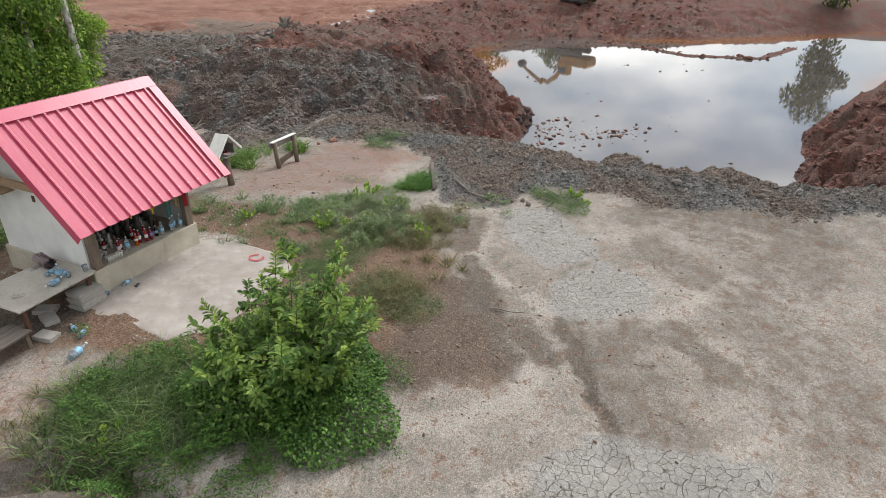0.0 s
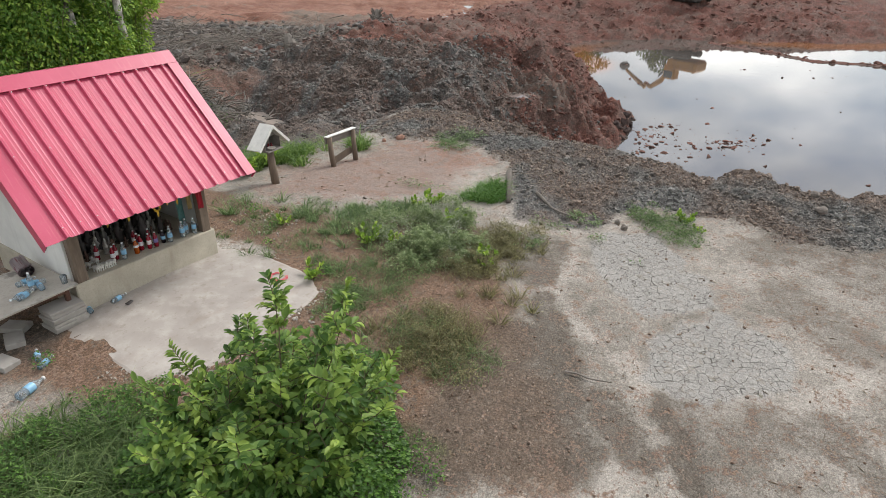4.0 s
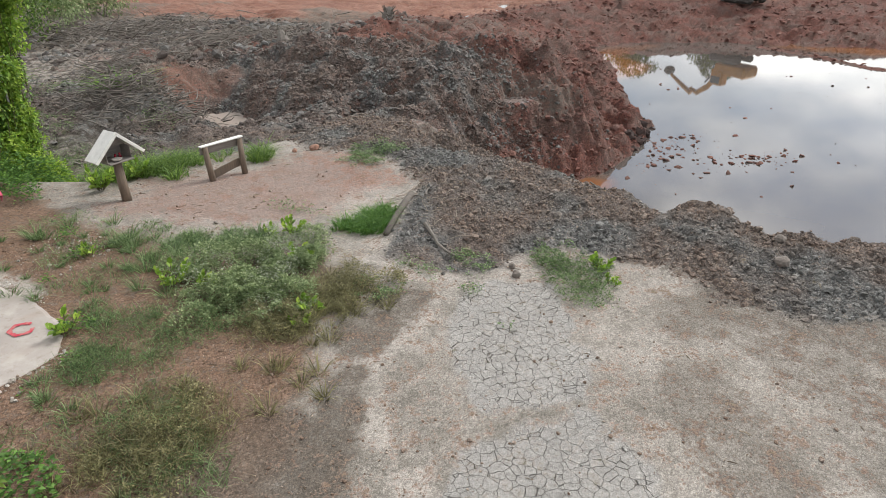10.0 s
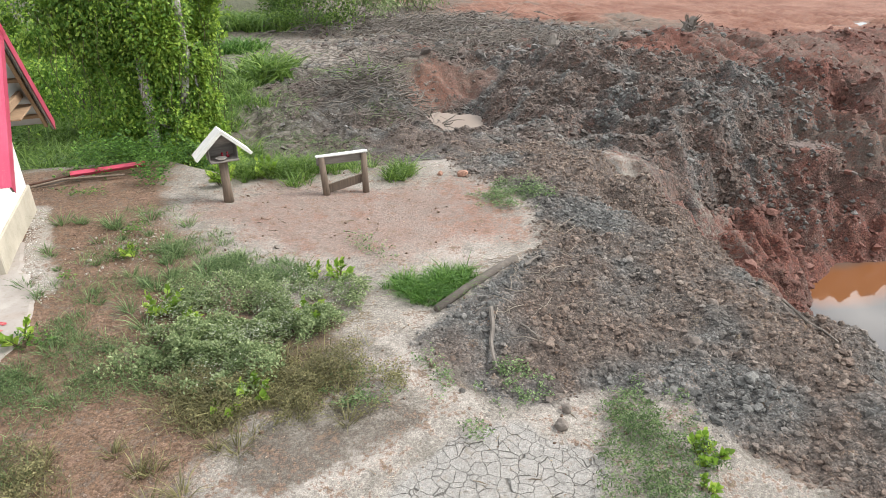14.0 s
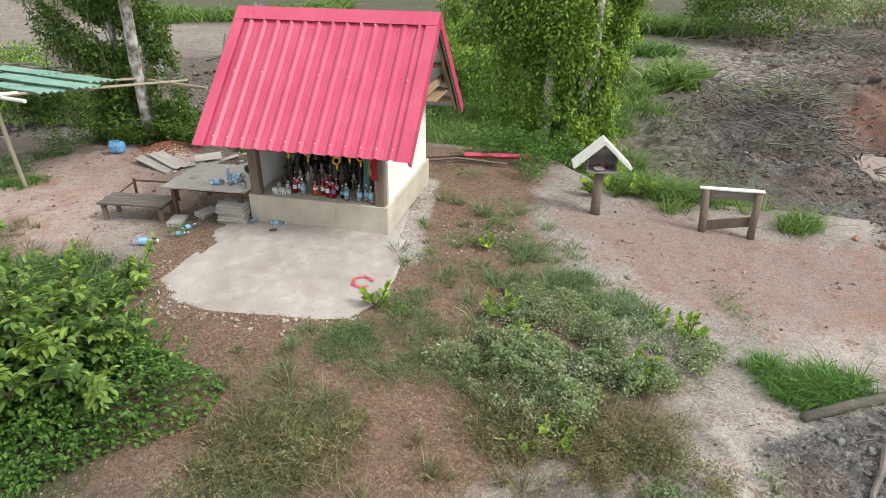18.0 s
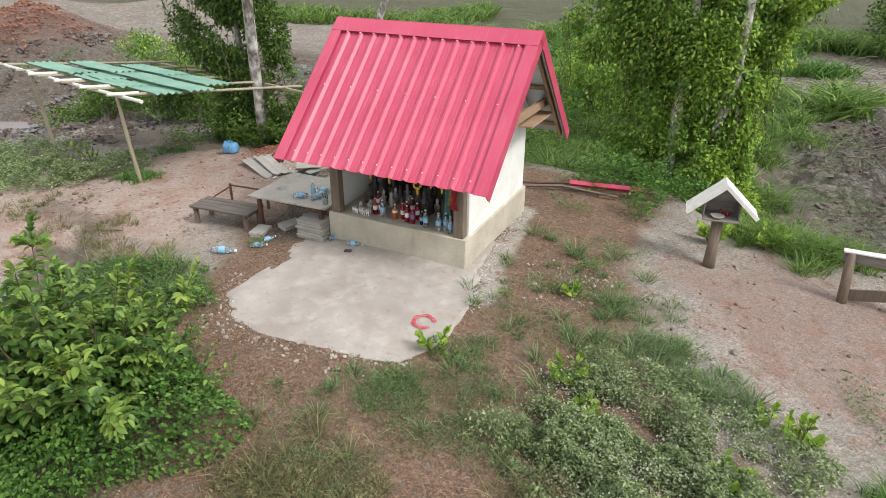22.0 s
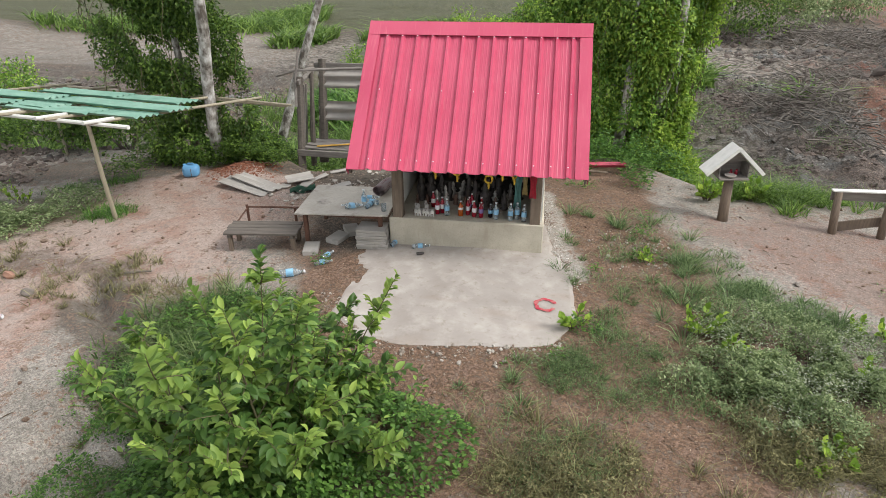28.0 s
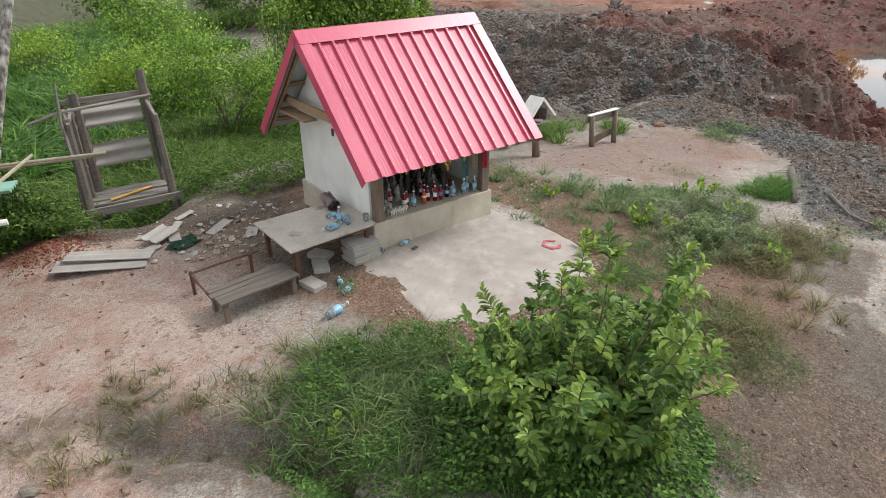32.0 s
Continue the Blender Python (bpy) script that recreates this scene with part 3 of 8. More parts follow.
STAINS = [
    ([(-0.3, -4.7), (0.4, -4.6), (1.2, -4.5), (2.0, -4.3)], 0.3, 1.0), ([(0.2, -5.1), (0.6, -5.6), (1.2, -5.3), (2.0, -4.6)], 0.32, 1.0), ([(1.5, -5.75), (1.0, -6.3)], 0.14, 0.8),
    ([(2.0, -6.35), (1.6, -6.5), (0.94, -6.86), (0.25, -7.23), (-0.4, -7.5)], 0.06, 1.0), ([(1.9, -6.8), (1.3, -7.3), (0.6, -7.7), (-0.6, -8.4)], 0.4, 0.5), ([(2.3, -7.3), (2.5, -7.9), (1.8, -8.6)], 0.22, 0.6),
    ([(3.6, -9.0), (2.6, -9.6), (1.5, -9.8)], 0.5, 0.45), ([(5.4, -7.0), (4.6, -7.75), (4.2, -8.6)], 0.3, 0.5), ([(6.7, -6.4), (6.9, -7.4), (6.2, -8.4)], 0.35, 0.5),
    ([(7.4, -6.6), (7.6, -8.2), (7.2, -9.8)], 0.35, 0.6), ([(3.1, -4.3), (2.5, -4.6)], 0.12, 0.9), ([(5.0, -9.2), (6.2, -9.6)], 0.5, 0.5), ([(3.5, -3.85), (4.4, -3.6)], 0.2, 0.8),
    # first stroke follows the gully and darkens its groove in the base colour
    ([(-4.2, -1.6), (-3.2, -2.7)], 0.3, 0.8), ([(-5.9, -0.8), (-4.5, -0.9)], 0.2, 0.6), ([(-5.0, -4.0), (-6.5, -4.5)], 0.4, 0.6), ([(6.4, -3.2), (5.7, -3.3)], 0.3, 0.7),
]


def make_ground():
    xs = steps([(-9.0, 12.5, 0.068), (12.5, 24, 0.085), (24, 32, 0.12), (32, 80, 0.4)])
    ys = steps([(-12.0, 5.0, 0.068), (5.0, 18, 0.1), (18, 23, 0.14), (23, 37, 0.2), (37, 45, 0.4)])
    X, Y = np.meshgrid(xs, ys)
    Z = ground(X, Y)
    nx, ny = len(xs), len(ys)
    i = (np.arange(ny - 1)[:, None] * nx + np.arange(nx - 1)[None]).ravel()
    me = mesh_np("ground", np.stack([X, Y, Z], -1).reshape(-1, 3), np.stack([i, i + 1, i + nx + 1, i + nx], -1), ground_material(), True)
    x, y = X.ravel(), Y.ravel()
    wx, wy = x + 1.3 * (fbm(x * 1.2, y * 1.2, 6, 61, 0.62) - 0.5), y + 1.3 * (fbm(x * 1.2, y * 1.2, 6, 67, 0.62) - 0.5)
    ux, uy = x + 0.55 * (fbm(x * 1.6, y * 1.6, 6, 61, 0.65) - 0.5), y + 0.55 * (fbm(x * 1.6, y * 1.6, 6, 67, 0.65) - 0.5)
    near = ease(11.2, 10.4, x) * ease(5, 4, y) * ease(-12, -9, x)
    mud = mud_mask(x, y)
    low = 1 - near
    # pale sand of the wash
    pale = np.maximum.reduce([ease(0.4, 0.02, near_line(ux, uy, [(4.3, -3.95), (3.4, -4.15), (2.75, -4.55), (2.5, -5.0)])),
                              ease(0.36, 0.02, near_line(ux, uy, [(2.3, -5.6), (2.0, -6.3), (2.6, -7.35), (3.7, -8.1), (5.0, -8.6)])) * 0.9,
                              ease(0.6, 0.05, near_line(ux, uy, [(6.3, -4.3), (7.3, -5.2), (7.6, -6.1), (6.4, -5.6), (5.2, -6.0)])) * 0.45,
                              ease(0.45, 0.0, near_line(ux, uy, [(-1.1, -5.3), (-0.7, -5.9), (0.0, -6.3), (0.7, -6.2)])) * 0.9,
                              ease(0.4, 0.0, near_line(ux, uy, [(-2.4, -5.9), (-1.2, -6.8), (0.2, -8.6), (1.2, -9.6)])) * 0.8,
                              ease(0.5, 0.0, near_line(ux, uy, [(6.9, -1.2), (6.2, -0.9), (5.2, -2.4)])) * 0.8, ease(0.3, 0.0, near_line(ux, uy, [(4.9, -2.6), (4.9, -3.3), (5.3, -3.6)])), 1.3 * ease(0.24, 0.06, near_line(ux, uy, [(1.06, 2.1), (1.1, 0.9), (1.22, 0.1), (1.42, -0.5)])),
                              0.7 * ease(0.9, 0.2, near_line(wx, wy, [(-4.6, 0.3), (-3.6, -0.9), (-5.6, -2.2)]))]) * near
    # dark brown grit round the pad and down to the wash
    brown = np.maximum.reduce([ease(0.32, -0.2, inside(ux, uy, [(0.2, 4.4), (2.9, 4.4), (2.7, 2.7), (2.6, 1.2), (3.0, 0.3), (3.4, -1.2), (3.0, -2.2), (3.0, -3.7), (2.3, -4.15), (2.0, -4.75), (1.5, -4.8), (1.45, -5.2), (0.9, -5.7), (0.2, -6.0), (-0.2, -5.4), (-0.45, -4.7), (-0.6, -3.4), (-1.3, -2.7), (-1.7, -1.9), (-1.95, -0.9), (-2.1, 0.3), (-1.6, 2.0), (0.6, 2.4)])),
                               0.8 * ease(0.6, 0.15, near_line(ux, uy, [(3.4, -1.5), (4.2, -1.9), (4.0, -2.9), (3.3, -2.7)])),
                               0.95 * ease(0.85, 0.35, near_line(wx, wy, [(-3.5, 3.2), (-2.8, 2.7), (-2.0, 2.2), (-1.5, 2.5), (-0.4, 3.2)])), 0.8 * ease(0.8, 0.3, near_line(wx, wy, [(-1.9, -0.2), (-2.2, 0.6), (-2.0, 1.6)]))]) * near
    humus = np.maximum(0.9 * ease(1.0, 0.3, near_line(wx, wy, [(-6.2, 3.3), (-7.6, 3.0), (-9.5, 2.9)])) * near, np.maximum(ease(0.75, 0.25, near_line(wx, wy, [(-3.4, 3.3), (-2.6, 3.0), (-1.7, 2.6), (-1.4, 3.2), (-0.4, 3.4)])), ease(0.5, 0.1, near_line(wx, wy, [(-1.75, -0.1), (-1.9, 0.8), (-1.7, 1.7)]))) * near)
    gully = ease(0.34, 0.12, near_line(ux, uy, [(-4.5, -1.3), (-4.2, -1.65), (-3.85, -1.9), (-3.4, -2.4), (-3.2, -3.0), (-3.2, -4.4)]))
    pink = (1 - 0.85 * gully) * np.maximum.reduce([0.75 * ease(0.2, -0.6, inside(wx, wy, [(2.7, 1.5), (4.5, 2.6), (7.6, 1.6), (7.6, -1.0), (6.0, -1.0), (4.3, -0.5), (3.0, 0.9)])),
                              ease(0.4, -0.8, inside(wx, wy, [(-2.6, -0.6), (-2.4, 0.6), (-2.7, 3.1), (-6.2, 3.3), (-8.5, 0), (-9, -6), (-4.2, -6), (-4.2, -2), (-3, -1.3)]))]) * near
    wall = 0.65 * ease(1.2, 0.5, near_line(wx, wy, PIT_WALL))
    red = np.maximum.reduce([1.3 * ease(0.7, 0.2, np.hypot(wx + 4.4, wy - 2.95)), 0.45 * ease(0.9, 0.2, near_line(wx, wy, [(7.6, 1.4), (7.2, -0.4)])),
                             wall, ease(3.5, 1.5, np.hypot(wx - 23.5, wy - 17.5)),
                             ease(35, 41, wx + wy * 0.4) * ease(16, 22, wy - 0.1 * wx) * (0.3 + 0.7 * ease(0.42, 0.56, fbm(x * 0.13, y * 0.2, 5, 88, 0.6))), 1.0 * ease(6.5, 4, np.hypot(wx + 30, (wy - 14.5) * 1.3))])
    red = np.maximum(red, ease(40, 44, x) * ease(24, 30, y))
    d = inside(x, y, POND)
    cut = np.maximum.reduce([ease(3.6, 1.8, d + 1.6 * (fbm(x * 0.7, y * 0.7, 4, 85) - 0.5)) * ease(14.5, 16, wx) * ease(-2.0, 1.0, wy), ease(22.5, 25.5, wx + 0.3 * wy - 2) * ease(14.5, 10.5, wy),
                             ease(33, 38, wx) * ease(26, 20, wy - 0.1 * wx), ease(-8.5, -10.5, wy) * ease(14, 17, wx),
                             ease(10.9, 11.6, wx) * ease(3.2, 1.5, wy)]) * low
    grey = np.maximum(mud, low * ease(12.2, 13.2, wx) * ease(0.9, -0.7, inside(wx, wy, [(12, 6), (11.2, 4.6), (11.0, 1.0), (13.2, 2.0), (15.5, 3.6), (18.6, 5.0), (22.6, 8.6), (24.2, 12.5), (21, 17.5), (13, 19)])))
    grey = np.maximum(grey, low * ease(5.2, 6.5, wx) * ease(3.4, 4.6, wy) * ease(11.5, 9, wy) * ease(14, 12, wx))
    grey = np.maximum(grey, low * 0.75 * ease(6.0, 8.5, wx + 0.15 * wy) * ease(22, 16, wy) * ease(13, 10, wx))
    grey = np.maximum(grey, 0.45 * low * ease(-8, -10, wx) * ease(26, 18, wy))
    cut = np.maximum(cut, low * ease(11.5, 13, wx) * ease(27, 23, wy) * (0.35 + 0.5 * fbm(x * 0.35, y * 0.35, 4, 83)))
    grey, cut = grey * (1 - 0.9 * wall), cut * (1 - 0.7 * wall)
    cut = np.where(grey > 0.6, np.minimum(cut, 0.25), cut)
    crack = np.maximum.reduce([ease(0.2, -0.2, inside(ux, uy, [(4.9, -4.1), (5.7, -4.05), (6.2, -4.75), (5.1, -5.9), (4.4, -6.2), (3.6, -5.6), (4.1, -4.8)])),
                               ease(0.2, -0.15, inside(ux, uy, [(2.9, -5.8), (4.2, -6.3), (3.85, -7.2), (3.0, -7.3), (2.25, -6.65), (2.2, -6.0)])),
                               ease(0.35, -0.15, inside(ux, uy, [(-1.0, -6.9), (-0.3, -7.3), (0.0, -8.2), (0.2, -9.2), (-1.6, -9.0), (-2.0, -7.6)])) * 0.8,
                               0.7 * ease(0.4, -0.15, inside(ux, uy, [(-5.4, -3.0), (-4.6, -4.6), (-6.4, -6.6), (-8, -4)]))]) * near
    far_crack = low * np.maximum(ease(17, 20, wy) * ease(10, 8, wx - 0.2 * wy) * ease(31, 28, wy + 0.1 * x), ease(8.5, 10, wy) * ease(9.5, 8, wx) * ease(4.2, 5, wx)) * ease(-14, -9, x)
    green = np.maximum.reduce([low * ease(4.0, 2.6, wx) * ease(-7.5, -5.5, wx + 0.1 * wy) * ease(6, 8, wy) * ease(38, 33, wy), 0.9 * ease(1.45, 1.0, np.hypot(wx + 1.15, wy + 3.75)), 0.9 * low * ease(4.6, 3.2, wx) * ease(17, 13, wy + 0.2 * wx) * ease(-7, -5, wx), low * ease(30, 33, wy) * ease(14, 11, wx),
                               0.4 * low * ease(2.4, 1.2, np.abs(wx - 5.0)) * ease(19, 15, wy), ease(0.6, 0.1, near_line(wx, wy, [(2.9, -1.6), (3.6, -1.9), (4.4, -1.7), (4.0, -3.1), (3.2, -2.8)])) * 0.3,
                               0.8 * ease(0.8, 0.2, near_line(wx, wy, [(-2.4, -1.8), (-2.0, -3.2), (-1.2, -4.2)])), 0.7 * ease(1.4, 0.5, near_line(wx, wy, [(-10, 0.7), (-7, 0.9)]))])
    red = np.maximum(red, pink * ease(0.5, 0.72, fbm(x * 2.3, y * 2.3, 5, 99, 0.62)) * 0.42)
    stain = np.maximum.reduce([ease(0.14 + 0.75 * r, 0.0, near_line(ux, uy, pts) - r) * k * (1 - 0.85 * np.clip(brown, 0, 1) * (0.4 + 0.6 * ease(-4.5, -3.6, y))) for pts, r, k in STAINS] + [humus, (0.85 + 0.25 * ease(-8, -10, wx)) * low * ease(3, 5, y) * (1 - 0.9 * blob(x, y, 6.6, 13.2, 1.7, 3.6)) * (1 - 0.6 * ease(18, 20, wy) * ease(31, 28, wy) * ease(10, 8, wx - 0.2 * wy))])
    tramped = 0.95 * ease(0.5, -0.5, inside(wx, wy, [(3.0, 1.2), (4.4, 2.4), (7.4, 1.5), (7.4, -0.6), (6.0, -0.6), (4.4, -0.3)])) * near
    ones = np.ones_like(x)
    for name, rgb in (("soil_a", (pale, brown * (1 - np.clip(pale, 0, 1) * 0.95), pink)), ("soil_b", (red * (1 - mud), grey, cut)), ("soil_a_crack", (crack, far_crack, green)), ("soil_c", (stain, tramped, stain))):
        at = me.color_attributes.new(name, "FLOAT_COLOR", "POINT")
        at.data.foreach_set("color", np.stack([*rgb, ones], -1).astype(np.float32).ravel())
    return tagged(part("ground", me, None), "bare sandy and muddy earth dug up beside a pond", "ground", kind="structure")


make_ground()


# ---- water ----
def water(name, outline, z, shade, label, shallow=None):
    """A sheet of still water; towards the rim it is shallow and takes the bed's colour."""
    m = Nodes(name + "_surface")
    c = m.mix(m.ramp(m.noise(0.25, 3, 0.5, m.geo()), (0.35, 0.0), (0.7, 1.0)), shade, tuple(x * 0.8 for x in shade))
    if shallow:
        a = m.attr("shallow")
        c = m.mix(m.ramp(m.math("ADD", a[0], m.math("MULTIPLY", m.math("SUBTRACT", m.noise(0.5, 3, 0.5, m.geo()), 0.5), 0.7)), (0.34, 0.0), (0.75, 1.0)), c, shallow)
    m.bump(m.noise(6, 2, 0.5, m.geo()), 0.012, 0.02)
    mat = m.done(c, 0.03, spec=0.5)
    m.bsdf.inputs["IOR"].default_value = 1.85
    px, py = [p[0] for p in outline], [p[1] for p in outline]
    step = max(0.25, (max(px) - min(px)) / 110)
    xs, ys = np.arange(min(px) - 2, max(px) + 2.1, step), np.arange(min(py) - 2, max(py) + 2.1, step)
    X, Y = np.meshgrid(xs, ys)
    nx, ny = len(xs), len(ys)
    i = (np.arange(ny - 1)[:, None] * nx + np.arange(nx - 1)[None]).ravel()
    mid = inside(X + step / 2, Y + step / 2, outline)[:-1, :-1].ravel()
    i = i[mid < (1.6 if shallow else 0.35)]
    me = mesh_np(name, np.stack([X, Y, np.full_like(X, z)], -1).reshape(-1, 3), np.stack([i, i + 1, i + nx + 1, i + nx], -1), mat, True)
    x, y = X.ravel(), Y.ravel()
    near = ease(-5.0, 0.5, inside(x, y, outline))
    side = np.maximum.reduce([blob(x, y, 47, 13, 7, 3.5), 0.8 * blob(x, y, 20.2, 2.3, 2.2, 0.9), blob(x, y, 72, -6, 14, 9, -0.6), blob(x, y, 60, -20, 22, 5)])
    s = np.clip(near * side * 2.2, 0, 1)
    at = me.color_attributes.new("shallow", "FLOAT_COLOR", "POINT")
    at.data.foreach_set("color", np.stack([s, s, s, s * 0 + 1], -1).astype(np.float32).ravel())
    return tagged(part(name, me, None), label, "water", kind="structure")


water("water", POND, WATER, (0.1, 0.088, 0.078), "still muddy pond water mirroring a cloudy sky", (0.2, 0.085, 0.035))
water("water_puddle", [(10.9, 12.2), (11.4, 15.4), (13.4, 13.9), (13.4, 10.8)], -2.83, (0.4, 0.34, 0.29), "pale puddle at the bottom of a dug pit")
water("water_puddle", [(43.8, 27.8), (45, 29), (50, 29.6), (56, 32.6), (62, 34.6), (60, 33.2), (52, 28.8), (47, 27.4)], -3.5, (0.35, 0.3, 0.26), "shallow puddle on the red earth road")
water("water_puddle", [(-20.2, 4.8), (-19.8, 6.4), (-18.6, 7.0), (-17.2, 6.4), (-17.0, 5.2), (-18.2, 4.4)], -2.2, (0.35, 0.33, 0.32), "puddle in a ditch")
water("water_puddle", [(-35.6, 23.4), (-34.2, 23.8), (-31.0, 20.4), (-31.6, 19.4)], -2.35, (0.35, 0.33, 0.32), "long puddle at the foot of an earth bank")
water("water_puddle", [(21.0, 5.8), (21.2, 6.0), (21.45, 5.9), (21.35, 5.7)], -2.47, (0.25, 0.2, 0.18), "small wet puddle on the red cut bank")


# ---- materials of the shrine ----
M_ROOF = Nodes("painted_roof_sheet")
_c = M_ROOF.mix(M_ROOF.ramp(M_ROOF.noise(1.6, 4), (0.3, 0.0), (0.7, 1.0)), (0.44, 0.047, 0.1), (0.51, 0.073, 0.133))
_c = M_ROOF.mix(M_ROOF.ramp(M_ROOF.noise(3.0, 5, 0.6, stretch=(14, 1, 1)), (0.55, 0.0), (0.8, 0.3)), _c, (0.7, 0.28, 0.3))
_c = M_ROOF.mix(M_ROOF.ramp(M_ROOF.noise(40, 3), (0.62, 0.0), (0.75, 0.25)), _c, (0.45, 0.2, 0.17))
M_ROOF.bump(M_ROOF.noise(5, 2), 0.06, 0.01)
M_ROOF = M_ROOF.done(_c, 0.36, spec=0.5)
M_TRIM = plain("painted_red_flashing", (0.49, 0.05, 0.095), 0.4, 0.2, 3, 0.05)
M_ZINC = plain("bare_sheet_underside", (0.5, 0.55, 0.58), 0.45, 0.2, 4, 0.05, 0.6)
M_WHITE = plain("white_screw", (0.8, 0.78, 0.76), 0.4, 0.1, 8, 0.0)
M_CONC = Nodes("cement_render")
_c = M_CONC.mix(M_CONC.ramp(M_CONC.noise(2.2, 6, 0.62), (0.3, 0.0), (0.72, 1.0)), (0.36, 0.32, 0.25), (0.55, 0.5, 0.4))
_c = M_CONC.mix(M_CONC.ramp(M_CONC.noise(1.0, 5, 0.6, stretch=(6, 6, 1.2)), (0.55, 0.0), (0.75, 0.45)), _c, (0.3, 0.24, 0.17))
_c = M_CONC.mix(M_CONC.ramp(M_CONC.noise(45, 4), (0.5, 0.0), (0.75, 0.4)), _c, (0.28, 0.25, 0.2))
M_CONC.bump(M_CONC.noise(35, 5, 0.6), 0.35, 0.006)
M_CONC = M_CONC.done(_c, 0.9)
M_WALL = Nodes("whitewashed_wall")
_c = M_WALL.mix(M_WALL.ramp(M_WALL.noise(2.5, 5), (0.35, 0.0), (0.7, 1.0)), (0.67, 0.665, 0.625), (0.79, 0.785, 0.74))
_c = M_WALL.mix(M_WALL.ramp(M_WALL.noise(1.0, 5, 0.65, stretch=(8, 8, 0.9)), (0.58, 0.0), (0.8, 0.4)), _c, (0.42, 0.4, 0.36))
M_WALL.bump(M_WALL.noise(50, 4), 0.2, 0.004)
M_WALL = M_WALL.done(_c, 0.85)
M_OLD = wood("weathered_grey_timber", (0.235, 0.21, 0.185))
M_OLDD = wood("dark_weathered_timber", (0.14, 0.118, 0.098))
M_TIMB = wood("raw_timber", (0.36, 0.235, 0.14))
M_BROWN = wood("brown_post_timber", (0.2, 0.15, 0.11), (40, 40, 3))
M_RUST = plain("rusty_steel", (0.13, 0.062, 0.04), 0.8, 0.4, 9, 0.3, 0.2)
M_PAD = Nodes("worn_concrete_floor")
_c = M_PAD.mix(M_PAD.ramp(M_PAD.noise(1.3, 6, 0.6), (0.32, 0.0), (0.7, 1.0)), (0.28, 0.245, 0.215), (0.4, 0.362, 0.325))
_c = M_PAD.mix(M_PAD.ramp(M_PAD.noise(5, 6, 0.65), (0.5, 0.0), (0.72, 0.5)), _c, (0.49, 0.45, 0.405))
_c = M_PAD.mix(M_PAD.ramp(M_PAD.noise(14, 4), (0.58, 0.0), (0.7, 0.5)), _c, (0.24, 0.2, 0.155))
_c = M_PAD.mix(M_PAD.ramp(M_PAD.noise(0.9, 3, vec=M_PAD.geo(), stretch=(1, 3, 1)), (0.55, 0.0), (0.7, 0.35)), _c, (0.27, 0.2, 0.15))
M_PAD.bump(M_PAD.noise(40, 5, 0.6), 0.3, 0.005)
M_PAD = M_PAD.done(_c, 0.9)

ROOF_X0, ROOF_X1 = -1.36, 1.44
EAVE_Y, EAVE_Z, RIDGE_Y, RIDGE_Z = -0.475, 1.19, 1.03, 2.645
REAR_Y, REAR_Z = 2.51, 1.12


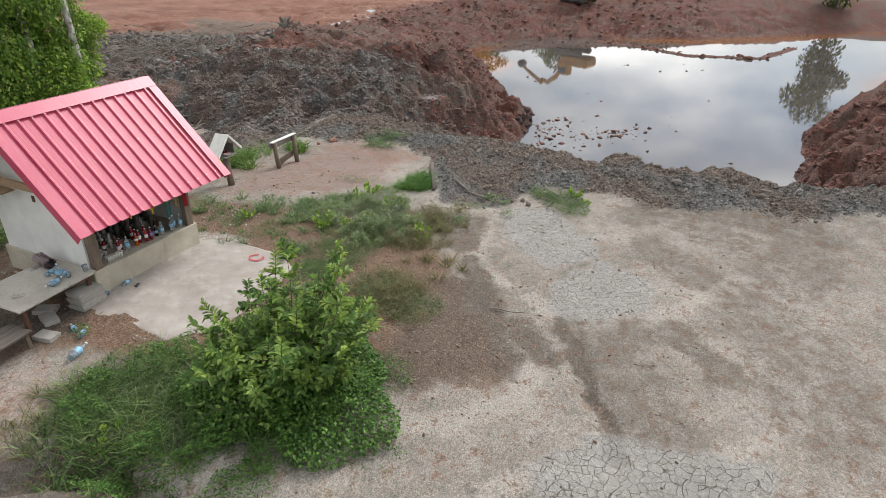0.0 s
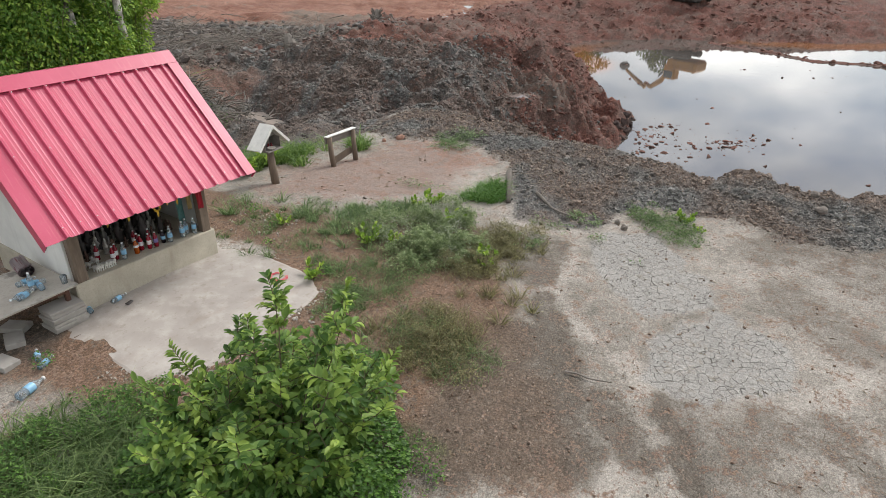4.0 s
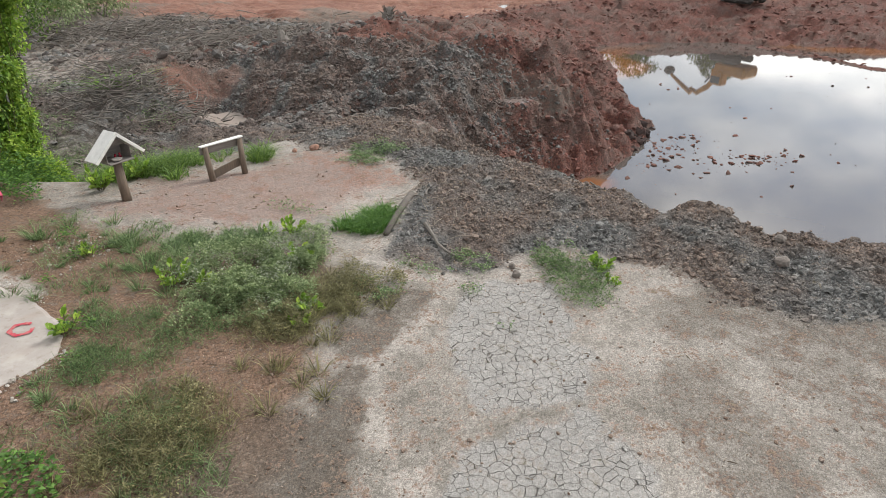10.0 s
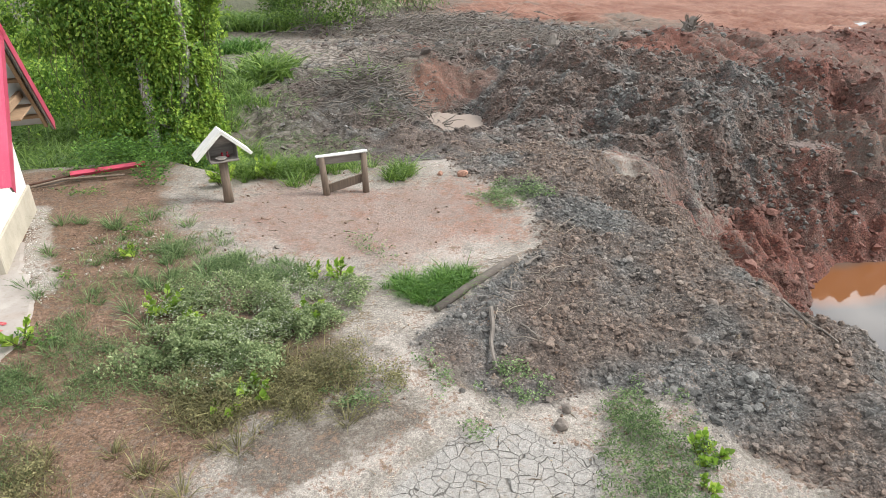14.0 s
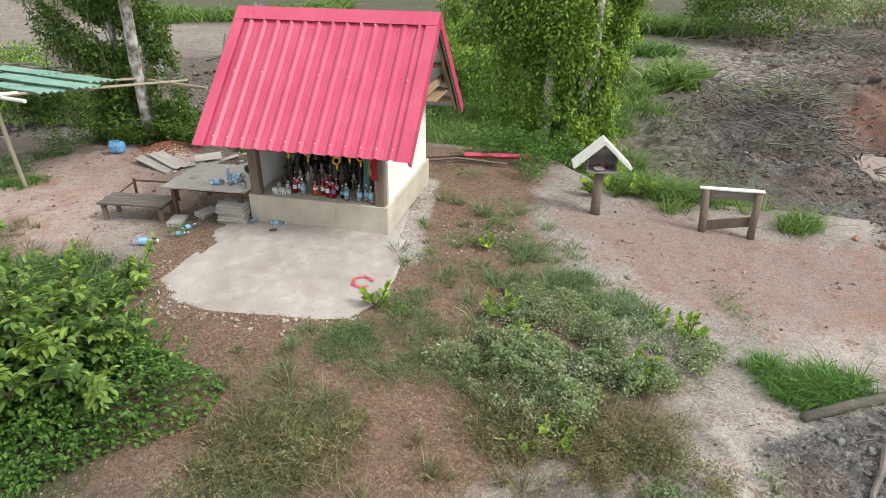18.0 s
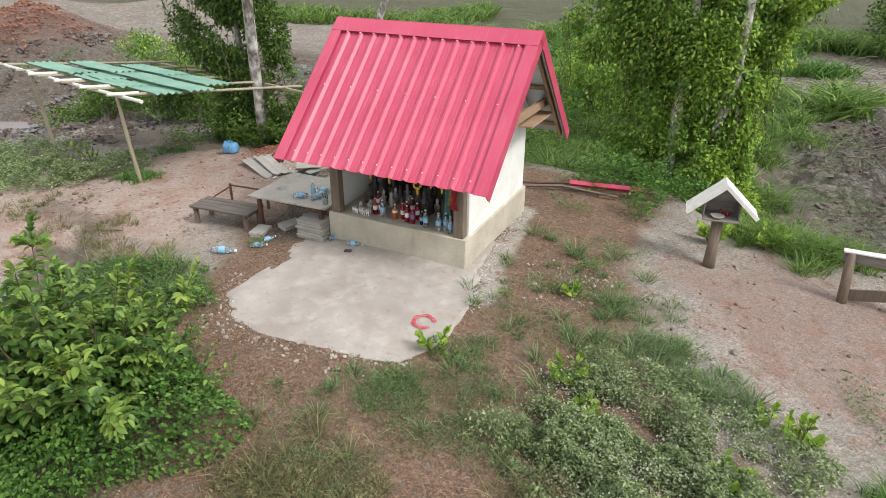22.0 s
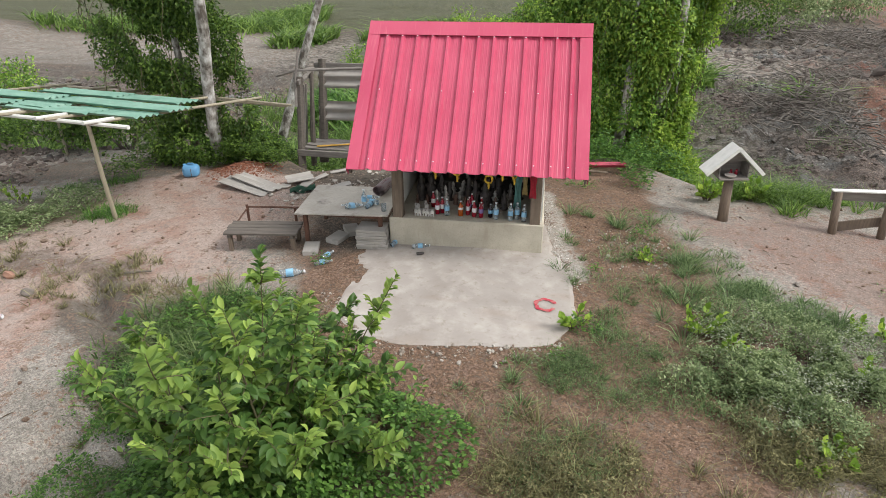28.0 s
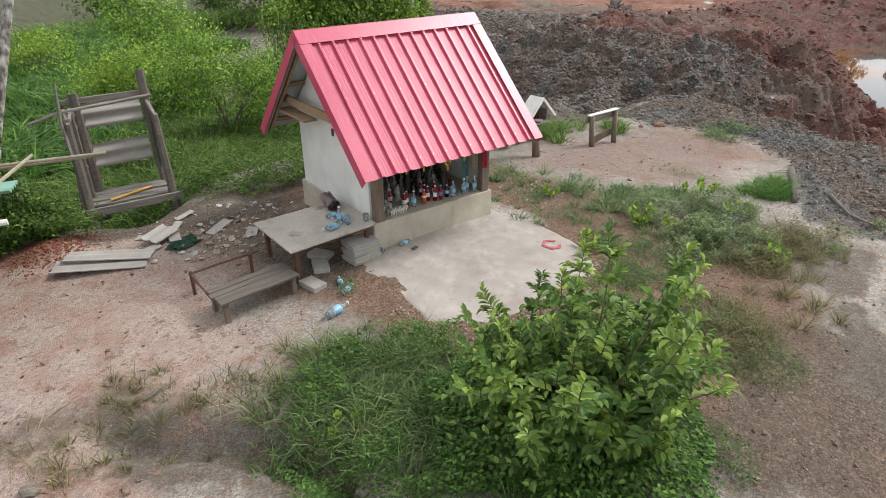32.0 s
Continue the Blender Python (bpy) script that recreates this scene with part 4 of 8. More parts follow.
def make_shrine():
    s = thing("shrine", pose(0, 0, 0), "small white shrine house with a red ribbed metal roof", "shrine")
    part("plinth", box(2.0, 2.1, 0.62, pose(0, 1.05, 0.065), 0.012, jitter=0.004), M_CONC, s, "stained cement plinth")

    def under(y):
        """Height of the roof's underside."""
        if y < RIDGE_Y:
            return EAVE_Z + (y - EAVE_Y) / (RIDGE_Y - EAVE_Y) * (RIDGE_Z - EAVE_Z) - 0.05
        return REAR_Z + (REAR_Y - y) / (REAR_Y - RIDGE_Y) * (RIDGE_Z - REAR_Z) - 0.05

    for side, x in (("left", -0.94), ("right", 0.94)):
        bm = bmesh.new()
        ys = [0.13, 0.5, RIDGE_Y, 1.6, 2.02]
        for dx in (-0.035, 0.035):
            low = [bm.verts.new((x + dx, y, 0.36)) for y in ys]
            top = [bm.verts.new((x + dx, y, under(y))) for y in ys]
            for i in range(4):
                bm.faces.new((low[i], low[i + 1], top[i + 1], top[i]))
        bm.verts.ensure_lookup_table()
        n = len(ys)
        for i in range(n - 1):
            bm.faces.new([bm.verts[j] for j in (i, i + 1, 2 * n + i + 1, 2 * n + i)])
            bm.faces.new([bm.verts[j] for j in (n + i, n + i + 1, 3 * n + i + 1, 3 * n + i)])
        for i in (0, n - 1):
            bm.faces.new([bm.verts[j] for j in (i, n + i, 3 * n + i, 2 * n + i)])
        part("side_wall", bm, M_WALL, s, "whitewashed rendered wall")
    part("back_wall", box(1.8, 0.07, 1.0, pose(0, 1.985, 0.86), 0.004), M_WALL, s)
    part("vent", box(0.012, 0.06, 0.1, pose(-0.982, 0.98, 1.36), 0.003), M_RUST, s, "small dark vent")
    for x in (-0.885, 0.885):
        part("post", box(0.135, 0.11, 0.75, pose(x, 0.07, 0.74), 0.008, jitter=0.004), M_BROWN, s, "weathered wooden corner post")
    part("lintel", box(1.9, 0.07, 0.1, pose(0.02, 0.1, 1.16), 0.006), M_TIMB, s)
    # framing under the sheets
    for front in (True, False):
        a = Vector((0, EAVE_Y, EAVE_Z)) if front else Vector((0, REAR_Y, REAR_Z))
        b = Vector((0, RIDGE_Y, RIDGE_Z))
        d = (b - a).normalized()
        up = Vector((1, 0, 0)).cross(d).normalized()
        up = up if up.z > 0 else -up
        length = (b - a).length
        ang = math.degrees(math.atan2(d.z, d.y))
        for k in (0.12, 0.52, 0.88):
            c = a + d * length * k - up * 0.035
            part("purlin", box(ROOF_X1 - ROOF_X0 - 0.06, 0.07, 0.035, Matrix.Translation((0.04, c.y, c.z)) @ pose(0, 0, 0, ang), 0.004), M_TIMB, s)
        for x in (-1.28, -0.45, 0.4, 1.36):
            c = a + d * length * 0.5 - up * 0.085
            part("rafter", box(0.045, length * 0.93, 0.06, Matrix.Translation((x, c.y, c.z)) @ pose(0, 0, 0, ang), 0.004), M_TIMB, s)
        if not front:
            for x in (-1.18, 1.24):
                part("tie_beam", box(0.05, 1.7, 0.11, pose(x, RIDGE_Y + 0.25, 1.66), 0.005, jitter=0.003), M_TIMB, s, "bare tie beam in the gable")
                part("gable_shelf", box(0.2, 0.85, 0.025, pose(x, 1.62, 1.5), 0.004), M_TIMB, s)
        # the ribbed sheet
        w, step, first = ROOF_X1 - ROOF_X0, 0.1945, 0.245
        n = 13
        prof = [(0.0, 0.0)]
        for i in range(n):
            o = first + i * step
            prof += [(o - 0.03, 0.0), (o - 0.016, 0.034), (o + 0.008, 0.034), (o + 0.036, 0.0), (o + 0.066, 0.0), (o + 0.074, 0.0022), (o + 0.082, 0.0), (o + 0.108, 0.0), (o + 0.116, 0.0022), (o + 0.124, 0.0)]
        prof.append((w, 0.0))
        x0 = Vector((ROOF_X0, 0, 0))
        bm = sweep(prof, [(x0 + a, (1, 0, 0), up), (x0 + a + d * length * 0.5 - up * 0.003, (1, 0, 0), up), (x0 + b - d * 0.02, (1, 0, 0), up)], thick=0.005)
        part("roof_sheet", bm, M_ROOF, s, "red ribbed metal roof sheet")
        part("roof_lining", sweep([(0.02, -0.012), (w - 0.02, -0.012)], [(x0 + a + d * 0.02, (1, 0, 0), up), (x0 + b - d * 0.03, (1, 0, 0), up)], thick=0.004), M_ZINC, s, "bare grey underside of the roof")
        # ridge cap wing and barge flashings
        part("ridge_cap", sweep([(-0.01, 0.039), (w + 0.01, 0.039)], [(x0 + b - d * 0.19, (1, 0, 0), up), (x0 + b + d * 0.012, (1, 0, 0), up)], thick=0.004), M_ROOF, s, "red ridge cap")
        for xe, way in ((ROOF_X0, 1), (ROOF_X1, -1)):
            bm = bmesh.new()
            for o, wide in ((a - d * 0.02, 0), (b + d * 0.01, 0)):
                for q in ((-0.012 * way, -0.105), (-0.012 * way, 0.034), (0.14 * way, 0.034), (0.14 * way, 0.028), (-0.006 * way, 0.028), (-0.006 * way, -0.105)):
                    bm.verts.new(Vector((xe + q[0], 0, 0)) + o + up * q[1])
            bm.verts.ensure_lookup_table()
            for i in range(6):
                bm.faces.new([bm.verts[j] for j in (i, (i + 1) % 6, 6 + (i + 1) % 6, 6 + i)])
            bm.faces.new(bm.verts[0:6])
            bm.faces.new(bm.verts[6:12])
            part("barge_flashing", bm, M_ROOF, s, "red barge flashing")
            part("barge_board", box(0.022, length, 0.09, Matrix.Translation(a + d * length * 0.5 - up * 0.075 + Vector((xe + 0.014 * way, 0, 0))) @ pose(0, 0, 0, ang), 0.003), M_OLD, s, "bare board under the flashing")
        # screws
        dome = lathe([(0.008, 0), (0.008, 0.003), (0.004, 0.007)], 6)
        me = bpy.data.meshes.new("screw")
        dome.to_mesh(me)
        dome.free()
        me.materials.append(M_WHITE)
        tilt = Matrix((Vector((1, 0, 0)), d, up)).transposed().to_4x4()
        for row, h in ((0.06, 0.034), (0.52, 0.034), (0.9, 0.039)):
            for i in range(n):
                if row == 0.52 and i % 2 and front:
                    continue
                p = x0 + Vector((first + i * step, 0, 0)) + a + d * length * row + up * h
                ob = part("screw", me, None, s)
                ob.matrix_basis = Matrix.Translation(p) @ tilt
    for xe in (ROOF_X0 - 0.004, ROOF_X1 + 0.004):
        part("ridge_end", box(0.018, 0.13, 0.13, pose(xe, RIDGE_Y, RIDGE_Z - 0.045, 45), 0.004), M_TRIM, s, "red end of the ridge cap")
    return s


make_shrine()


# ---- the pad before it ----
def make_pad():
    rim = [(-1.42, 0.02), (-1.36, -0.5), (-1.3, -1.1), (-1.32, -1.62), (-0.95, -2.0), (-0.45, -2.1), (0.3, -2.02), (0.8, -1.98), (1.14, -1.87), (1.3, -1.6), (1.4, -1.25), (1.37, -0.7), (1.22, -0.1), (1.13, 0.1), (1.08, 0.5), (1.03, 0.9), (0.9, 0.9), (-0.9, 0.6), (-1.2, 0.3)]
    pts = []
    for (ax, ay), (bx, by) in zip(rim, rim[1:] + rim[:1]):
        n = max(1, int(math.hypot(bx - ax, by - ay) / 0.07))
        for k in range(n):
            x, y = ax + (bx - ax) * k / n, ay + (by - ay) * k / n
            e = 0.035 * noise.noise(Vector((x * 7, y * 7, 0.3))) + 0.02 * noise.noise(Vector((x * 23, y * 23, 0.9)))
            pts.append((x + e, y + e))
    bm = bmesh.new()
    c0 = (0.0, -0.7)
    rings = []
    for f, dz in ((0.25, 0), (0.5, 0), (0.75, 0), (0.97, 0), (1.0, -0.012), (1.02, -0.12)):
        ring = []
        for x, y in pts:
            px, py = c0[0] + (x - c0[0]) * f, c0[1] + (y - c0[1]) * f
            z = -0.055 * max(math.hypot(px, py - 1) - 0.75, 0) + 0.022 + dz + 0.008 * noise.noise(Vector((px * 2, py * 2, 0)))
            ring.append(bm.verts.new((px, py, z)))
        rings.append(ring)
    mid = bm.verts.new((c0[0], c0[1], -0.055 * 0.95 + 0.022))
    k = len(pts)
    for i in range(k):
        bm.faces.new((mid, rings[0][i], rings[0][(i + 1) % k]))
        for r0, r1 in zip(rings, rings[1:]):
            bm.faces.new((r0[i], r1[i], r1[(i + 1) % k], r0[(i + 1) % k]))
    pad = tagged(part("pavement_pad", bm, M_PAD), "worn grey concrete pad with a broken edge before the shrine", "pavement", kind="structure")
    bm = bmesh.new()
    m = Nodes("sprayed_red_paint")
    M = m.done(m.mix(m.ramp(m.noise(22, 4), (0.4, 0.0), (0.65, 0.6)), (0.42, 0.025, 0.05), (0.46, 0.25, 0.21)), 0.8)
    pair = []
    for i in range(25):
        q = radians(20 + 310 * i / 24)
        row = []
        for r in (0.088 + 0.007 * math.sin(i * 2.1), 0.132 + 0.009 * math.sin(i * 1.3)):
            x, y = 1.06 + r * math.cos(q), -1.19 + r * math.sin(q)
            row.append(bm.verts.new((x, y, -0.055 * (math.hypot(x, y - 1) - 0.75) + 0.034)))
        pair.append(row)
    for a, b in zip(pair, pair[1:]):
        bm.faces.new((a[0], a[1], b[1], b[0]))
    part("paint_ring", bm, M, pad, "sprayed red ring mark")


make_pad()


# ---- materials of small things ----
def liquid(name, color, rough=0.12):
    m = Nodes(name)
    m.bsdf.inputs["Transmission Weight"].default_value = 0.8 if name == "clear_plastic" else 0.35
    m.bsdf.inputs["IOR"].default_value = 1.4
    return m.done(m.mix(m.ramp(m.noise(12, 2), (0.4, 0.0), (0.7, 0.5)), color, tuple(c * 0.6 for c in color)), rough)


M_RED = liquid("red_soda", (0.35, 0.012, 0.03))
M_ORANGE = liquid("orange_soda", (0.6, 0.13, 0.015))
M_DARK = liquid("dark_soda", (0.02, 0.012, 0.02))
M_CLEAR = liquid("clear_plastic", (0.74, 0.8, 0.82), 0.12)
M_LABEL_W = plain("white_paper_label", (0.75, 0.74, 0.74), 0.5, 0.1, 20, 0.0)
M_LABEL_B = plain("blue_label", (0.24, 0.47, 0.66), 0.4, 0.25, 20, 0.0)
M_LABEL_P = plain("dull_purple_label", (0.2, 0.16, 0.36), 0.4, 0.2, 20, 0.0)
M_CAP = plain("pale_cap", (0.7, 0.72, 0.74), 0.4, 0.1, 20, 0.0)
M_FIG = plain("near_black_figure", (0.05, 0.04, 0.036), 0.6, 0.5, 18, 0.2)
M_FIG3 = plain("dusty_brown_figure", (0.16, 0.085, 0.06), 0.6, 0.5, 18, 0.2)
M_FIG2 = plain("dusty_pale_figure", (0.42, 0.39, 0.35), 0.7, 0.5, 18, 0.2)
M_PALE = plain("chalk_white_figure", (0.66, 0.64, 0.6), 0.6, 0.25, 30, 0.1)
M_YEL = plain("yellow_garland", (0.75, 0.48, 0.05), 0.8, 0.35, 40, 0.4)
M_TEAL = plain("teal_cloth", (0.16, 0.36, 0.34), 0.9, 0.25, 20, 0.3)
M_CREAM = plain("yellow_cloth", (0.6, 0.46, 0.2), 0.9, 0.25, 20, 0.3)
M_REDC = plain("red_cloth", (0.62, 0.05, 0.08), 0.9, 0.2, 20, 0.3)
M_FIBRE = Nodes("fibre_cement")
_c = M_FIBRE.mix(M_FIBRE.ramp(M_FIBRE.noise(3, 6, 0.62), (0.3, 0.0), (0.7, 1.0)), (0.3, 0.28, 0.25), (0.43, 0.4, 0.36))
_c = M_FIBRE.mix(M_FIBRE.ramp(M_FIBRE.noise(2.4, 4, 0.6), (0.6, 0.0), (0.74, 0.7)), _c, (0.13, 0.12, 0.105))
_c = M_FIBRE.mix(M_FIBRE.math("MULTIPLY", M_FIBRE.random(), 0.3), _c, (0.24, 0.22, 0.2))
M_FIBRE.bump(M_FIBRE.noise(40, 5), 0.25, 0.004)
M_FIBRE = M_FIBRE.done(_c, 0.88)
M_TABLE = Nodes("stained_board_top")
_c = M_TABLE.mix(M_TABLE.ramp(M_TABLE.noise(1.4, 5, 0.6), (0.35, 0.0), (0.65, 1.0)), (0.36, 0.325, 0.275), (0.5, 0.46, 0.4))
_c = M_TABLE.mix(M_TABLE.ramp(M_TABLE.noise(2.6, 4, 0.6), (0.56, 0.0), (0.66, 0.75)), _c, (0.12, 0.105, 0.088))
_c = M_TABLE.mix(M_TABLE.ramp(M_TABLE.noise(30, 3), (0.5, 0.0), (0.7, 0.35)), _c, (0.25, 0.22, 0.19))
M_TABLE.bump(M_TABLE.noise(30, 4), 0.15, 0.003)
M_TABLE = M_TABLE.done(_c, 0.8)
M_MAT = Nodes("woven_mat")
_c = M_MAT.ramp(M_MAT.noise(1.0, 2, stretch=(60, 4, 60)), (0.3, (0.27, 0.1, 0.12)), (0.42, (0.38, 0.31, 0.31)), (0.62, (0.42, 0.36, 0.36)), (0.72, (0.24, 0.09, 0.11)))
M_MAT.bump(M_MAT.noise(80, 2), 0.3, 0.003)
M_MAT = M_MAT.done(_c, 0.9)
M_BAMB = wood("dry_bamboo", (0.36, 0.315, 0.225), (40, 40, 2.5), 0.6, 0.3)
M_PIPE = plain("white_pipe", (0.68, 0.67, 0.62), 0.5, 0.2, 5, 0.05)
M_GREEN = Nodes("faded_green_sheet")
_c = M_GREEN.mix(M_GREEN.ramp(M_GREEN.noise(2.2, 5), (0.3, 0.0), (0.7, 1.0)), (0.13, 0.27, 0.2), (0.24, 0.4, 0.31))
_c = M_GREEN.mix(M_GREEN.ramp(M_GREEN.noise(20, 4), (0.55, 0.0), (0.75, 0.4)), _c, (0.2, 0.22, 0.17))
M_GREEN.bump(M_GREEN.noise(30, 3), 0.1, 0.003)
M_GREEN = M_GREEN.done(_c, 0.6)
M_DGREEN = plain("dark_green_net", (0.03, 0.1, 0.06), 0.9, 0.3, 9, 0.4)
M_BLUE = plain("blue_plastic", (0.13, 0.33, 0.55), 0.35, 0.2, 7, 0.1)
M_PAINTW = plain("chalky_white_paint", (0.74, 0.73, 0.68), 0.7, 0.15, 9, 0.15)
M_YELP = plain("yellow_paint", (0.55, 0.3, 0.03), 0.6, 0.3, 8, 0.1)
M_BARK = Nodes("mottled_bark")
_c = M_BARK.ramp(M_BARK.noise(7, 6, 0.65, stretch=(1, 1, 0.6)), (0.38, (0.09, 0.075, 0.06)), (0.5, (0.3, 0.28, 0.25)), (0.66, (0.62, 0.61, 0.58)))
M_BARK.bump(M_BARK.noise(18, 5, 0.6, stretch=(1, 1, 0.3)), 0.7, 0.02)
M_BARK = M_BARK.done(_c, 0.9)
M_TWIG = wood("dead_twig", (0.19, 0.165, 0.14), (9, 9, 9))
M_STEM = wood("green_brown_stem", (0.14, 0.12, 0.06), (9, 9, 9))
M_CLAY = plain("dull_brown_dish", (0.5, 0.45, 0.4), 0.6, 0.2, 12, 0.1)


# ---- offerings in the shrine ----
def bottle_mesh(h, r, neck=0.32, sides=12):
    return lathe([(r * 0.86, 0), (r, h * 0.03), (r * 0.97, h * 0.3), (r, h * 0.58), (r * 0.9, h * 0.68), (r * neck * 1.2, h * 0.84), (r * neck, h * 0.9), (r * neck, h * 0.96)], sides)


def bottle(name, m, label, fill, tag, cap, h=0.21, r=0.032, group="", band=(0.3, 0.56)):
    t = thing(name, m, label, "bottle", group)
    part("body", bottle_mesh(h, r), fill, t, smooth=True)
    part("label", lathe([(r * 1.03, h * band[0]), (r * 1.04, h * (band[0] + 0.01)), (r * 1.04, h * band[1]), (r * 1.03, h * (band[1] + 0.01))], 12), tag, t, smooth=True)
    part("cap", lathe([(r * 0.42, h * 0.945), (r * 0.44, h * 0.95), (r * 0.44, h * 1.0), (r * 0.38, h * 1.01)], 10), cap, t, smooth=True)
    return t


LEDGE = 0.378
red = bottle("soda_bottle", pose(-0.39, 0.2, LEDGE), "red soda bottle with a pale label on the shrine ledge", M_RED, M_LABEL_W, M_CAP, 0.22, 0.03, "offering bottles")
for x, y, rz in ((-0.33, 0.24, 40), (0.01, 0.22, 80), (0.1, 0.17, 10), (0.18, 0.3, 60), (-0.48, 0.42, 20), (0.04, 0.42, 120), (0.2, 0.47, 5)):
    copy_thing(red, pose(x, y, LEDGE, 0, 0, rz))
purple = bottle("soda_bottle", pose(0.19, 0.16, LEDGE), "dark red soda bottle with a purple label", M_RED, M_LABEL_P, M_CAP, 0.21, 0.03, "offering bottles")
copy_thing(purple, pose(0.02, 0.31, LEDGE, 0, 0, 70))
orange = bottle("soda_bottle", pose(-0.08, 0.18, LEDGE), "orange soda bottle among the offerings", M_ORANGE, M_LABEL_W, M_CAP, 0.2, 0.034, "offering bottles", (0.45, 0.6))
bottle("soda_bottle", pose(0.31, 0.18, LEDGE), "dark soda bottle with a pale blue label", M_DARK, M_LABEL_B, M_CAP, 0.18, 0.03, "offering bottles")
clear = bottle("water_bottle", pose(-0.26, 0.17, LEDGE), "clear water bottle with a blue label on the ledge", M_CLEAR, M_LABEL_B, M_CAP, 0.23, 0.034, "offering water bottles")
for x, y in ((0.385, 0.13), (0.57, 0.12), (0.655, 0.16), (0.745, 0.1)):
    copy_thing(clear, pose(x, y, LEDGE, 0, 0, x * 300))


def figurine(name, m, label, mat, h, kind=0):
    """A small figure of plain shapes in one mesh."""
    bm = lathe([(0.2 * h, 0), (0.22 * h, 0.06 * h), (0.13 * h, 0.1 * h), (0.15 * h, 0.35 * h), (0.18 * h, 0.55 * h), (0.08 * h, 0.66 * h), (0.1 * h, 0.74 * h), (0.11 * h, 0.84 * h), (0.05 * h, 0.97 * h), (0.01 * h, 1.03 * h)], 8)
    if kind:
        box(0.5 * h, 0.16 * h, 0.1 * h, pose(0, 0, 0.5 * h, 0, 15), 0.01, bm)
    ob = part(name, bm, mat, None, smooth=True)
    ob.matrix_basis = m
    return tagged(ob, label, "figurine", "offering figurines")


def animal(m, mat, h=0.14):
    """A small four-legged figure."""
    bm = box(0.5 * h, 0.9 * h, 0.42 * h, pose(0, 0, 0.62 * h), 0.06 * h)
    for x in (-0.15, 0.15):
        for y in (-0.33, 0.33):
            box(0.14 * h, 0.14 * h, 0.5 * h, pose(x * h, y * h, 0.25 * h), 0.02 * h, bm)
    box(0.3 * h, 0.35 * h, 0.34 * h, pose(0, -0.55 * h, 0.9 * h, 20), 0.05 * h, bm)
    ob = part("figurine", bm, mat, None)
    ob.matrix_basis = m
    return tagged(ob, "small striped animal figurine among the offerings", "figurine", "offering figurines")


part_rng = random.Random(5)
# the step takes the same near-black colour as the darkest figures
tagged(part("altar_step", box(1.6, 0.9, 0.16, pose(0, 1.45, 0.455), 0.006), M_FIG), "near-black altar step inside the shrine", "altar")
protos = [figurine("figurine", pose(-0.55, 0.62, LEDGE), "small dark dusty figurine in the shrine", M_FIG, 0.26), figurine("figurine", pose(-0.35, 0.66, LEDGE), "small pale dusty figurine in the shrine", M_FIG2, 0.22, 1),
          figurine("figurine", pose(0.3, 0.7, LEDGE), "tall dark figurine at the back of the shrine", M_FIG, 0.36, 1)]
protos.append(figurine("figurine", pose(-0.2, 0.55, LEDGE), "small brown dusty figurine in the shrine", M_FIG3, 0.15, 1))
protos.append(figurine("figurine", pose(0.5, 0.5, LEDGE), "small pale figurine among the offerings", M_FIG2, 0.13))
for i in range(78):
    x = -0.72 + 1.45 * ((i * 0.381966) % 1.0)
    row = i % 5
    y = (0.5, 0.68, 0.86, 1.15, 1.4)[row] + part_rng.uniform(-0.05, 0.05)
    copy_thing(protos[part_rng.choice((0, 1, 2, 3, 3, 4, 4))], pose(x, y, LEDGE if row < 3 else 0.536, 0, 0, part_rng.uniform(0, 360)))
zebra = animal(pose(-0.66, 0.13, LEDGE, 0, 0, 8), M_PALE, 0.095)
for x, y, rz in ((-0.605, 0.125, -6), (-0.55, 0.13, 5), (-0.5, 0.12, 0), (-0.45, 0.125, 10), (-0.68, 0.3, 30), (-0.56, 0.33, 200)):
    copy_thing(zebra, pose(x, y, LEDGE, 0, 0, rz))
for i in range(26):
    x, y, a, ln = part_rng.uniform(-0.72, 0.72), part_rng.uniform(0.1, 0.45), part_rng.uniform(0, 6.28), part_rng.uniform(0.03, 0.09)
    tagged(part("incense_stick", tube([(x, y, LEDGE + 0.004), (x + ln * math.cos(a), y + ln * math.sin(a) * 0.5, LEDGE + 0.008)], 0.004, 5), M_FIG3 if i % 3 else M_FIG2), "burnt incense stub lying on the ledge", "incense", "incense stubs")


def garland(m):
    bm = bmesh.new()
    ring = [(0.045 * math.cos(radians(a)), 0.012 * math.sin(radians(a * 3)), 0.05 * math.sin(radians(a))) for a in range(0, 361, 24)]
    tube(ring, 0.013, 6, bm, 0.4, False)
    tube([(0, 0, 0.05), (0, 0, 0.13), (0, 0, 0.2)], 0.006, 5, bm)
    tube([(0, 0, -0.05), (0.004, 0, -0.09), (0, 0, -0.13)], [0.012, 0.016, 0.009], 6, bm, 0.3)
    ob = part("garland", bm, M_YEL)
    ob.matrix_basis = m
    return tagged(ob, "yellow flower garland hanging from the shrine lintel", "garland", "garlands")


g0 = garland(pose(0.28, 0.12, 0.92))
for x, z in ((-0.12, 1.0), (0.6, 0.98), (-0.4, 1.02), (0.45, 1.02)):
    copy_thing(g0, pose(x, 0.12 + 0.03 * (x > 0), z, 0, 0, x * 90))


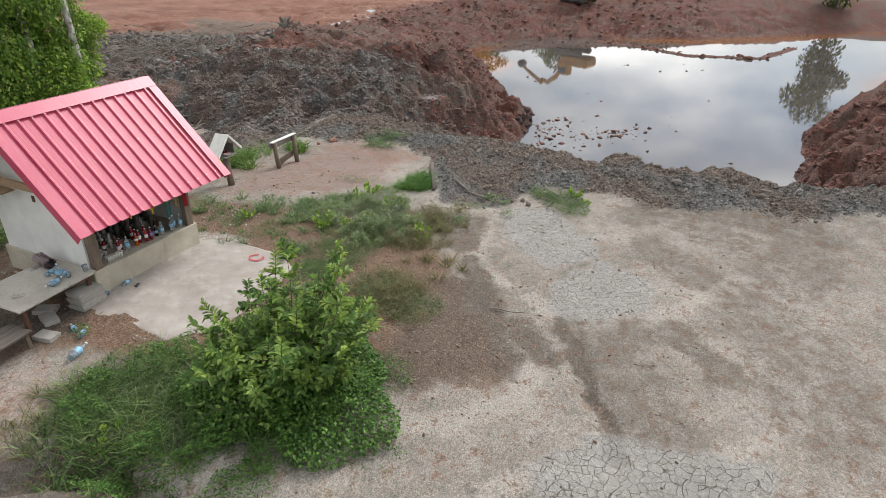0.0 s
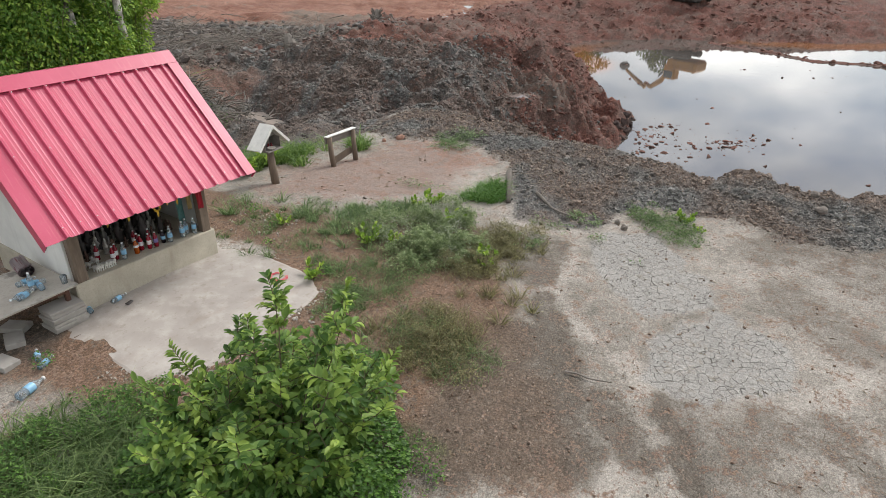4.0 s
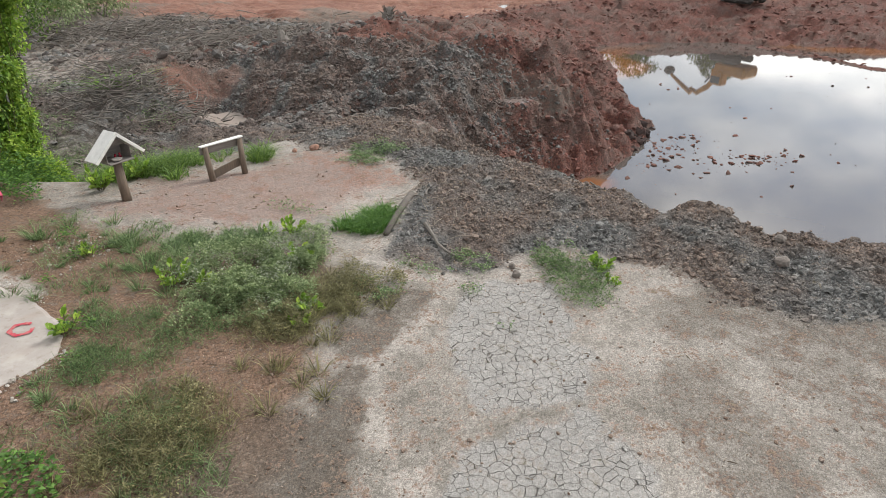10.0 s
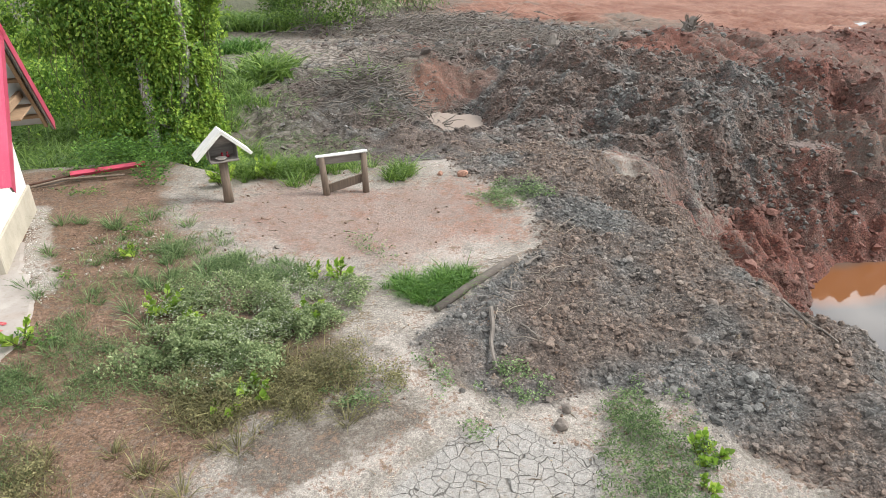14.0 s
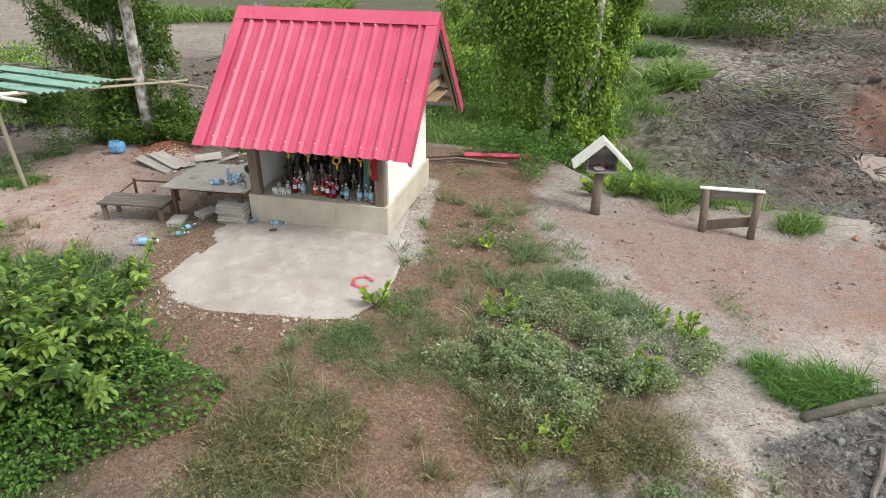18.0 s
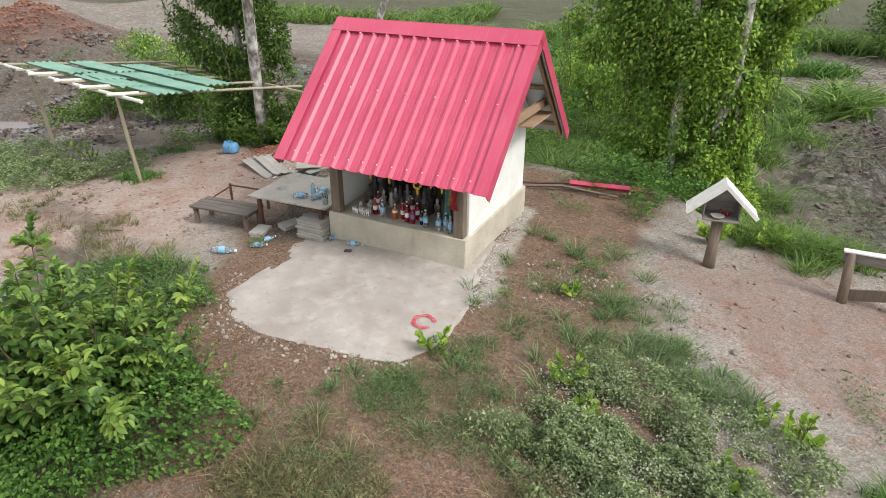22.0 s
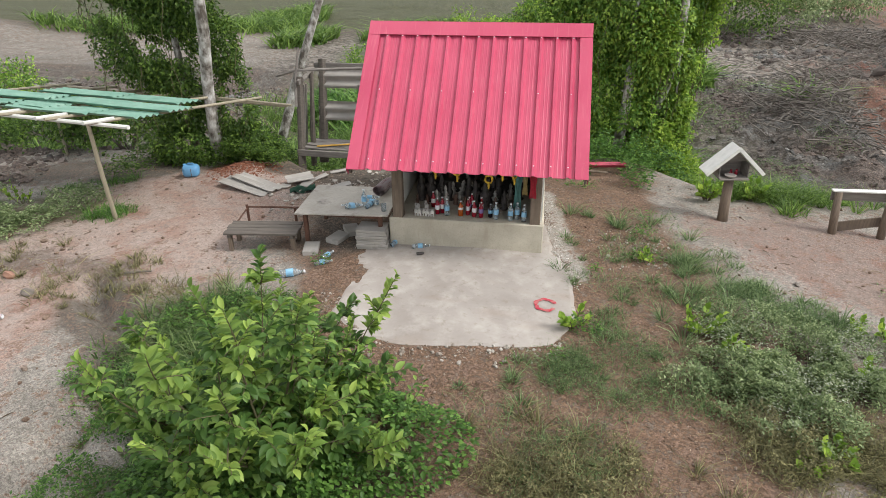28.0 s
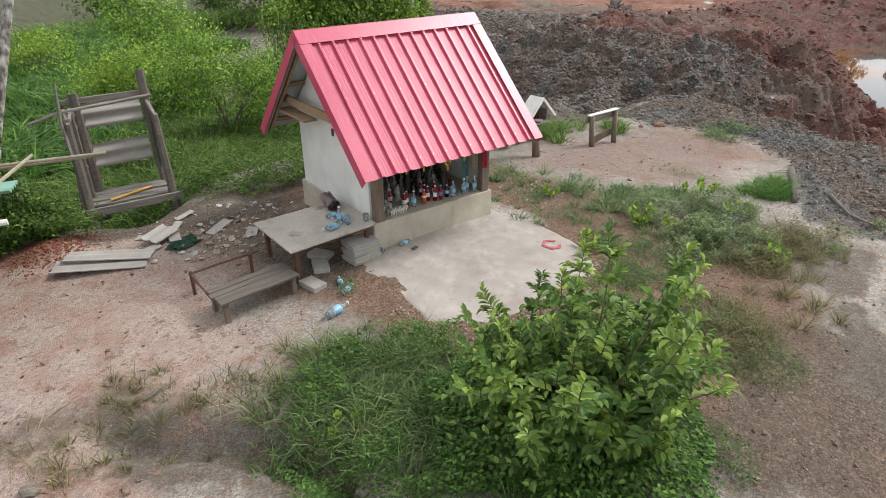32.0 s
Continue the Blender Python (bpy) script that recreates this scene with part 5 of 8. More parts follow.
def sash(name, m, w, h, mat, label):
    """A hanging strip of cloth with folds."""
    bm = bmesh.new()
    rows = []
    for k in range(9):
        z = -h * k / 8
        rows.append([bm.verts.new((w * (i / 4 - 0.5) * (1 + 0.15 * math.sin(k)), 0.018 * math.sin(i * 2.1 + k * 0.5), z)) for i in range(5)])
    for a, b in zip(rows, rows[1:]):
        for i in range(4):
            bm.faces.new((a[i], a[i + 1], b[i + 1], b[i]))
    bmesh.ops.solidify(bm, geom=bm.faces[:], thickness=0.006)
    ob = part(name, bm, mat, None, smooth=True)
    ob.matrix_basis = m
    tagged(ob, label, "cloth")


sash("sash", pose(0.65, 0.2, 1.12), 0.09, 0.62, M_TEAL, "teal cloth sash hanging beside the post")
sash("sash", pose(0.74, 0.1, 1.1), 0.06, 0.36, M_CREAM, "yellow cloth sash hanging beside the post")
sash("sash", pose(0.84, -0.005, 1.1), 0.08, 0.36, M_REDC, "red cloth sash tied to the shrine post")


# ---- table, mat, bottles ----
def make_table():
    t = thing("table", pose(-1.62, 0.36, -0.09), "low table of stained board on rusty legs against the shrine", "table")
    bm = bmesh.new()
    rim = [(-0.61, -0.53), (0.62, -0.44), (0.6, 0.55), (-0.64, 0.52)]
    v = [[bm.verts.new((x, y, z)) for x, y in rim] for z in (0.5, 0.522)]
    bm.faces.new(v[0][::-1])
    bm.faces.new(v[1])
    for i in range(4):
        bm.faces.new((v[0][i], v[0][(i + 1) % 4], v[1][(i + 1) % 4], v[1][i]))
    bmesh.ops.bevel(bm, geom=bm.edges[:], offset=0.003, segments=1, affect="EDGES")
    part("tabletop", bm, M_TABLE, t, "grey board with black stains")
    for x, y in ((-0.5, -0.42), (0.5, -0.36), (-0.52, 0.42), (0.5, 0.42)):
        part("leg", box(0.055, 0.055, 0.5, pose(x, y, 0.25), 0.006, jitter=0.003), M_RUST, t)
    for y in (-0.39, 0.42):
        part("rail", box(1.0, 0.035, 0.05, pose(0, y, 0.472), 0.004), M_RUST, t)


make_table()
mat_roll = thing("rolled_mat", pose(-1.24, 0.74, 0.434, 0, 0, -10), "rolled striped woven mat on the table", "mat")
bm = bmesh.new()
rows = []
for k in range(49):
    a, rad = k / 48 * 6.28 * 3.2, 0.014 + 0.068 * k / 48
    x, z = 1.25 * rad * math.cos(a), 0.084 + rad * math.sin(a)
    rows.append([bm.verts.new((x + 0.004 * math.sin(j * 2), -0.19 + 0.38 * j / 4, z)) for j in range(5)])
for a, b in zip(rows, rows[1:]):
    for j in range(4):
        bm.faces.new((a[j], a[j + 1], b[j + 1], b[j]))
bmesh.ops.solidify(bm, geom=bm.faces[:], thickness=0.007)
part("roll", bm, M_MAT, mat_roll, smooth=True)
tipped = bottle("water_bottle", pose(-1.6, 0.05, 0.47, 0, 90, 25), "empty crumpled water bottle lying on the table", M_CLEAR, M_LABEL_B, M_CAP, 0.23, 0.033, "bottles on the table")
for x, y, rz, up in ((-1.44, 0.14, 190, 0), (-1.32, 0.08, 80, 0), (-1.46, 0.4, 10, 0), (-1.2, 0.25, 160, 0)):
    copy_thing(tipped, pose(x, y, 0.467, 0, 90, rz))
copy_thing(clear, pose(-1.38, 0.2, 0.434))
cup = tagged(part("cup", lathe([(0.03, 0), (0.033, 0.002), (0.04, 0.1), (0.037, 0.1), (0.03, 0.006)], 12), M_CLEAR, None, smooth=True), "clear plastic cup at the table's corner", "cup")
cup.matrix_basis = pose(-1.08, 0.06, 0.434)

# ---- stack of boards, bench, pipe frame ----
stack = thing("board_stack", pose(-1.22, -0.02, gz(-1.22, -0.02), 0, 0, 3), "stack of grey fibre-cement boards beside the plinth", "boards")
for i in range(7):
    part("board", box(0.4 + 0.02 * math.sin(i * 2), 0.3, 0.036, pose(0.012 * math.sin(i * 3.1), 0.01 * math.cos(i * 2.3), 0.02 + 0.039 * i, 0, 0, 3 * math.sin(i * 1.9)), 0.004, jitter=0.004), M_FIBRE, stack)
for x, y, rz in ((-2.02, -0.22, 12), (-1.62, 0.35, 30), (-1.75, 0.1, -20)):
    slab = tagged(part("concrete_block", box(0.2, 0.3, 0.07, Matrix(), 0.006, jitter=0.006), M_FIBRE), "broken grey concrete block on the earth under the table", "block", "concrete blocks")
    slab.matrix_basis = pose(x, y, gz(x, y) + 0.025, 0, 3, rz)

bench = thing("bench", pose(-2.7, -0.12, gz(-2.7, -0.12), 0, 0, 6), "low weathered slatted wooden bench on bare earth", "bench")
for i in range(4):
    part("slat", box(0.98 + 0.02 * math.sin(i * 4), 0.096, 0.03, pose(0.01 * math.sin(i * 3), -0.155 + 0.104 * i, 0.245 + 0.003 * math.sin(i * 5), 0, 0, 0.6 * math.sin(i)), 0.004, jitter=0.004, cuts=4), M_OLDD, bench)
for x in (-0.42, 0.42):
    part("bearer", box(0.05, 0.38, 0.05, pose(x, 0, 0.205), 0.004), M_OLDD, bench)
    for y in (-0.15, 0.15):
        part("leg", box(0.055, 0.055, 0.21, pose(x, y, 0.09), 0.005), M_BROWN, bench)

pipes = thing("pipe_frame", pose(-2.85, 0.5, gz(-2.85, 0.5)), "low rusty pipe frame behind the bench", "frame")
for x in (-0.36, 0.36):
    part("upright", tube([(x, 0, -0.03), (x, 0.0, 0.3)], 0.02, 8), M_RUST, pipes)
part("rail", tube([(-0.36, 0, 0.27), (0.0, 0.03, 0.275), (0.5, 0.07, 0.27)], 0.014, 8), M_RUST, pipes)
part("rail", tube([(-0.36, 0, 0.25), (-0.33, -0.5, 0.2)], 0.012, 8), M_RUST, pipes)


# ---- plank hut ----
def make_hut():
    z0 = -0.46
    t = thing("plank_hut", pose(-3.08, 3.9, z0, 0, 0, -5), "leaning grey plank hut with fibre-cement panels and a raised floor", "hut")
    lean = lambda z, y: y + 0.16 * z  # noqa: E731
    for x, y, h, r in ((-0.62, 0, 1.78, 0.075), (0.6, 0, 1.7, 0.065), (-0.42, 0.62, 2.0, 0.085), (0.6, 0.62, 2.25, 0.075), (-0.53, 0.34, 1.85, 0.05)):
        bm = tube([(x, lean(k * h / 5, y), k * h / 5 - 0.05) for k in range(6)], [r * (1.1 - 0.05 * k) for k in range(6)], 7, None, 0.35)
        part("post", bm, M_OLDD, t, "split grey timber post")
    for z in (0.98, 1.6):
        w = 0.37
        prof = [(w * (k / 16 - 0.5), 0.028 * math.sin(k * math.pi / 4)) for k in range(17)]
        y = lean(z, 0.6)
        part("wall_panel", sweep(prof, [((-0.5, y, z), (0, 0.16, 1), (0, -1, 0.16)), ((0.5, y + 0.01, z + 0.02), (0, 0.16, 1), (0, -1, 0.16))], thick=0.012), M_FIBRE, t, "grey fibre-cement strip")
    for i, y in enumerate((0.08, 0.23, 0.38, 0.52)):
        part("floor_plank", box(1.18, 0.13, 0.03, pose(0, y + 0.06, 0.4 + 0.005 * i, 0, 1.5 * math.sin(i * 2), 2 * math.sin(i * 3)), 0.004, jitter=0.006, cuts=4), M_OLD, t)
    part("front_beam", box(1.42, 0.05, 0.12, pose(0.03, 0.0, 0.34, 0, -1), 0.006, jitter=0.006, cuts=4), M_OLD, t)
    part("back_beam", box(1.2, 0.05, 0.1, pose(0, 0.72, 0.36), 0.006), M_OLD, t)
    part("front_stick", tube([(-0.66, 0.1, 1.2), (-0.68, 0.24, 1.7), (-0.62, 0.36, 2.25)], [0.03, 0.026, 0.016], 6, None, 0.3), M_OLD, t)
    part("side_rail", box(0.05, 0.75, 0.09, pose(0.6, 0.55, 1.66, 8), 0.006, jitter=0.006, cuts=3), M_OLD, t)
    part("side_rail", box(0.05, 0.7, 0.09, pose(-0.6, 0.5, 1.68, 6), 0.006, jitter=0.006, cuts=3), M_OLD, t)
    part("top_board", box(1.3, 0.04, 0.09, pose(0.04, 0.95, 1.84, 0, -1), 0.006, jitter=0.006, cuts=4), M_OLD, t)
    part("top_pole", tube([(-1.1, 0.3, 1.72), (-0.7, 0.28, 1.84), (-0.1, 0.3, 1.88), (0.62, 0.36, 1.92)], 0.026, 7, None, 0.3), M_OLD, t, "bent grey branch")
    part("side_pole", tube([(-0.6, 0.26, 1.6), (-0.52, 0.6, 1.8)], 0.03, 6, None, 0.3), M_OLD, t)
    part("yellow_plank", box(0.72, 0.06, 0.018, pose(0.02, 0.24, 0.45, 0, 0, 24), 0.004), M_YELP, t, "yellow painted stick")
    for i in range(3):
        part("brace", tube([(-0.62 - 0.05 * i, 0.1 + 0.2 * i, 0.2), (-0.6, 0.3 + 0.1 * i, 1.55)], 0.018, 6, None, 0.4), M_OLD, t)
    bm = bmesh.new()
    rows = [[bm.verts.new((0.62 + 0.02 * math.sin(k * 2 + i), 0.25 + 0.11 * i + 0.16 * z, z)) for i in range(6)] for k, z in enumerate((0.7, 1.0, 1.3, 1.65))]
    for a, b in zip(rows, rows[1:]):
        for i in range(5):
            bm.faces.new((a[i], a[i + 1], b[i + 1], b[i]))
    bmesh.ops.solidify(bm, geom=bm.faces[:], thickness=0.008)
    part("side_cloth", bm, plain("dark_green_sheet", (0.06, 0.17, 0.1), 0.6, 0.3, 6, 0.2), t, "dark green sheet on the side")


make_hut()


# ---- green canopy ----
def make_canopy():
    t = thing("canopy", pose(0, 0, 0), "ragged green corrugated canopy on bamboo posts", "canopy")

    def at(u, v, z=0.0):
        """u along the front from the right end, v towards the back."""
        return Vector((-4.75 - 5.25 * u + 0.75 * v, 0.45 + 0.9 * u + 2.9 * v, 1.31 - 0.34 * v + z))

    za, zb = gz(-5.48, 0.68), gz(-8.6, 1.2)
    part("post", tube([(-5.5, 0.7, za - 0.05), (-5.48, 0.62, 0.5), (-5.45, 0.56, 1.29)], [0.034, 0.032, 0.028], 8), M_BAMB, t, "leaning bamboo post")
    part("post", tube([(-8.55, 1.25, zb - 0.05), (-8.5, 1.18, 0.5), (-8.4, 1.07, 1.29)], [0.034, 0.032, 0.028], 8), M_BAMB, t, "leaning bamboo post")
    part("post", tube([(-9.0, 4.2, gz(-9.0, 4.2) - 0.05), (-9.0, 4.2, 0.98)], 0.03, 8), M_BAMB, t)
    part("front_pipe", tube([at(0, 0), at(0.5, 0), at(1.02, 0, 0.03)], 0.03, 8), M_PIPE, t, "white plastic pipe beam")
    part("back_beam", tube([at(-0.08, 1.0, -0.02), at(0.5, 1.0), at(0.95, 1.0, 0.02)], 0.025, 8), M_BAMB, t)
    part("back_beam", tube([at(-0.12, 0.94, 0.03), at(0.3, 1.02, 0.03)], 0.022, 8), M_BAMB, t)
    for u in (0.1, 0.24, 0.4, 0.56, 0.72, 0.9):
        part("rafter", tube([at(u, -0.06, 0.035), at(u - 0.02, 0.5, 0.04), at(u - 0.04, 1.1, 0.05)], 0.024, 7), M_BAMB if u > 0.1 else M_BAMB, t)
    for u in (0.1, 0.26, 0.42, 0.6):
        part("pipe_end", tube([at(u - 0.002, -0.08, 0.05), at(u - 0.006, 0.08, 0.055)], 0.03, 8), M_PIPE, t)
    for i, (u, v, tilt) in enumerate(((0.05, 0.12, 0), (0.2, 0.08, 1), (0.37, 0.12, -1.5), (0.52, 0.08, 1.5), (0.02, 0.28, 0.6), (0.24, 0.27, -0.8), (0.47, 0.28, 1.2), (0.08, 0.45, -0.5), (0.32, 0.46, 0.8))):
        o = at(u, v, 0.06 + 0.012 * i)
        prof = [(0.062 * k, 0.02 * math.cos(k * math.pi / 1.0)) for k in range(10)]
        along = (at(u, v + 1) - at(u, v)).normalized()
        across = (at(u + 1, v) - at(u, v)).normalized()
        a2 = (along * math.cos(radians(tilt * 3)) + across * math.sin(radians(tilt * 3)))
        c2 = (across * math.cos(radians(tilt * 3)) - along * math.sin(radians(tilt * 3)))
        up = Vector((0, 0, 1))
        part("corrugated_sheet", sweep([(h * 1.0, z) for h, z in prof], [(o, a2, up), (o + c2 * 0.75, a2, up), (o + c2 * 1.5 + Vector((0, 0, 0.02 * tilt)), a2, up)], thick=0.005), M_GREEN, t, "faded green corrugated sheet")


make_canopy()

# ---- things on the bare earth ----
can = thing("jerry_can", pose(-5.3, 2.68, gz(-5.3, 2.68), 0, 0, 15), "blue plastic container standing on red earth", "container")
bm = box(0.29, 0.22, 0.22, pose(0, 0, 0.11), 0, None)
bmesh.ops.bevel(bm, geom=bm.edges[:], offset=0.075, segments=4, affect="EDGES", profile=0.5)
part("body", bm, M_BLUE, can, smooth=True)
part("handle", tube([(-0.07, 0, 0.2), (-0.05, 0, 0.245), (0.05, 0, 0.245), (0.07, 0, 0.2)], 0.012, 7), M_BLUE, can)
part("seam", box(0.016, 0.226, 0.15, pose(0.02, 0, 0.1), 0.006), M_OLDD, can, "dark strap round the middle")
part("spout", lathe([(0.03, 0), (0.03, 0.035), (0.026, 0.04)], 10, None, pose(-0.1, 0, 0.195)), M_BLUE, can)
for i, (x, y, rz, L, tilt) in enumerate(((-3.95, 1.98, -27, 1.15, 3), (-3.82, 2.12, -31, 1.1, -4), (-3.1, 2.3, 35, 0.45, 4))):
    prof = [(0.05 * k, 0.016 * math.cos(k * math.pi / 1.5)) for k in range(7)]
    s = thing("cement_sheet", pose(x, y, gz(x, y) + 0.05 + 0.02 * i, tilt, 2, rz), "broken grey corrugated cement sheet lying on the ground", "sheet", "cement sheets")
    part("sheet", sweep(prof, [((-L / 2, -0.15, 0), (0, 1, 0), (0, 0, 1)), ((L / 2, -0.15, 0.02), (0, 1, 0.04), (0, 0, 1))], thick=0.012), M_FIBRE, s)
for x, y, rz, sx, sy in ((-2.85, 2.55, 50, 0.34, 0.1), (-3.25, 2.5, -40, 0.3, 0.12), (-2.35, 2.1, 30, 0.4, 0.14), (-2.95, 2.2, 80, 0.22, 0.16), (-2.6, 2.9, 20, 0.3, 0.09), (-3.3, 2.05, 10, 0.25, 0.12), (-2.05, 1.6, 60, 0.24, 0.15)):
    ob = tagged(part("board_scrap", box(sx, sy, 0.018, Matrix(), 0.003, jitter=0.012, cuts=2), M_FIBRE), "broken scrap of grey board on the ground", "scrap", "board scraps")
    ob.matrix_basis = pose(x, y, gz(x, y) + 0.03, 6, -8, rz)
bm = bmesh.new()
rows = [[bm.verts.new((0.07 * i - 0.2, 0.06 * k - 0.15, 0.035 + 0.03 * math.sin(i * 1.7 + k) + 0.02 * math.sin(k * 2.2))) for i in range(7)] for k in range(6)]
for a, b in zip(rows, rows[1:]):
    for i in range(6):
        bm.faces.new((a[i], a[i + 1], b[i + 1], b[i]))
bmesh.ops.solidify(bm, geom=bm.faces[:], thickness=0.008)
ob = tagged(part("net_cloth", bm, M_DGREEN, None, smooth=True), "crumpled dark green net cloth on the rubble", "cloth")
ob.matrix_basis = pose(-2.92, 1.9, gz(-2.92, 1.9), 0, 0, 25)

bottle("water_bottle", pose(-2.2, -0.95, gz(-2.2, -0.95) + 0.05, 0, 90, 20), "large empty water bottle lying on the sand", M_CLEAR, M_LABEL_B, M_LABEL_W, 0.33, 0.05, "bottles on the ground")
for x, y, rz, up in ((-1.78, -0.5, 70, 0), (-1.84, -0.64, 30, 0)):
    copy_thing(tipped, pose(x, y, gz(x, y) + 0.036, 0, 90, rz))
copy_thing(tipped, pose(-0.68, -0.09, 0.018, 0, 90, 15))
copy_thing(tipped, pose(-0.95, 0.0 - 0.1, 0.02, 0, 90, 80))
ob = tagged(part("leaf_litter", box(0.1, 0.06, 0.025, Matrix(), 0.01, jitter=0.02), M_FIG), "dark scrap of rubbish on the concrete pad", "rubbish")
ob.matrix_basis = pose(-0.55, -0.25, -0.0, 0, 0, 20)
litter = thing("drink_can", pose(-5.23, -2.07, gz(-5.23, -2.07) + 0.035, 0, 90, 10), "crushed drink can lying on the dry earth", "can")
part("body", lathe([(0.026, 0), (0.033, 0.01), (0.033, 0.105), (0.026, 0.118)], 10), plain("crushed_pale_can", (0.4, 0.34, 0.34), 0.35, 0.5, 40, 0.1, 0.5), litter, smooth=True)
part("lid", lathe([(0.025, 0.1185), (0.024, 0.12)], 10), M_CAP, litter)
for i, (x, y, s, c) in enumerate(((-5.2, -1.54, 0.07, 0), (-5.78, -1.15, 0.08, 1), (-3.02, -3.1, 0.06, 0), (6.15, -4.12, 0.075, 0), (5.98, -4.3, 0.07, 0), (7.64, 1.88, 0.1, 1), (7.3, 2.1, 0.07, 1), (4.1, -0.1, 0.04, 0), (7.9, -3.8, 0.07, 0), (8.42, -7.0, 0.1, 0), (9.03, -6.8, 0.08, 0))):
    v, f = stones([(0, 0, 0)], [s], 0.75, 40 + i, 2, 0.17)
    ob = tagged(part("stone", mesh_np("stone", v, f, plain("stone_face", (0.36, 0.2, 0.14), 0.9, 0.3) if c else plain("stone_face", (0.2, 0.17, 0.145), 0.95, 0.45, 14, 0.6), False), None), "reddish lump of broken brick on the earth" if c else "grey brown loose stone on the earth", "stone", "loose stones")
    ob.matrix_basis = pose(x, y, gz(x, y) + s * 0.35)


# ---- bird-house shrine on its post ----
def make_birdhouse():
    z0 = gz(3.64, 1.75)
    t = thing("spirit_house", pose(3.64, 1.78, z0, 0, 0, 8), "small wooden spirit house with a white-edged roof on a thick post", "spirit house")
    part("post", tube([(0.0, -0.03, -0.08), (0.0, 0.0, 0.3), (0.01, 0.03, 0.66)], [0.078, 0.07, 0.066], 10, None, 0.12), M_BROWN, t, "thick round wooden post", True)
    part("floor", box(0.42, 0.34, 0.022, pose(0.02, 0.05, 0.67), 0.004), M_OLD, t)
    for x in (-0.185, 0.225):
        part("side_board", box(0.016, 0.26, 0.2, pose(x, 0.08, 0.78), 0.003), M_OLD, t)
    bm = bmesh.new()
    prof = [(-0.185, 0.68), (0.225, 0.68), (0.225, 0.88), (0.02, 1.08), (-0.185, 0.88)]
    a = [bm.verts.new((x, 0.205, z)) for x, z in prof]
    b = [bm.verts.new((x, 0.221, z)) for x, z in prof]
    bm.faces.new(a)
    bm.faces.new(b[::-1])
    for i in range(5):
        bm.faces.new((a[i], a[(i + 1) % 5], b[(i + 1) % 5], b[i]))
    part("back_board", bm, M_OLD, t)
    bm = bmesh.new()
    a = [bm.verts.new((x, 0.03, z)) for x, z in ((-0.17, 0.9), (0.21, 0.9), (0.02, 1.07))]
    b = [bm.verts.new((x, 0.044, z)) for x, z in ((-0.17, 0.9), (0.21, 0.9), (0.02, 1.07))]
    bm.faces.new(a)
    bm.faces.new(b[::-1])
    for i in range(3):
        bm.faces.new((a[i], a[(i + 1) % 3], b[(i + 1) % 3], b[i]))
    part("gable_board", bm, M_OLD, t)
    for side in (-1, 1):
        ang = 43 * side
        c = Vector((0.02 + side * 0.2, 0.06, 0.935))
        part("roof_board", box(0.57, 0.3, 0.026, Matrix.Translation(c) @ pose(0, 0, 0, 0, ang), 0.003), M_PAINTW, t, "chalky white roof board")
        part("roof_edge", box(0.575, 0.02, 0.05, Matrix.Translation(c + Vector((0, -0.158, -0.006))) @ pose(0, 0, 0, 0, ang), 0.003), M_PAINTW, t, "white painted roof edge")
    dish = part("dish", lathe([(0.03, 0), (0.06, 0.012), (0.085, 0.035), (0.078, 0.035), (0.05, 0.016)], 14, None, pose(-0.02, -0.04, 0.683)), M_CLAY, t, "pale offering dish", True)
    for x in (0.02, 0.1):
        part("offering", lathe([(0.022, 0), (0.026, 0.03), (0.012, 0.05), (0.018, 0.07), (0.006, 0.085)], 8, None, pose(x, 0.06, 0.684)), M_RED, t, "small red offering figure", True)


make_birdhouse()


def make_rail():
    t = thing("post_rail", pose(5.47, 1.7, 0, 0, 0, -2), "two short round posts carrying weathered grey boards", "fence")
    for x, ln in ((-0.33, 0.02), (0.34, 0.0)):
        z = gz(5.47 + x, 1.7)
        part("post", tube([(x + ln, -0.03, z - 0.05), (x, 0, z + 0.3), (x - ln, 0.01, 0.385)], [0.058, 0.054, 0.05], 9, None, 0.12), M_BROWN, t, "round wooden post", True)
    part("top_board", box(0.84, 0.1, 0.022, pose(-0.02, 0.02, 0.408, 0, -1.5), 0.004, jitter=0.004, cuts=4), M_PAINTW, t, "pale flat top board")
    part("upper_board", box(0.8, 0.022, 0.14, pose(-0.02, 0.072, 0.31, 0, -1), 0.004, jitter=0.004, cuts=4), M_OLD, t)
    part("lower_board", box(0.62, 0.022, 0.15, pose(0.02, 0.07, -0.12, 0, -12), 0.004, jitter=0.004, cuts=4), M_BROWN, t, "brown slanting lower board")


make_rail()
pole = thing("red_pole", pose(0, 0, 0), "red painted metal length lying at the foot of the tree", "pole")
part("pole", tube([(1.3, 3.4, gz(1.3, 3.4) + 0.14), (1.8, 3.52, gz(1.8, 3.52) + 0.15), (2.42, 3.66, gz(2.42, 3.66) + 0.16)], 0.05, 4), M_TRIM, pole)
part("stick", tube([(0.55, 3.05, gz(0.55, 3.05) + 0.04), (1.2, 3.3, gz(1.2, 3.3) + 0.1), (2.1, 3.4, gz(2.1, 3.4) + 0.06)], 0.02, 6, None, 0.2), M_BROWN, pole, "thin brown stick")
part("stick", tube([(0.5, 3.2, gz(0.5, 3.2) + 0.05), (1.5, 3.55, gz(1.5, 3.55) + 0.12), (2.3, 3.9, gz(2.3, 3.9) + 0.12)], 0.018, 6, None, 0.2), M_RUST, pole)
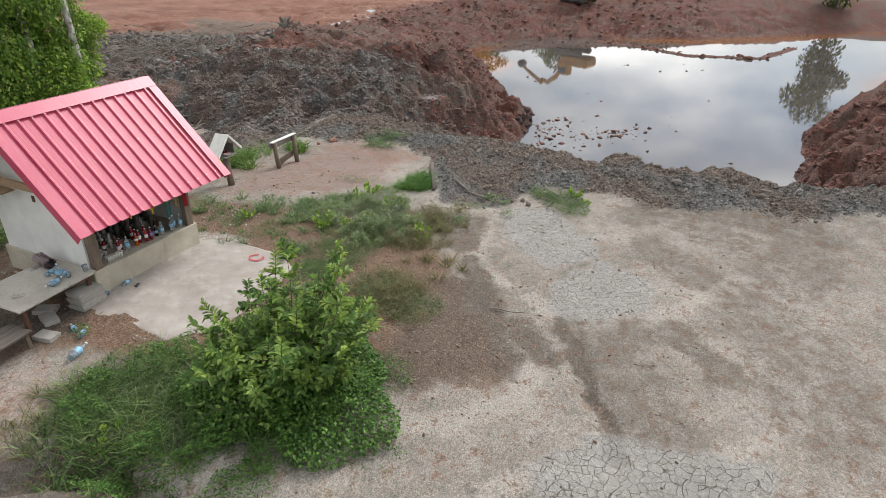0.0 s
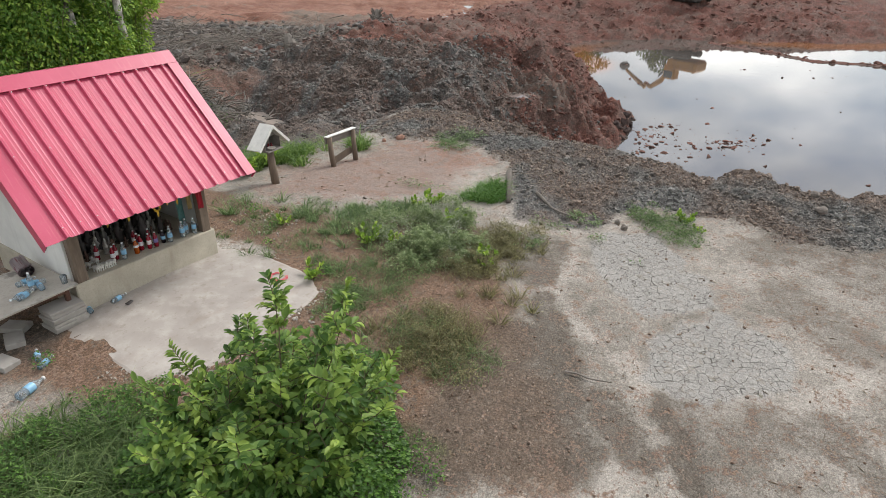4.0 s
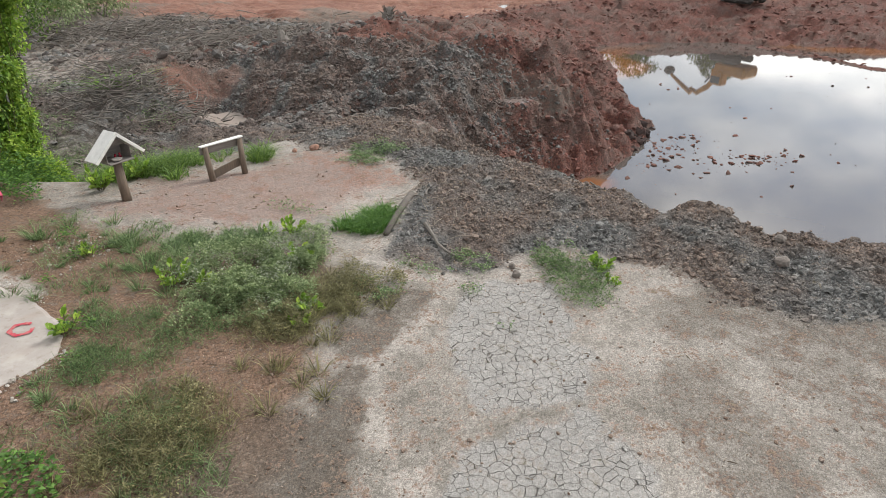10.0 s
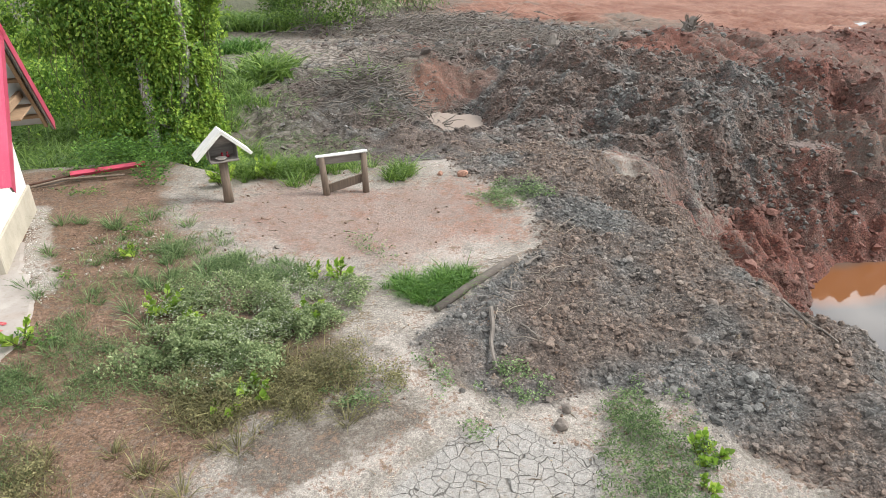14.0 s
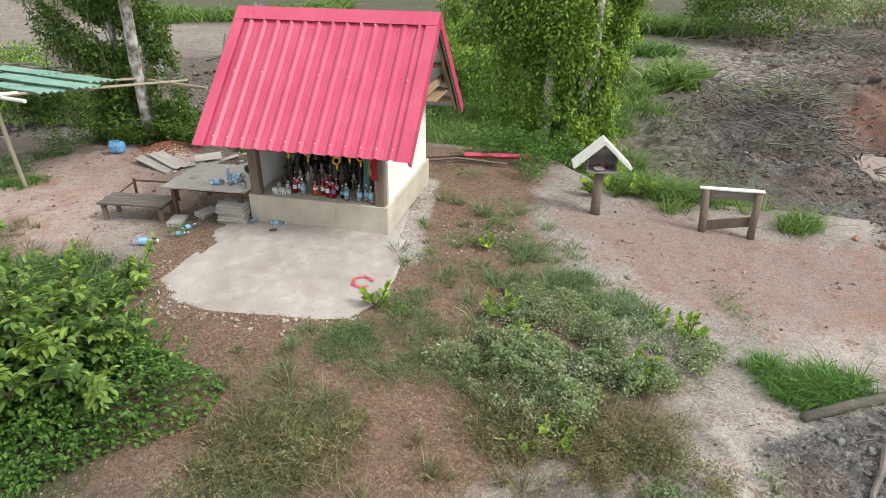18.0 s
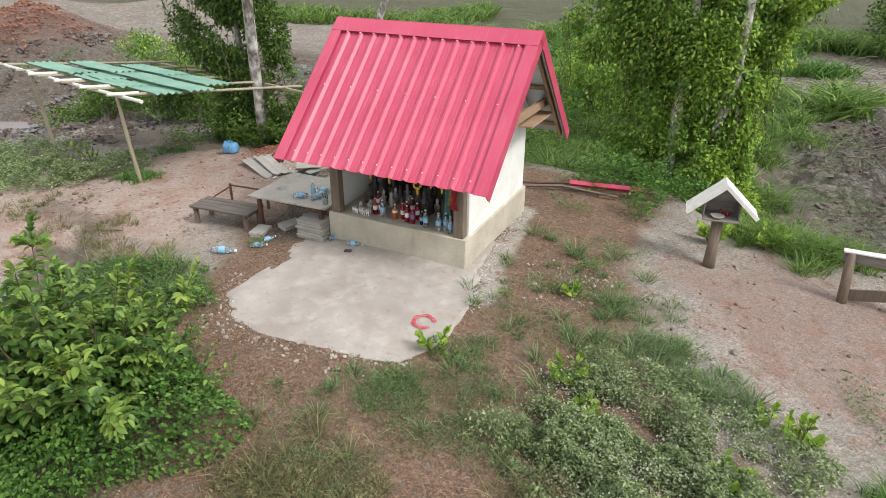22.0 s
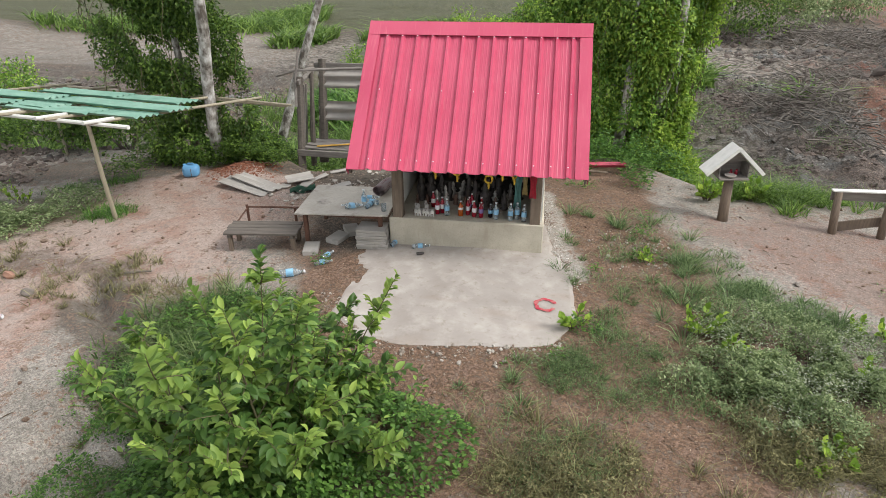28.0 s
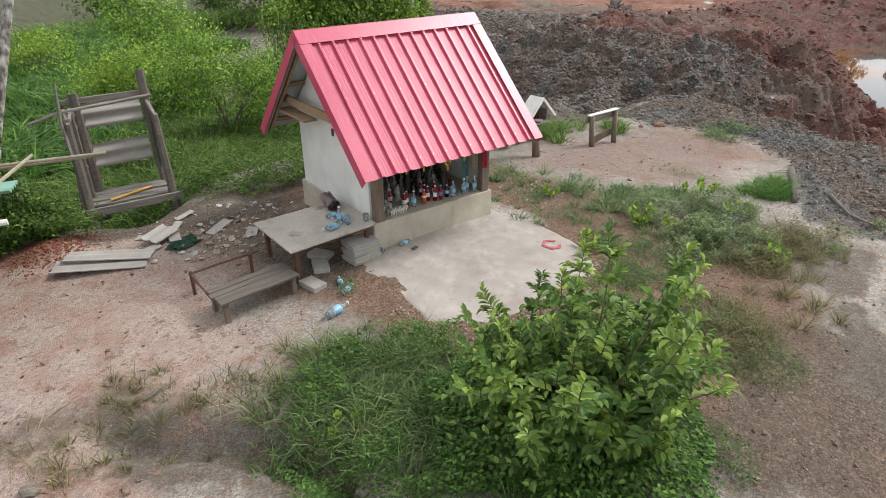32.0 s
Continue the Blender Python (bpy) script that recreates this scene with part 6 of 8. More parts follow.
part("pale_pipe", tube([(0.8, 3.25, gz(0.8, 3.25) + 0.02), (1.5, 3.4, gz(1.5, 3.4) + 0.1)], 0.013, 8), M_OLD, pole, "pale pipe end")
log = tagged(part("log", tube([(5.56, -2.26, gz(5.56, -2.26) + 0.03), (6.02, -2.0, gz(5.56, -2.26) * 0.66 + gz(6.95, -1.5) * 0.34 + 0.05), (6.48, -1.75, gz(5.56, -2.26) * 0.33 + gz(6.95, -1.5) * 0.67 + 0.05), (6.95, -1.5, gz(6.95, -1.5) + 0.03)], [0.045, 0.055, 0.06, 0.065], 9, None, 0.3), M_OLDD, None, smooth=True), "grey weathered log lying beside bright grass", "log")
for x, y, dx, dy, r in ((6.1, -2.55, -0.35, -0.85, 0.03), (6.35, -2.8, 0.1, -0.3, 0.015), (9.3, -3.6, 0.25, -0.6, 0.018), (6.9, -1.85, 0.3, 0.2, 0.02), (-4.2, -1.05, 0.3, 0.08, 0.018), (1.7, -5.2, 0.15, -0.5, 0.012), (6.75, -1.95, 0.1, 0.35, 0.014)):
    pts = [(x + dx * k / 4 + 0.02 * math.sin(k * 2), y + dy * k / 4, gz(x + dx * k / 4, y + dy * k / 4) + 0.02 + r) for k in range(5)]
    tagged(part("stick", tube(pts, [r * (1 - 0.12 * k) for k in range(5)], 6, None, 0.3), M_TWIG), "dry bare stick lying on the ground", "stick", "sticks")

r_ = random.Random(88)
bm = bmesh.new()
for i in range(46):
    x, y = r_.choice(((6.85, -1.95), (6.4, -2.6), (6.7, -2.3), (7.2, -1.5), (8.0, -0.9))) if i > 6 else (7.3, -1.4)
    x, y, a, ln = x + r_.gauss(0, 0.22), y + r_.gauss(0, 0.22), r_.uniform(0, 6.28), r_.uniform(0.12, 0.5)
    pts = []
    for k in range(4):
        px, py = x + math.cos(a) * ln * k / 3 + r_.gauss(0, 0.015), y + math.sin(a) * ln * k / 3 + r_.gauss(0, 0.015)
        pts.append((px, py, gz(px, py) + 0.015 + 0.03 * math.sin(k * 1.1) * r_.random()))
    tube(pts, [0.004, 0.005, 0.004, 0.002], 5, bm, 0.2, False)
tagged(part("dry_roots", bm, wood("bleached_root", (0.34, 0.29, 0.23))), "bleached dry roots and twigs beside the log", "roots", kind="stuff")


# ---- excavator beyond the pond ----
def make_excavator():
    my = plain("worn_yellow_paint", (0.42, 0.18, 0.01), 0.65, 0.3, 2)
    md = plain("dark_steel", (0.06, 0.055, 0.05), 0.6, 0.3, 3)
    mg = plain("cab_glass", (0.05, 0.07, 0.08), 0.1, 0.1, 3, 0)
    t = thing("excavator", pose(70.4, 12.2, gz(70.4, 12.2) - 0.05, 0, 0, 75), "yellow crawler excavator standing on the far bank", "excavator")
    for y in (-1.1, 1.1):
        tr = part("track", box(3.6, 0.55, 0.8, pose(0, y, 0.42), 0.25), md, t, "dark crawler track")
        for x in (-1.3, 0, 1.3):
            part("roller", lathe([(0.25, -0.3), (0.3, -0.28), (0.3, 0.28), (0.25, 0.3)], 12, None, pose(x, y, 0.42, 90)), md, tr)
    part("turntable", lathe([(0.9, 0.75), (0.9, 1.0)], 16), md, t)
    part("body", box(3.2, 2.4, 1.1, pose(-0.6, 0, 1.55), 0.12), my, t)
    part("counterweight", box(0.7, 2.5, 1.2, pose(-2.2, 0, 1.6), 0.25), my, t)
    cab = part("cab", box(1.4, 1.0, 1.6, pose(0.5, 0.75, 2.4), 0.1), my, t)
    part("window", box(1.1, 1.02, 0.8, pose(0.58, 0.76, 2.65), 0.05), mg, cab)
    part("boom", tube([(0.8, -0.2, 1.7), (2.2, -0.2, 3.8), (3.4, -0.2, 4.7), (4.3, -0.2, 4.4)], [0.3, 0.38, 0.3, 0.2], 4), my, t)
    part("arm", tube([(4.1, -0.2, 4.9), (5.6, -0.2, 4.1), (7.0, -0.2, 3.3)], [0.26, 0.24, 0.16], 4), my, t)
    part("bucket", box(0.9, 1.1, 0.8, pose(7.3, -0.2, 2.9, 0, 30), 0.2), md, t)
    part("ram", tube([(0.9, -0.2, 1.4), (2.6, -0.2, 3.4)], 0.09, 8), md, t)


make_excavator()


# ---- growth ----
L_BUSH = leafy("broad_green_leaf", (0.26, 0.385, 0.09), (0.1, 0.2, 0.044))
L_YOUNG = leafy("young_bush_leaf", (0.38, 0.5, 0.11), (0.19, 0.31, 0.062))
L_RANK = leafy("rank_dark_grass", (0.26, 0.345, 0.13), (0.12, 0.19, 0.065))
L_VINE = leafy("low_vine_leaf", (0.2, 0.36, 0.075), (0.08, 0.175, 0.036))
L_TREE = leafy("climber_leaf", (0.42, 0.58, 0.1), (0.15, 0.295, 0.048))
L_TREE2 = leafy("dark_tree_leaf", (0.2, 0.31, 0.055), (0.075, 0.145, 0.027))
L_WEED = leafy("grey_green_weed", (0.42, 0.49, 0.25), (0.2, 0.275, 0.115))
L_BROWN = leafy("brown_weed", (0.36, 0.33, 0.16), (0.19, 0.18, 0.085))
L_GRASS = leafy("bright_grass", (0.21, 0.36, 0.08), (0.09, 0.21, 0.04))
L_DULL = leafy("dull_grass", (0.3, 0.4, 0.18), (0.14, 0.22, 0.085))
L_LIME = leafy("yellow_lime_leaf", (0.42, 0.55, 0.09), (0.22, 0.37, 0.05))
L_FIELD = leafy("field_grass", (0.26, 0.38, 0.09), (0.12, 0.215, 0.045))
L_RUSSET = leafy("far_tree_leaf", (0.16, 0.2, 0.04), (0.08, 0.11, 0.03))


def norm(v):
    return v / (np.linalg.norm(v, axis=-1, keepdims=True) + 1e-9)


def leaf_arrays(pos, axis, face, length, wide=0.5, fold=0.16, fine=True):
    """Folded leaves: at pos, along axis, facing face."""
    axis = norm(axis)
    side = norm(np.cross(axis, face))
    up = np.cross(side, axis)
    L = np.asarray(length)[:, None]
    W = L * wide * 0.5
    b = pos
    t = pos + axis * L - up * L * 0.14
    l = pos + axis * L * 0.45 - side * W + up * L * fold
    r = pos + axis * L * 0.45 + side * W + up * L * fold
    n = len(pos)
    if fine:
        m = pos + axis * L * 0.55 - up * L * 0.02
        r1, r2 = pos + axis * L * 0.22 + side * W * 0.72 + up * L * fold * 0.6, pos + axis * L * 0.72 + side * W * 0.8 + up * L * fold * 0.55
        l1, l2 = pos + axis * L * 0.22 - side * W * 0.72 + up * L * fold * 0.6, pos + axis * L * 0.72 - side * W * 0.8 + up * L * fold * 0.55
        v = np.stack([b, r1, r, r2, t, l2, l, l1, m], 1)
        f = np.array([[i, (i + 1) % 8, 8] for i in range(8)])
    else:
        v = np.stack([b, r, t, l], 1)
        f = np.array([[0, 1, 2], [0, 2, 3]])
    k = v.shape[1]
    return v.reshape(-1, 3), (f[None] + (np.arange(n) * k)[:, None, None]).reshape(-1, 3)


def blade_arrays(root, lean, height, width):
    """Bent grass blades."""
    n = len(root)
    a = rng.uniform(0, 2 * np.pi, n)
    side = np.stack([np.cos(a), np.sin(a), 0 * a], -1) * np.asarray(width)[:, None]
    out = lean
    up = np.array([0, 0, 1.0])
    h = np.asarray(height)[:, None]
    mid = root + up * h * 0.5 + out * h * 0.35
    tip = root + up * h * 0.72 + out * h * 1.0
    v = np.stack([root - side, root + side, mid + side * 0.8, mid - side * 0.8, tip], 1)
    f = np.array([[0, 1, 2], [0, 2, 3], [3, 2, 4]])
    return v.reshape(-1, 3), (f[None] + (np.arange(n) * 5)[:, None, None]).reshape(-1, 3)


def merge(*arrays):
    vs, fs, o = [], [], 0
    for v, f in arrays:
        vs.append(v)
        fs.append(f + o)
        o += len(v)
    return np.concatenate(vs), np.concatenate(fs)


def scatter(cx, cy, rx, ry, n, turn=0.0, rough=0.55, seed=1):
    """Points in a ragged oval, thinning towards its rim."""
    r = np.random.default_rng(seed)
    q = np.sqrt(r.uniform(0, 1, n * 3)) * 1.25
    a = r.uniform(0, 2 * np.pi, n * 3)
    u, v = q * np.cos(a) * rx, q * np.sin(a) * ry
    c, s = math.cos(turn), math.sin(turn)
    x, y = cx + u * c - v * s, cy + u * s + v * c
    keep = q + rough * (fbm(x * 2.3 / max(rx, 0.4), y * 2.3 / max(rx, 0.4), 3, seed) - 0.5) * 2 + r.uniform(-0.2, 0.2, n * 3) < 0.95
    x, y = x[keep][:n], y[keep][:n]
    return x, y


def off_pad(x, y):
    """Keeps growth off the pad and the plinth."""
    return ~((inside(x, y, [(-1.4, 0.1), (-1.3, -1.65), (-0.45, -2.1), (1.15, -1.88), (1.4, -1.2), (1.05, 0.5), (1.0, 2.1), (-1.0, 2.1)]) < -0.02))


def grass(label, mat, spots, height, density=1.0, width=0.0035, name="grass", seed=3):
    parts_ = []
    for i, (cx, cy, rx, ry, n) in enumerate(spots):
        x, y = scatter(cx, cy, rx, ry, int(n * density), 0.4 * i, 0.6, seed + i)
        ok = off_pad(x, y)
        x, y = x[ok], y[ok]
        tuft = fbm(x * 5, y * 5, 3, seed, 0.6)
        ok = tuft + rng.normal(0, 0.06, len(x)) > 0.43
        x, y, tuft = x[ok], y[ok], tuft[ok]
        h = height * rng.uniform(0.35, 1.15, len(x)) * (0.45 + 1.1 * tuft)
        lean = np.stack([rng.normal(0, 0.9, len(x)), rng.normal(0, 0.9, len(x)), 0 * x], -1)
        parts_.append(blade_arrays(np.stack([x, y, ground(x, y) - 0.01], -1), lean, h, width * rng.uniform(0.7, 1.6, len(x)) * (height / 0.15) ** 0.4))
    v, f = merge(*parts_)
    return tagged(part(name, mesh_np(name, v, f, mat), None), label, "grass", kind="stuff")


def weeds(label, mat, spots, height, leaf, name="weeds", seed=5, wide=0.5, thin=1.0):
    """Low plants: small leaves on unseen stems at several heights."""
    parts_ = []
    for i, (cx, cy, rx, ry, n) in enumerate(spots):
        x, y = scatter(cx, cy, rx, ry, n, 0.5 * i, 0.6, seed + i)
        ok = off_pad(x, y)
        x, y = x[ok], y[ok]
        c = fbm(x * 3.4, y * 3.4, 3, seed + 9, 0.6)
        ok = c + rng.normal(0, 0.05, len(x)) > 0.4
        x, y, c = x[ok], y[ok], c[ok]
        hill = height * (0.2 + 3.0 * np.clip(c - 0.36, 0, 0.4))
        z = ground(x, y) + hill * np.sqrt(rng.uniform(0.02, 1, len(x)))
        a = rng.uniform(0, 2 * np.pi, len(x))
        axis = np.stack([np.cos(a), np.sin(a), rng.uniform(-0.2, 0.9, len(x)) * thin], -1)
        face = np.stack([rng.normal(0, 0.3, len(x)), rng.normal(0, 0.3, len(x)), np.ones(len(x))], -1)
        parts_.append(leaf_arrays(np.stack([x, y, z], -1), axis, face, leaf * rng.uniform(0.5, 1.4, len(x)), wide, 0.12, False))
    v, f = merge(*parts_)
    return tagged(part(name, mesh_np(name, v, f, mat), None), label, "weeds", kind="stuff")


def shoot_leaves(p0, d, length, count, size, out, curl=0.35):
    """Leaves set round a shoot; returns its line."""
    d = Vector(d).normalized()
    line = [Vector(p0)]
    for k in range(4):
        d = (d + Vector((0, 0, curl * 0.25)) + noise.noise_vector(line[-1] * 3) * 0.12).normalized()
        line.append(line[-1] + d * length / 4)
    side = d.orthogonal().normalized()
    for i in range(count):
        f = 0.18 + 0.82 * i / max(1, count - 1)
        k = min(3, int(f * 4))
        p = line[k].lerp(line[k + 1], f * 4 - k)
        q = Matrix.Rotation(i * 2.4, 3, d) @ side
        a = (q * (1.0 - 0.55 * f) + d * (0.45 + 0.7 * f) + Vector((0, 0, 0.12))).normalized()
        up = (d * 0.9 - q * 0.5 + Vector((0, 0, 0.9))).normalized()
        out.append((p, a, up, size * (0.6 + 0.55 * math.sin(math.pi * (0.25 + 0.65 * f))) * part_rng.uniform(0.75, 1.2)))
    return line


def leaves_mesh(name, out, mat, wide=0.55, fine=True):
    pos = np.array([o[0][:] for o in out])
    axis = np.array([o[1][:] for o in out])
    up = np.array([o[2][:] for o in out])
    v, f = leaf_arrays(pos, axis, up, np.array([o[3] for o in out]), wide, 0.14, fine)
    return mesh_np(name, v, f, mat)


def spray(p0, d, length, count, size, out, droop=0.2):
    """A leafy twig: broad leaves in two ranks that face the light, with a rosette at the tip; returns its line."""
    d = Vector(d).normalized()
    line = [Vector(p0)]
    for k in range(4):
        d = (d + Vector((0, 0, -droop * 0.25)) + noise.noise_vector(line[-1] * 3 + Vector((length, 0, 0))) * 0.16).normalized()
        line.append(line[-1] + d * length / 4)
    flat = d.cross(Vector((0, 0, 1)))
    flat = flat.normalized() if flat.length > 0.2 else Vector((1, 0, 0))
    roll = part_rng.uniform(-0.7, 0.7)
    for i in range(count):
        f = 0.12 + 0.88 * i / max(1, count - 1)
        k = min(3, int(f * 4))
        p = line[k].lerp(line[k + 1], f * 4 - k)
        way = 1 if i % 2 else -1
        tip = f > 0.85
        q = Matrix.Rotation((i * 2.1 if tip else roll) + part_rng.uniform(-0.45, 0.45), 3, d) @ (flat * way)
        a = (q * (1.0 - 0.25 * f) + d * (0.35 + 0.5 * f) + Vector((0, 0, part_rng.uniform(-0.35, 0.3)))).normalized()
        up = (Vector((0, 0, 1.0)) + d * 0.25 + noise.noise_vector(p * 9) * 0.7).normalized()
        out.append((p, a, up, size * (0.7 + 0.45 * math.sin(math.pi * (0.2 + 0.7 * f))) * part_rng.uniform(0.7, 1.2)))
    return line


def make_bush():
    """The broad-leaved bush that the camera passes over."""
    cx, cy = -1.2, -3.66
    z0 = gz(cx, cy)
    t = thing("bush", pose(cx, cy, z0), "broad-leaved green bush with bright young shoots beside the pad", "bush")
    out, young, bm = [], [], bmesh.new()
    r = part_rng
    for i in range(70):
        a = i * 2.39996 + r.uniform(-0.3, 0.3)
        lay = math.sqrt((i + 0.5) / 70)
        tilt = 0.06 + 1.1 * lay
        d = Vector((math.cos(a) * math.sin(tilt), math.sin(a) * math.sin(tilt), math.cos(tilt)))
        reach = 1.4 - 0.34 * lay + 0.17 * math.cos(a + 1.2)
        tall = i % 5 == 0 and lay < 0.85
        length = reach * (r.uniform(1.08, 1.32) if tall else r.uniform(0.5, 1.0))
        p = Vector((math.cos(a) * 0.2 * lay, math.sin(a) * 0.2 * lay, 0.02))
        line = [p]
        for k in range(8):
            d = (d + Vector((0, 0, 0.06)) + noise.noise_vector(p * 2 + Vector((i, 0, k))) * 0.2).normalized()
            p = p + d * length / 8
            line.append(p)
        tube(line, [0.016 - 0.0016 * k for k in range(9)], 5, bm, 0, False)
        for k in range(2, 9):
            for s in range(3 if tall and k > 5 else 2):
                q = r.uniform(0, 6.28)
                sd = (d * 0.7 + Vector((math.cos(q), math.sin(q), r.uniform(-0.25, 0.4)))).normalized()
                ln = spray(line[k], sd, r.uniform(0.12, 0.34) * (0.55 if tall and k > 5 else 1), 9, 0.094, young if k > 6 and i % 2 == 0 else out)
                tube(ln, [0.005, 0.0045, 0.004, 0.003, 0.002], 4, bm, 0, False)
        ln = spray(line[-1], d, r.uniform(0.2, 0.38), 17, 0.092, young if i % 3 else out, -0.3)
        tube(ln, [0.006, 0.005, 0.004, 0.003, 0.002], 4, bm, 0, False)
    for i in range(130):
        a, q = i * 2.39996, 0.3 + 0.8 * ((i * 0.618) % 1.0)
        base = Vector((q * math.cos(a), q * math.sin(a) - 0.1, 0.03 + gz_fast(cx + q * math.cos(a), cy + q * math.sin(a)) - z0))
        sd = Vector((math.cos(a) * 0.7 + r.gauss(0, 0.4), math.sin(a) * 0.7 + r.gauss(0, 0.4), 0.9))
        ln = spray(base, sd, r.uniform(0.25, 0.6), 11, 0.075, out, 0.3)
        tube(ln, [0.005, 0.0045, 0.004, 0.003, 0.002], 4, bm, 0, False)
    part("stem_tangle", bm, M_STEM, t)
    part("crown", leaves_mesh("crown", out, L_BUSH, 0.52), None, t, "broad oval mid-green leaves")
    part("young_growth", leaves_mesh("young_growth", young, L_YOUNG, 0.48), None, t, "paler yellow-green leaves at the tips")
    low = []
    for i in range(15000):
        a, q = r.uniform(0, 6.28), math.sqrt(r.uniform(0.02, 1))
        rad = (1.26 + 0.2 * noise.noise(Vector((2.2 * math.cos(a), 2.2 * math.sin(a), 0.5)))) * q * (1 + 0.18 * math.sin(3 * a + 1) + 0.1 * math.sin(7 * a))
        x, y = rad * math.cos(a), rad * math.sin(a) - 0.12
        z = (1 - q ** 3) * (0.5 + 0.4 * noise.noise(Vector((3 * x, 3 * y, 1.7)))) * r.uniform(0.35, 1.05) + 0.03 + 0.09 * r.random() + (gz_fast(cx + x, cy + y) - z0)
        low.append((Vector((x, y, z)), Vector((math.cos(a + r.uniform(-1, 1)), math.sin(a + r.uniform(-1, 1)), r.uniform(-0.4, 0.5))), Vector((r.gauss(0, 0.35), r.gauss(0, 0.35), 1)), r.uniform(0.025, 0.062)))
    part("vine_skirt", leaves_mesh("vine_skirt", low, L_VINE, 0.7, False), None, t, "mat of small vine leaves round the foot")


def gz_fast(x, y):
    return -0.055 * max(math.hypot(x, y - 1) - 0.8, 0)


make_bush()


def crown_leaves(clumps, n, leaf, seed, hang=0.3, fine=False, solid=0.55):
    """Leaves on and just under the skin of ragged clumps, rows of (x, y, z, rx, ry, rz)."""
    r = np.random.default_rng(seed)
    c = np.array(clumps)
    area = (c[:, 3] * c[:, 5]) ** 1.0
    pick = r.choice(len(c), n, p=area / area.sum())
    d = norm(r.normal(0, 1, (n, 3)))
    q = r.uniform(solid, 1.05, n)
    lump = 0.72 + 0.6 * fbm(d[:, 0] * 2.2 + pick * 3.1 + 10, d[:, 2] * 2.2 + d[:, 1] * 1.7 + 10, 3, seed)
    p = c[pick, :3] + d * c[pick, 3:] * (q * lump)[:, None]
    holes = fbm(p[:, 0] * 1.8 + p[:, 1] * 0.9 + 50, p[:, 2] * 1.8 + p[:, 1] * 0.8 + 50, 3, seed + 3)
    p = p[holes > 0.36]
    d = d[holes > 0.36]
    m = len(p)
    axis = d * 0.8 + r.normal(0, 0.6, (m, 3))
    axis[:, 2] -= hang
    face = d + np.array([0, 0, 0.8]) + r.normal(0, 0.4, (m, 3))
    return leaf_arrays(p, axis, face, leaf * r.uniform(0.55, 1.35, m), 0.55, 0.14, fine)


def tree(name, base, label, trunks, clumps, n, leaf, mat, seed, bark=None, limbs=10, hang=0.3, vines=0, group=""):
    t = thing(name, pose(*base), label, "tree", group)
    heads = []
    for pts, radii in trunks:
        part("trunk", tube(pts, radii, 10, None, 0.18), bark or M_BARK, t, "mottled pale grey bark", True)
        heads += [Vector(p) for p in pts[1:]]
    bm = bmesh.new()
    for i in range(limbs):
        c = clumps[i % len(clumps)]
        a = heads[(i * 7 + 1) % len(heads)]
        b = Vector(c[:3]) + Vector((math.sin(i * 2.1) * c[3] * 0.5, math.cos(i * 2.1) * c[4] * 0.5, math.sin(i) * c[5] * 0.4))
        tube([a, a.lerp(b, 0.4) + Vector((0, 0, 0.12)), a.lerp(b, 0.75) + Vector((0.03, 0, 0.12)), b], [0.035, 0.026, 0.017, 0.007], 6, bm, 0.2, False)
    if limbs:
        part("branchwork", bm, bark or M_BARK, t)
    else:
        bm.free()
    v, f = crown_leaves(clumps, n, leaf, seed, hang)
    part("crown", mesh_np("crown", v, f, mat), None, t)
    if vines:
        r = np.random.default_rng(seed + 5)
        bm = bmesh.new()
        rows = []
        for i in range(vines):
            c = clumps[r.integers(len(clumps))]
            a = r.uniform(0, 6.28)
            p = Vector((c[0] + math.cos(a) * c[3] * 0.95, c[1] + math.sin(a) * c[4] * 0.95, c[2] + r.uniform(-0.5, 0.5) * c[5]))
            ln = r.uniform(0.8, 2.2)
            line = [p + Vector((0.06 * math.sin(k * 1.3 + i), 0.06 * math.cos(k + i), -ln * k / 6)) for k in range(7)]
            tube(line, 0.006, 3, bm, 0, False)
            for k in range(18):
                q = line[min(6, k // 3)] + Vector((r.normal(0, 0.04), r.normal(0, 0.04), -ln * (k % 3) / 18))
                rows.append((q, Vector((r.normal(0, 1), r.normal(0, 1), -0.8)), Vector((math.cos(a), math.sin(a), 0.6)), leaf * r.uniform(0.6, 1.1)))
        part("vine_tangle", bm, M_STEM, t)
        part("vine_leaves", leaves_mesh("vine_leaves", rows, mat, 0.6, False), None, t)
    return t


# tall climber-covered trees behind the shrine
zt = gz(3.0, 6.0)
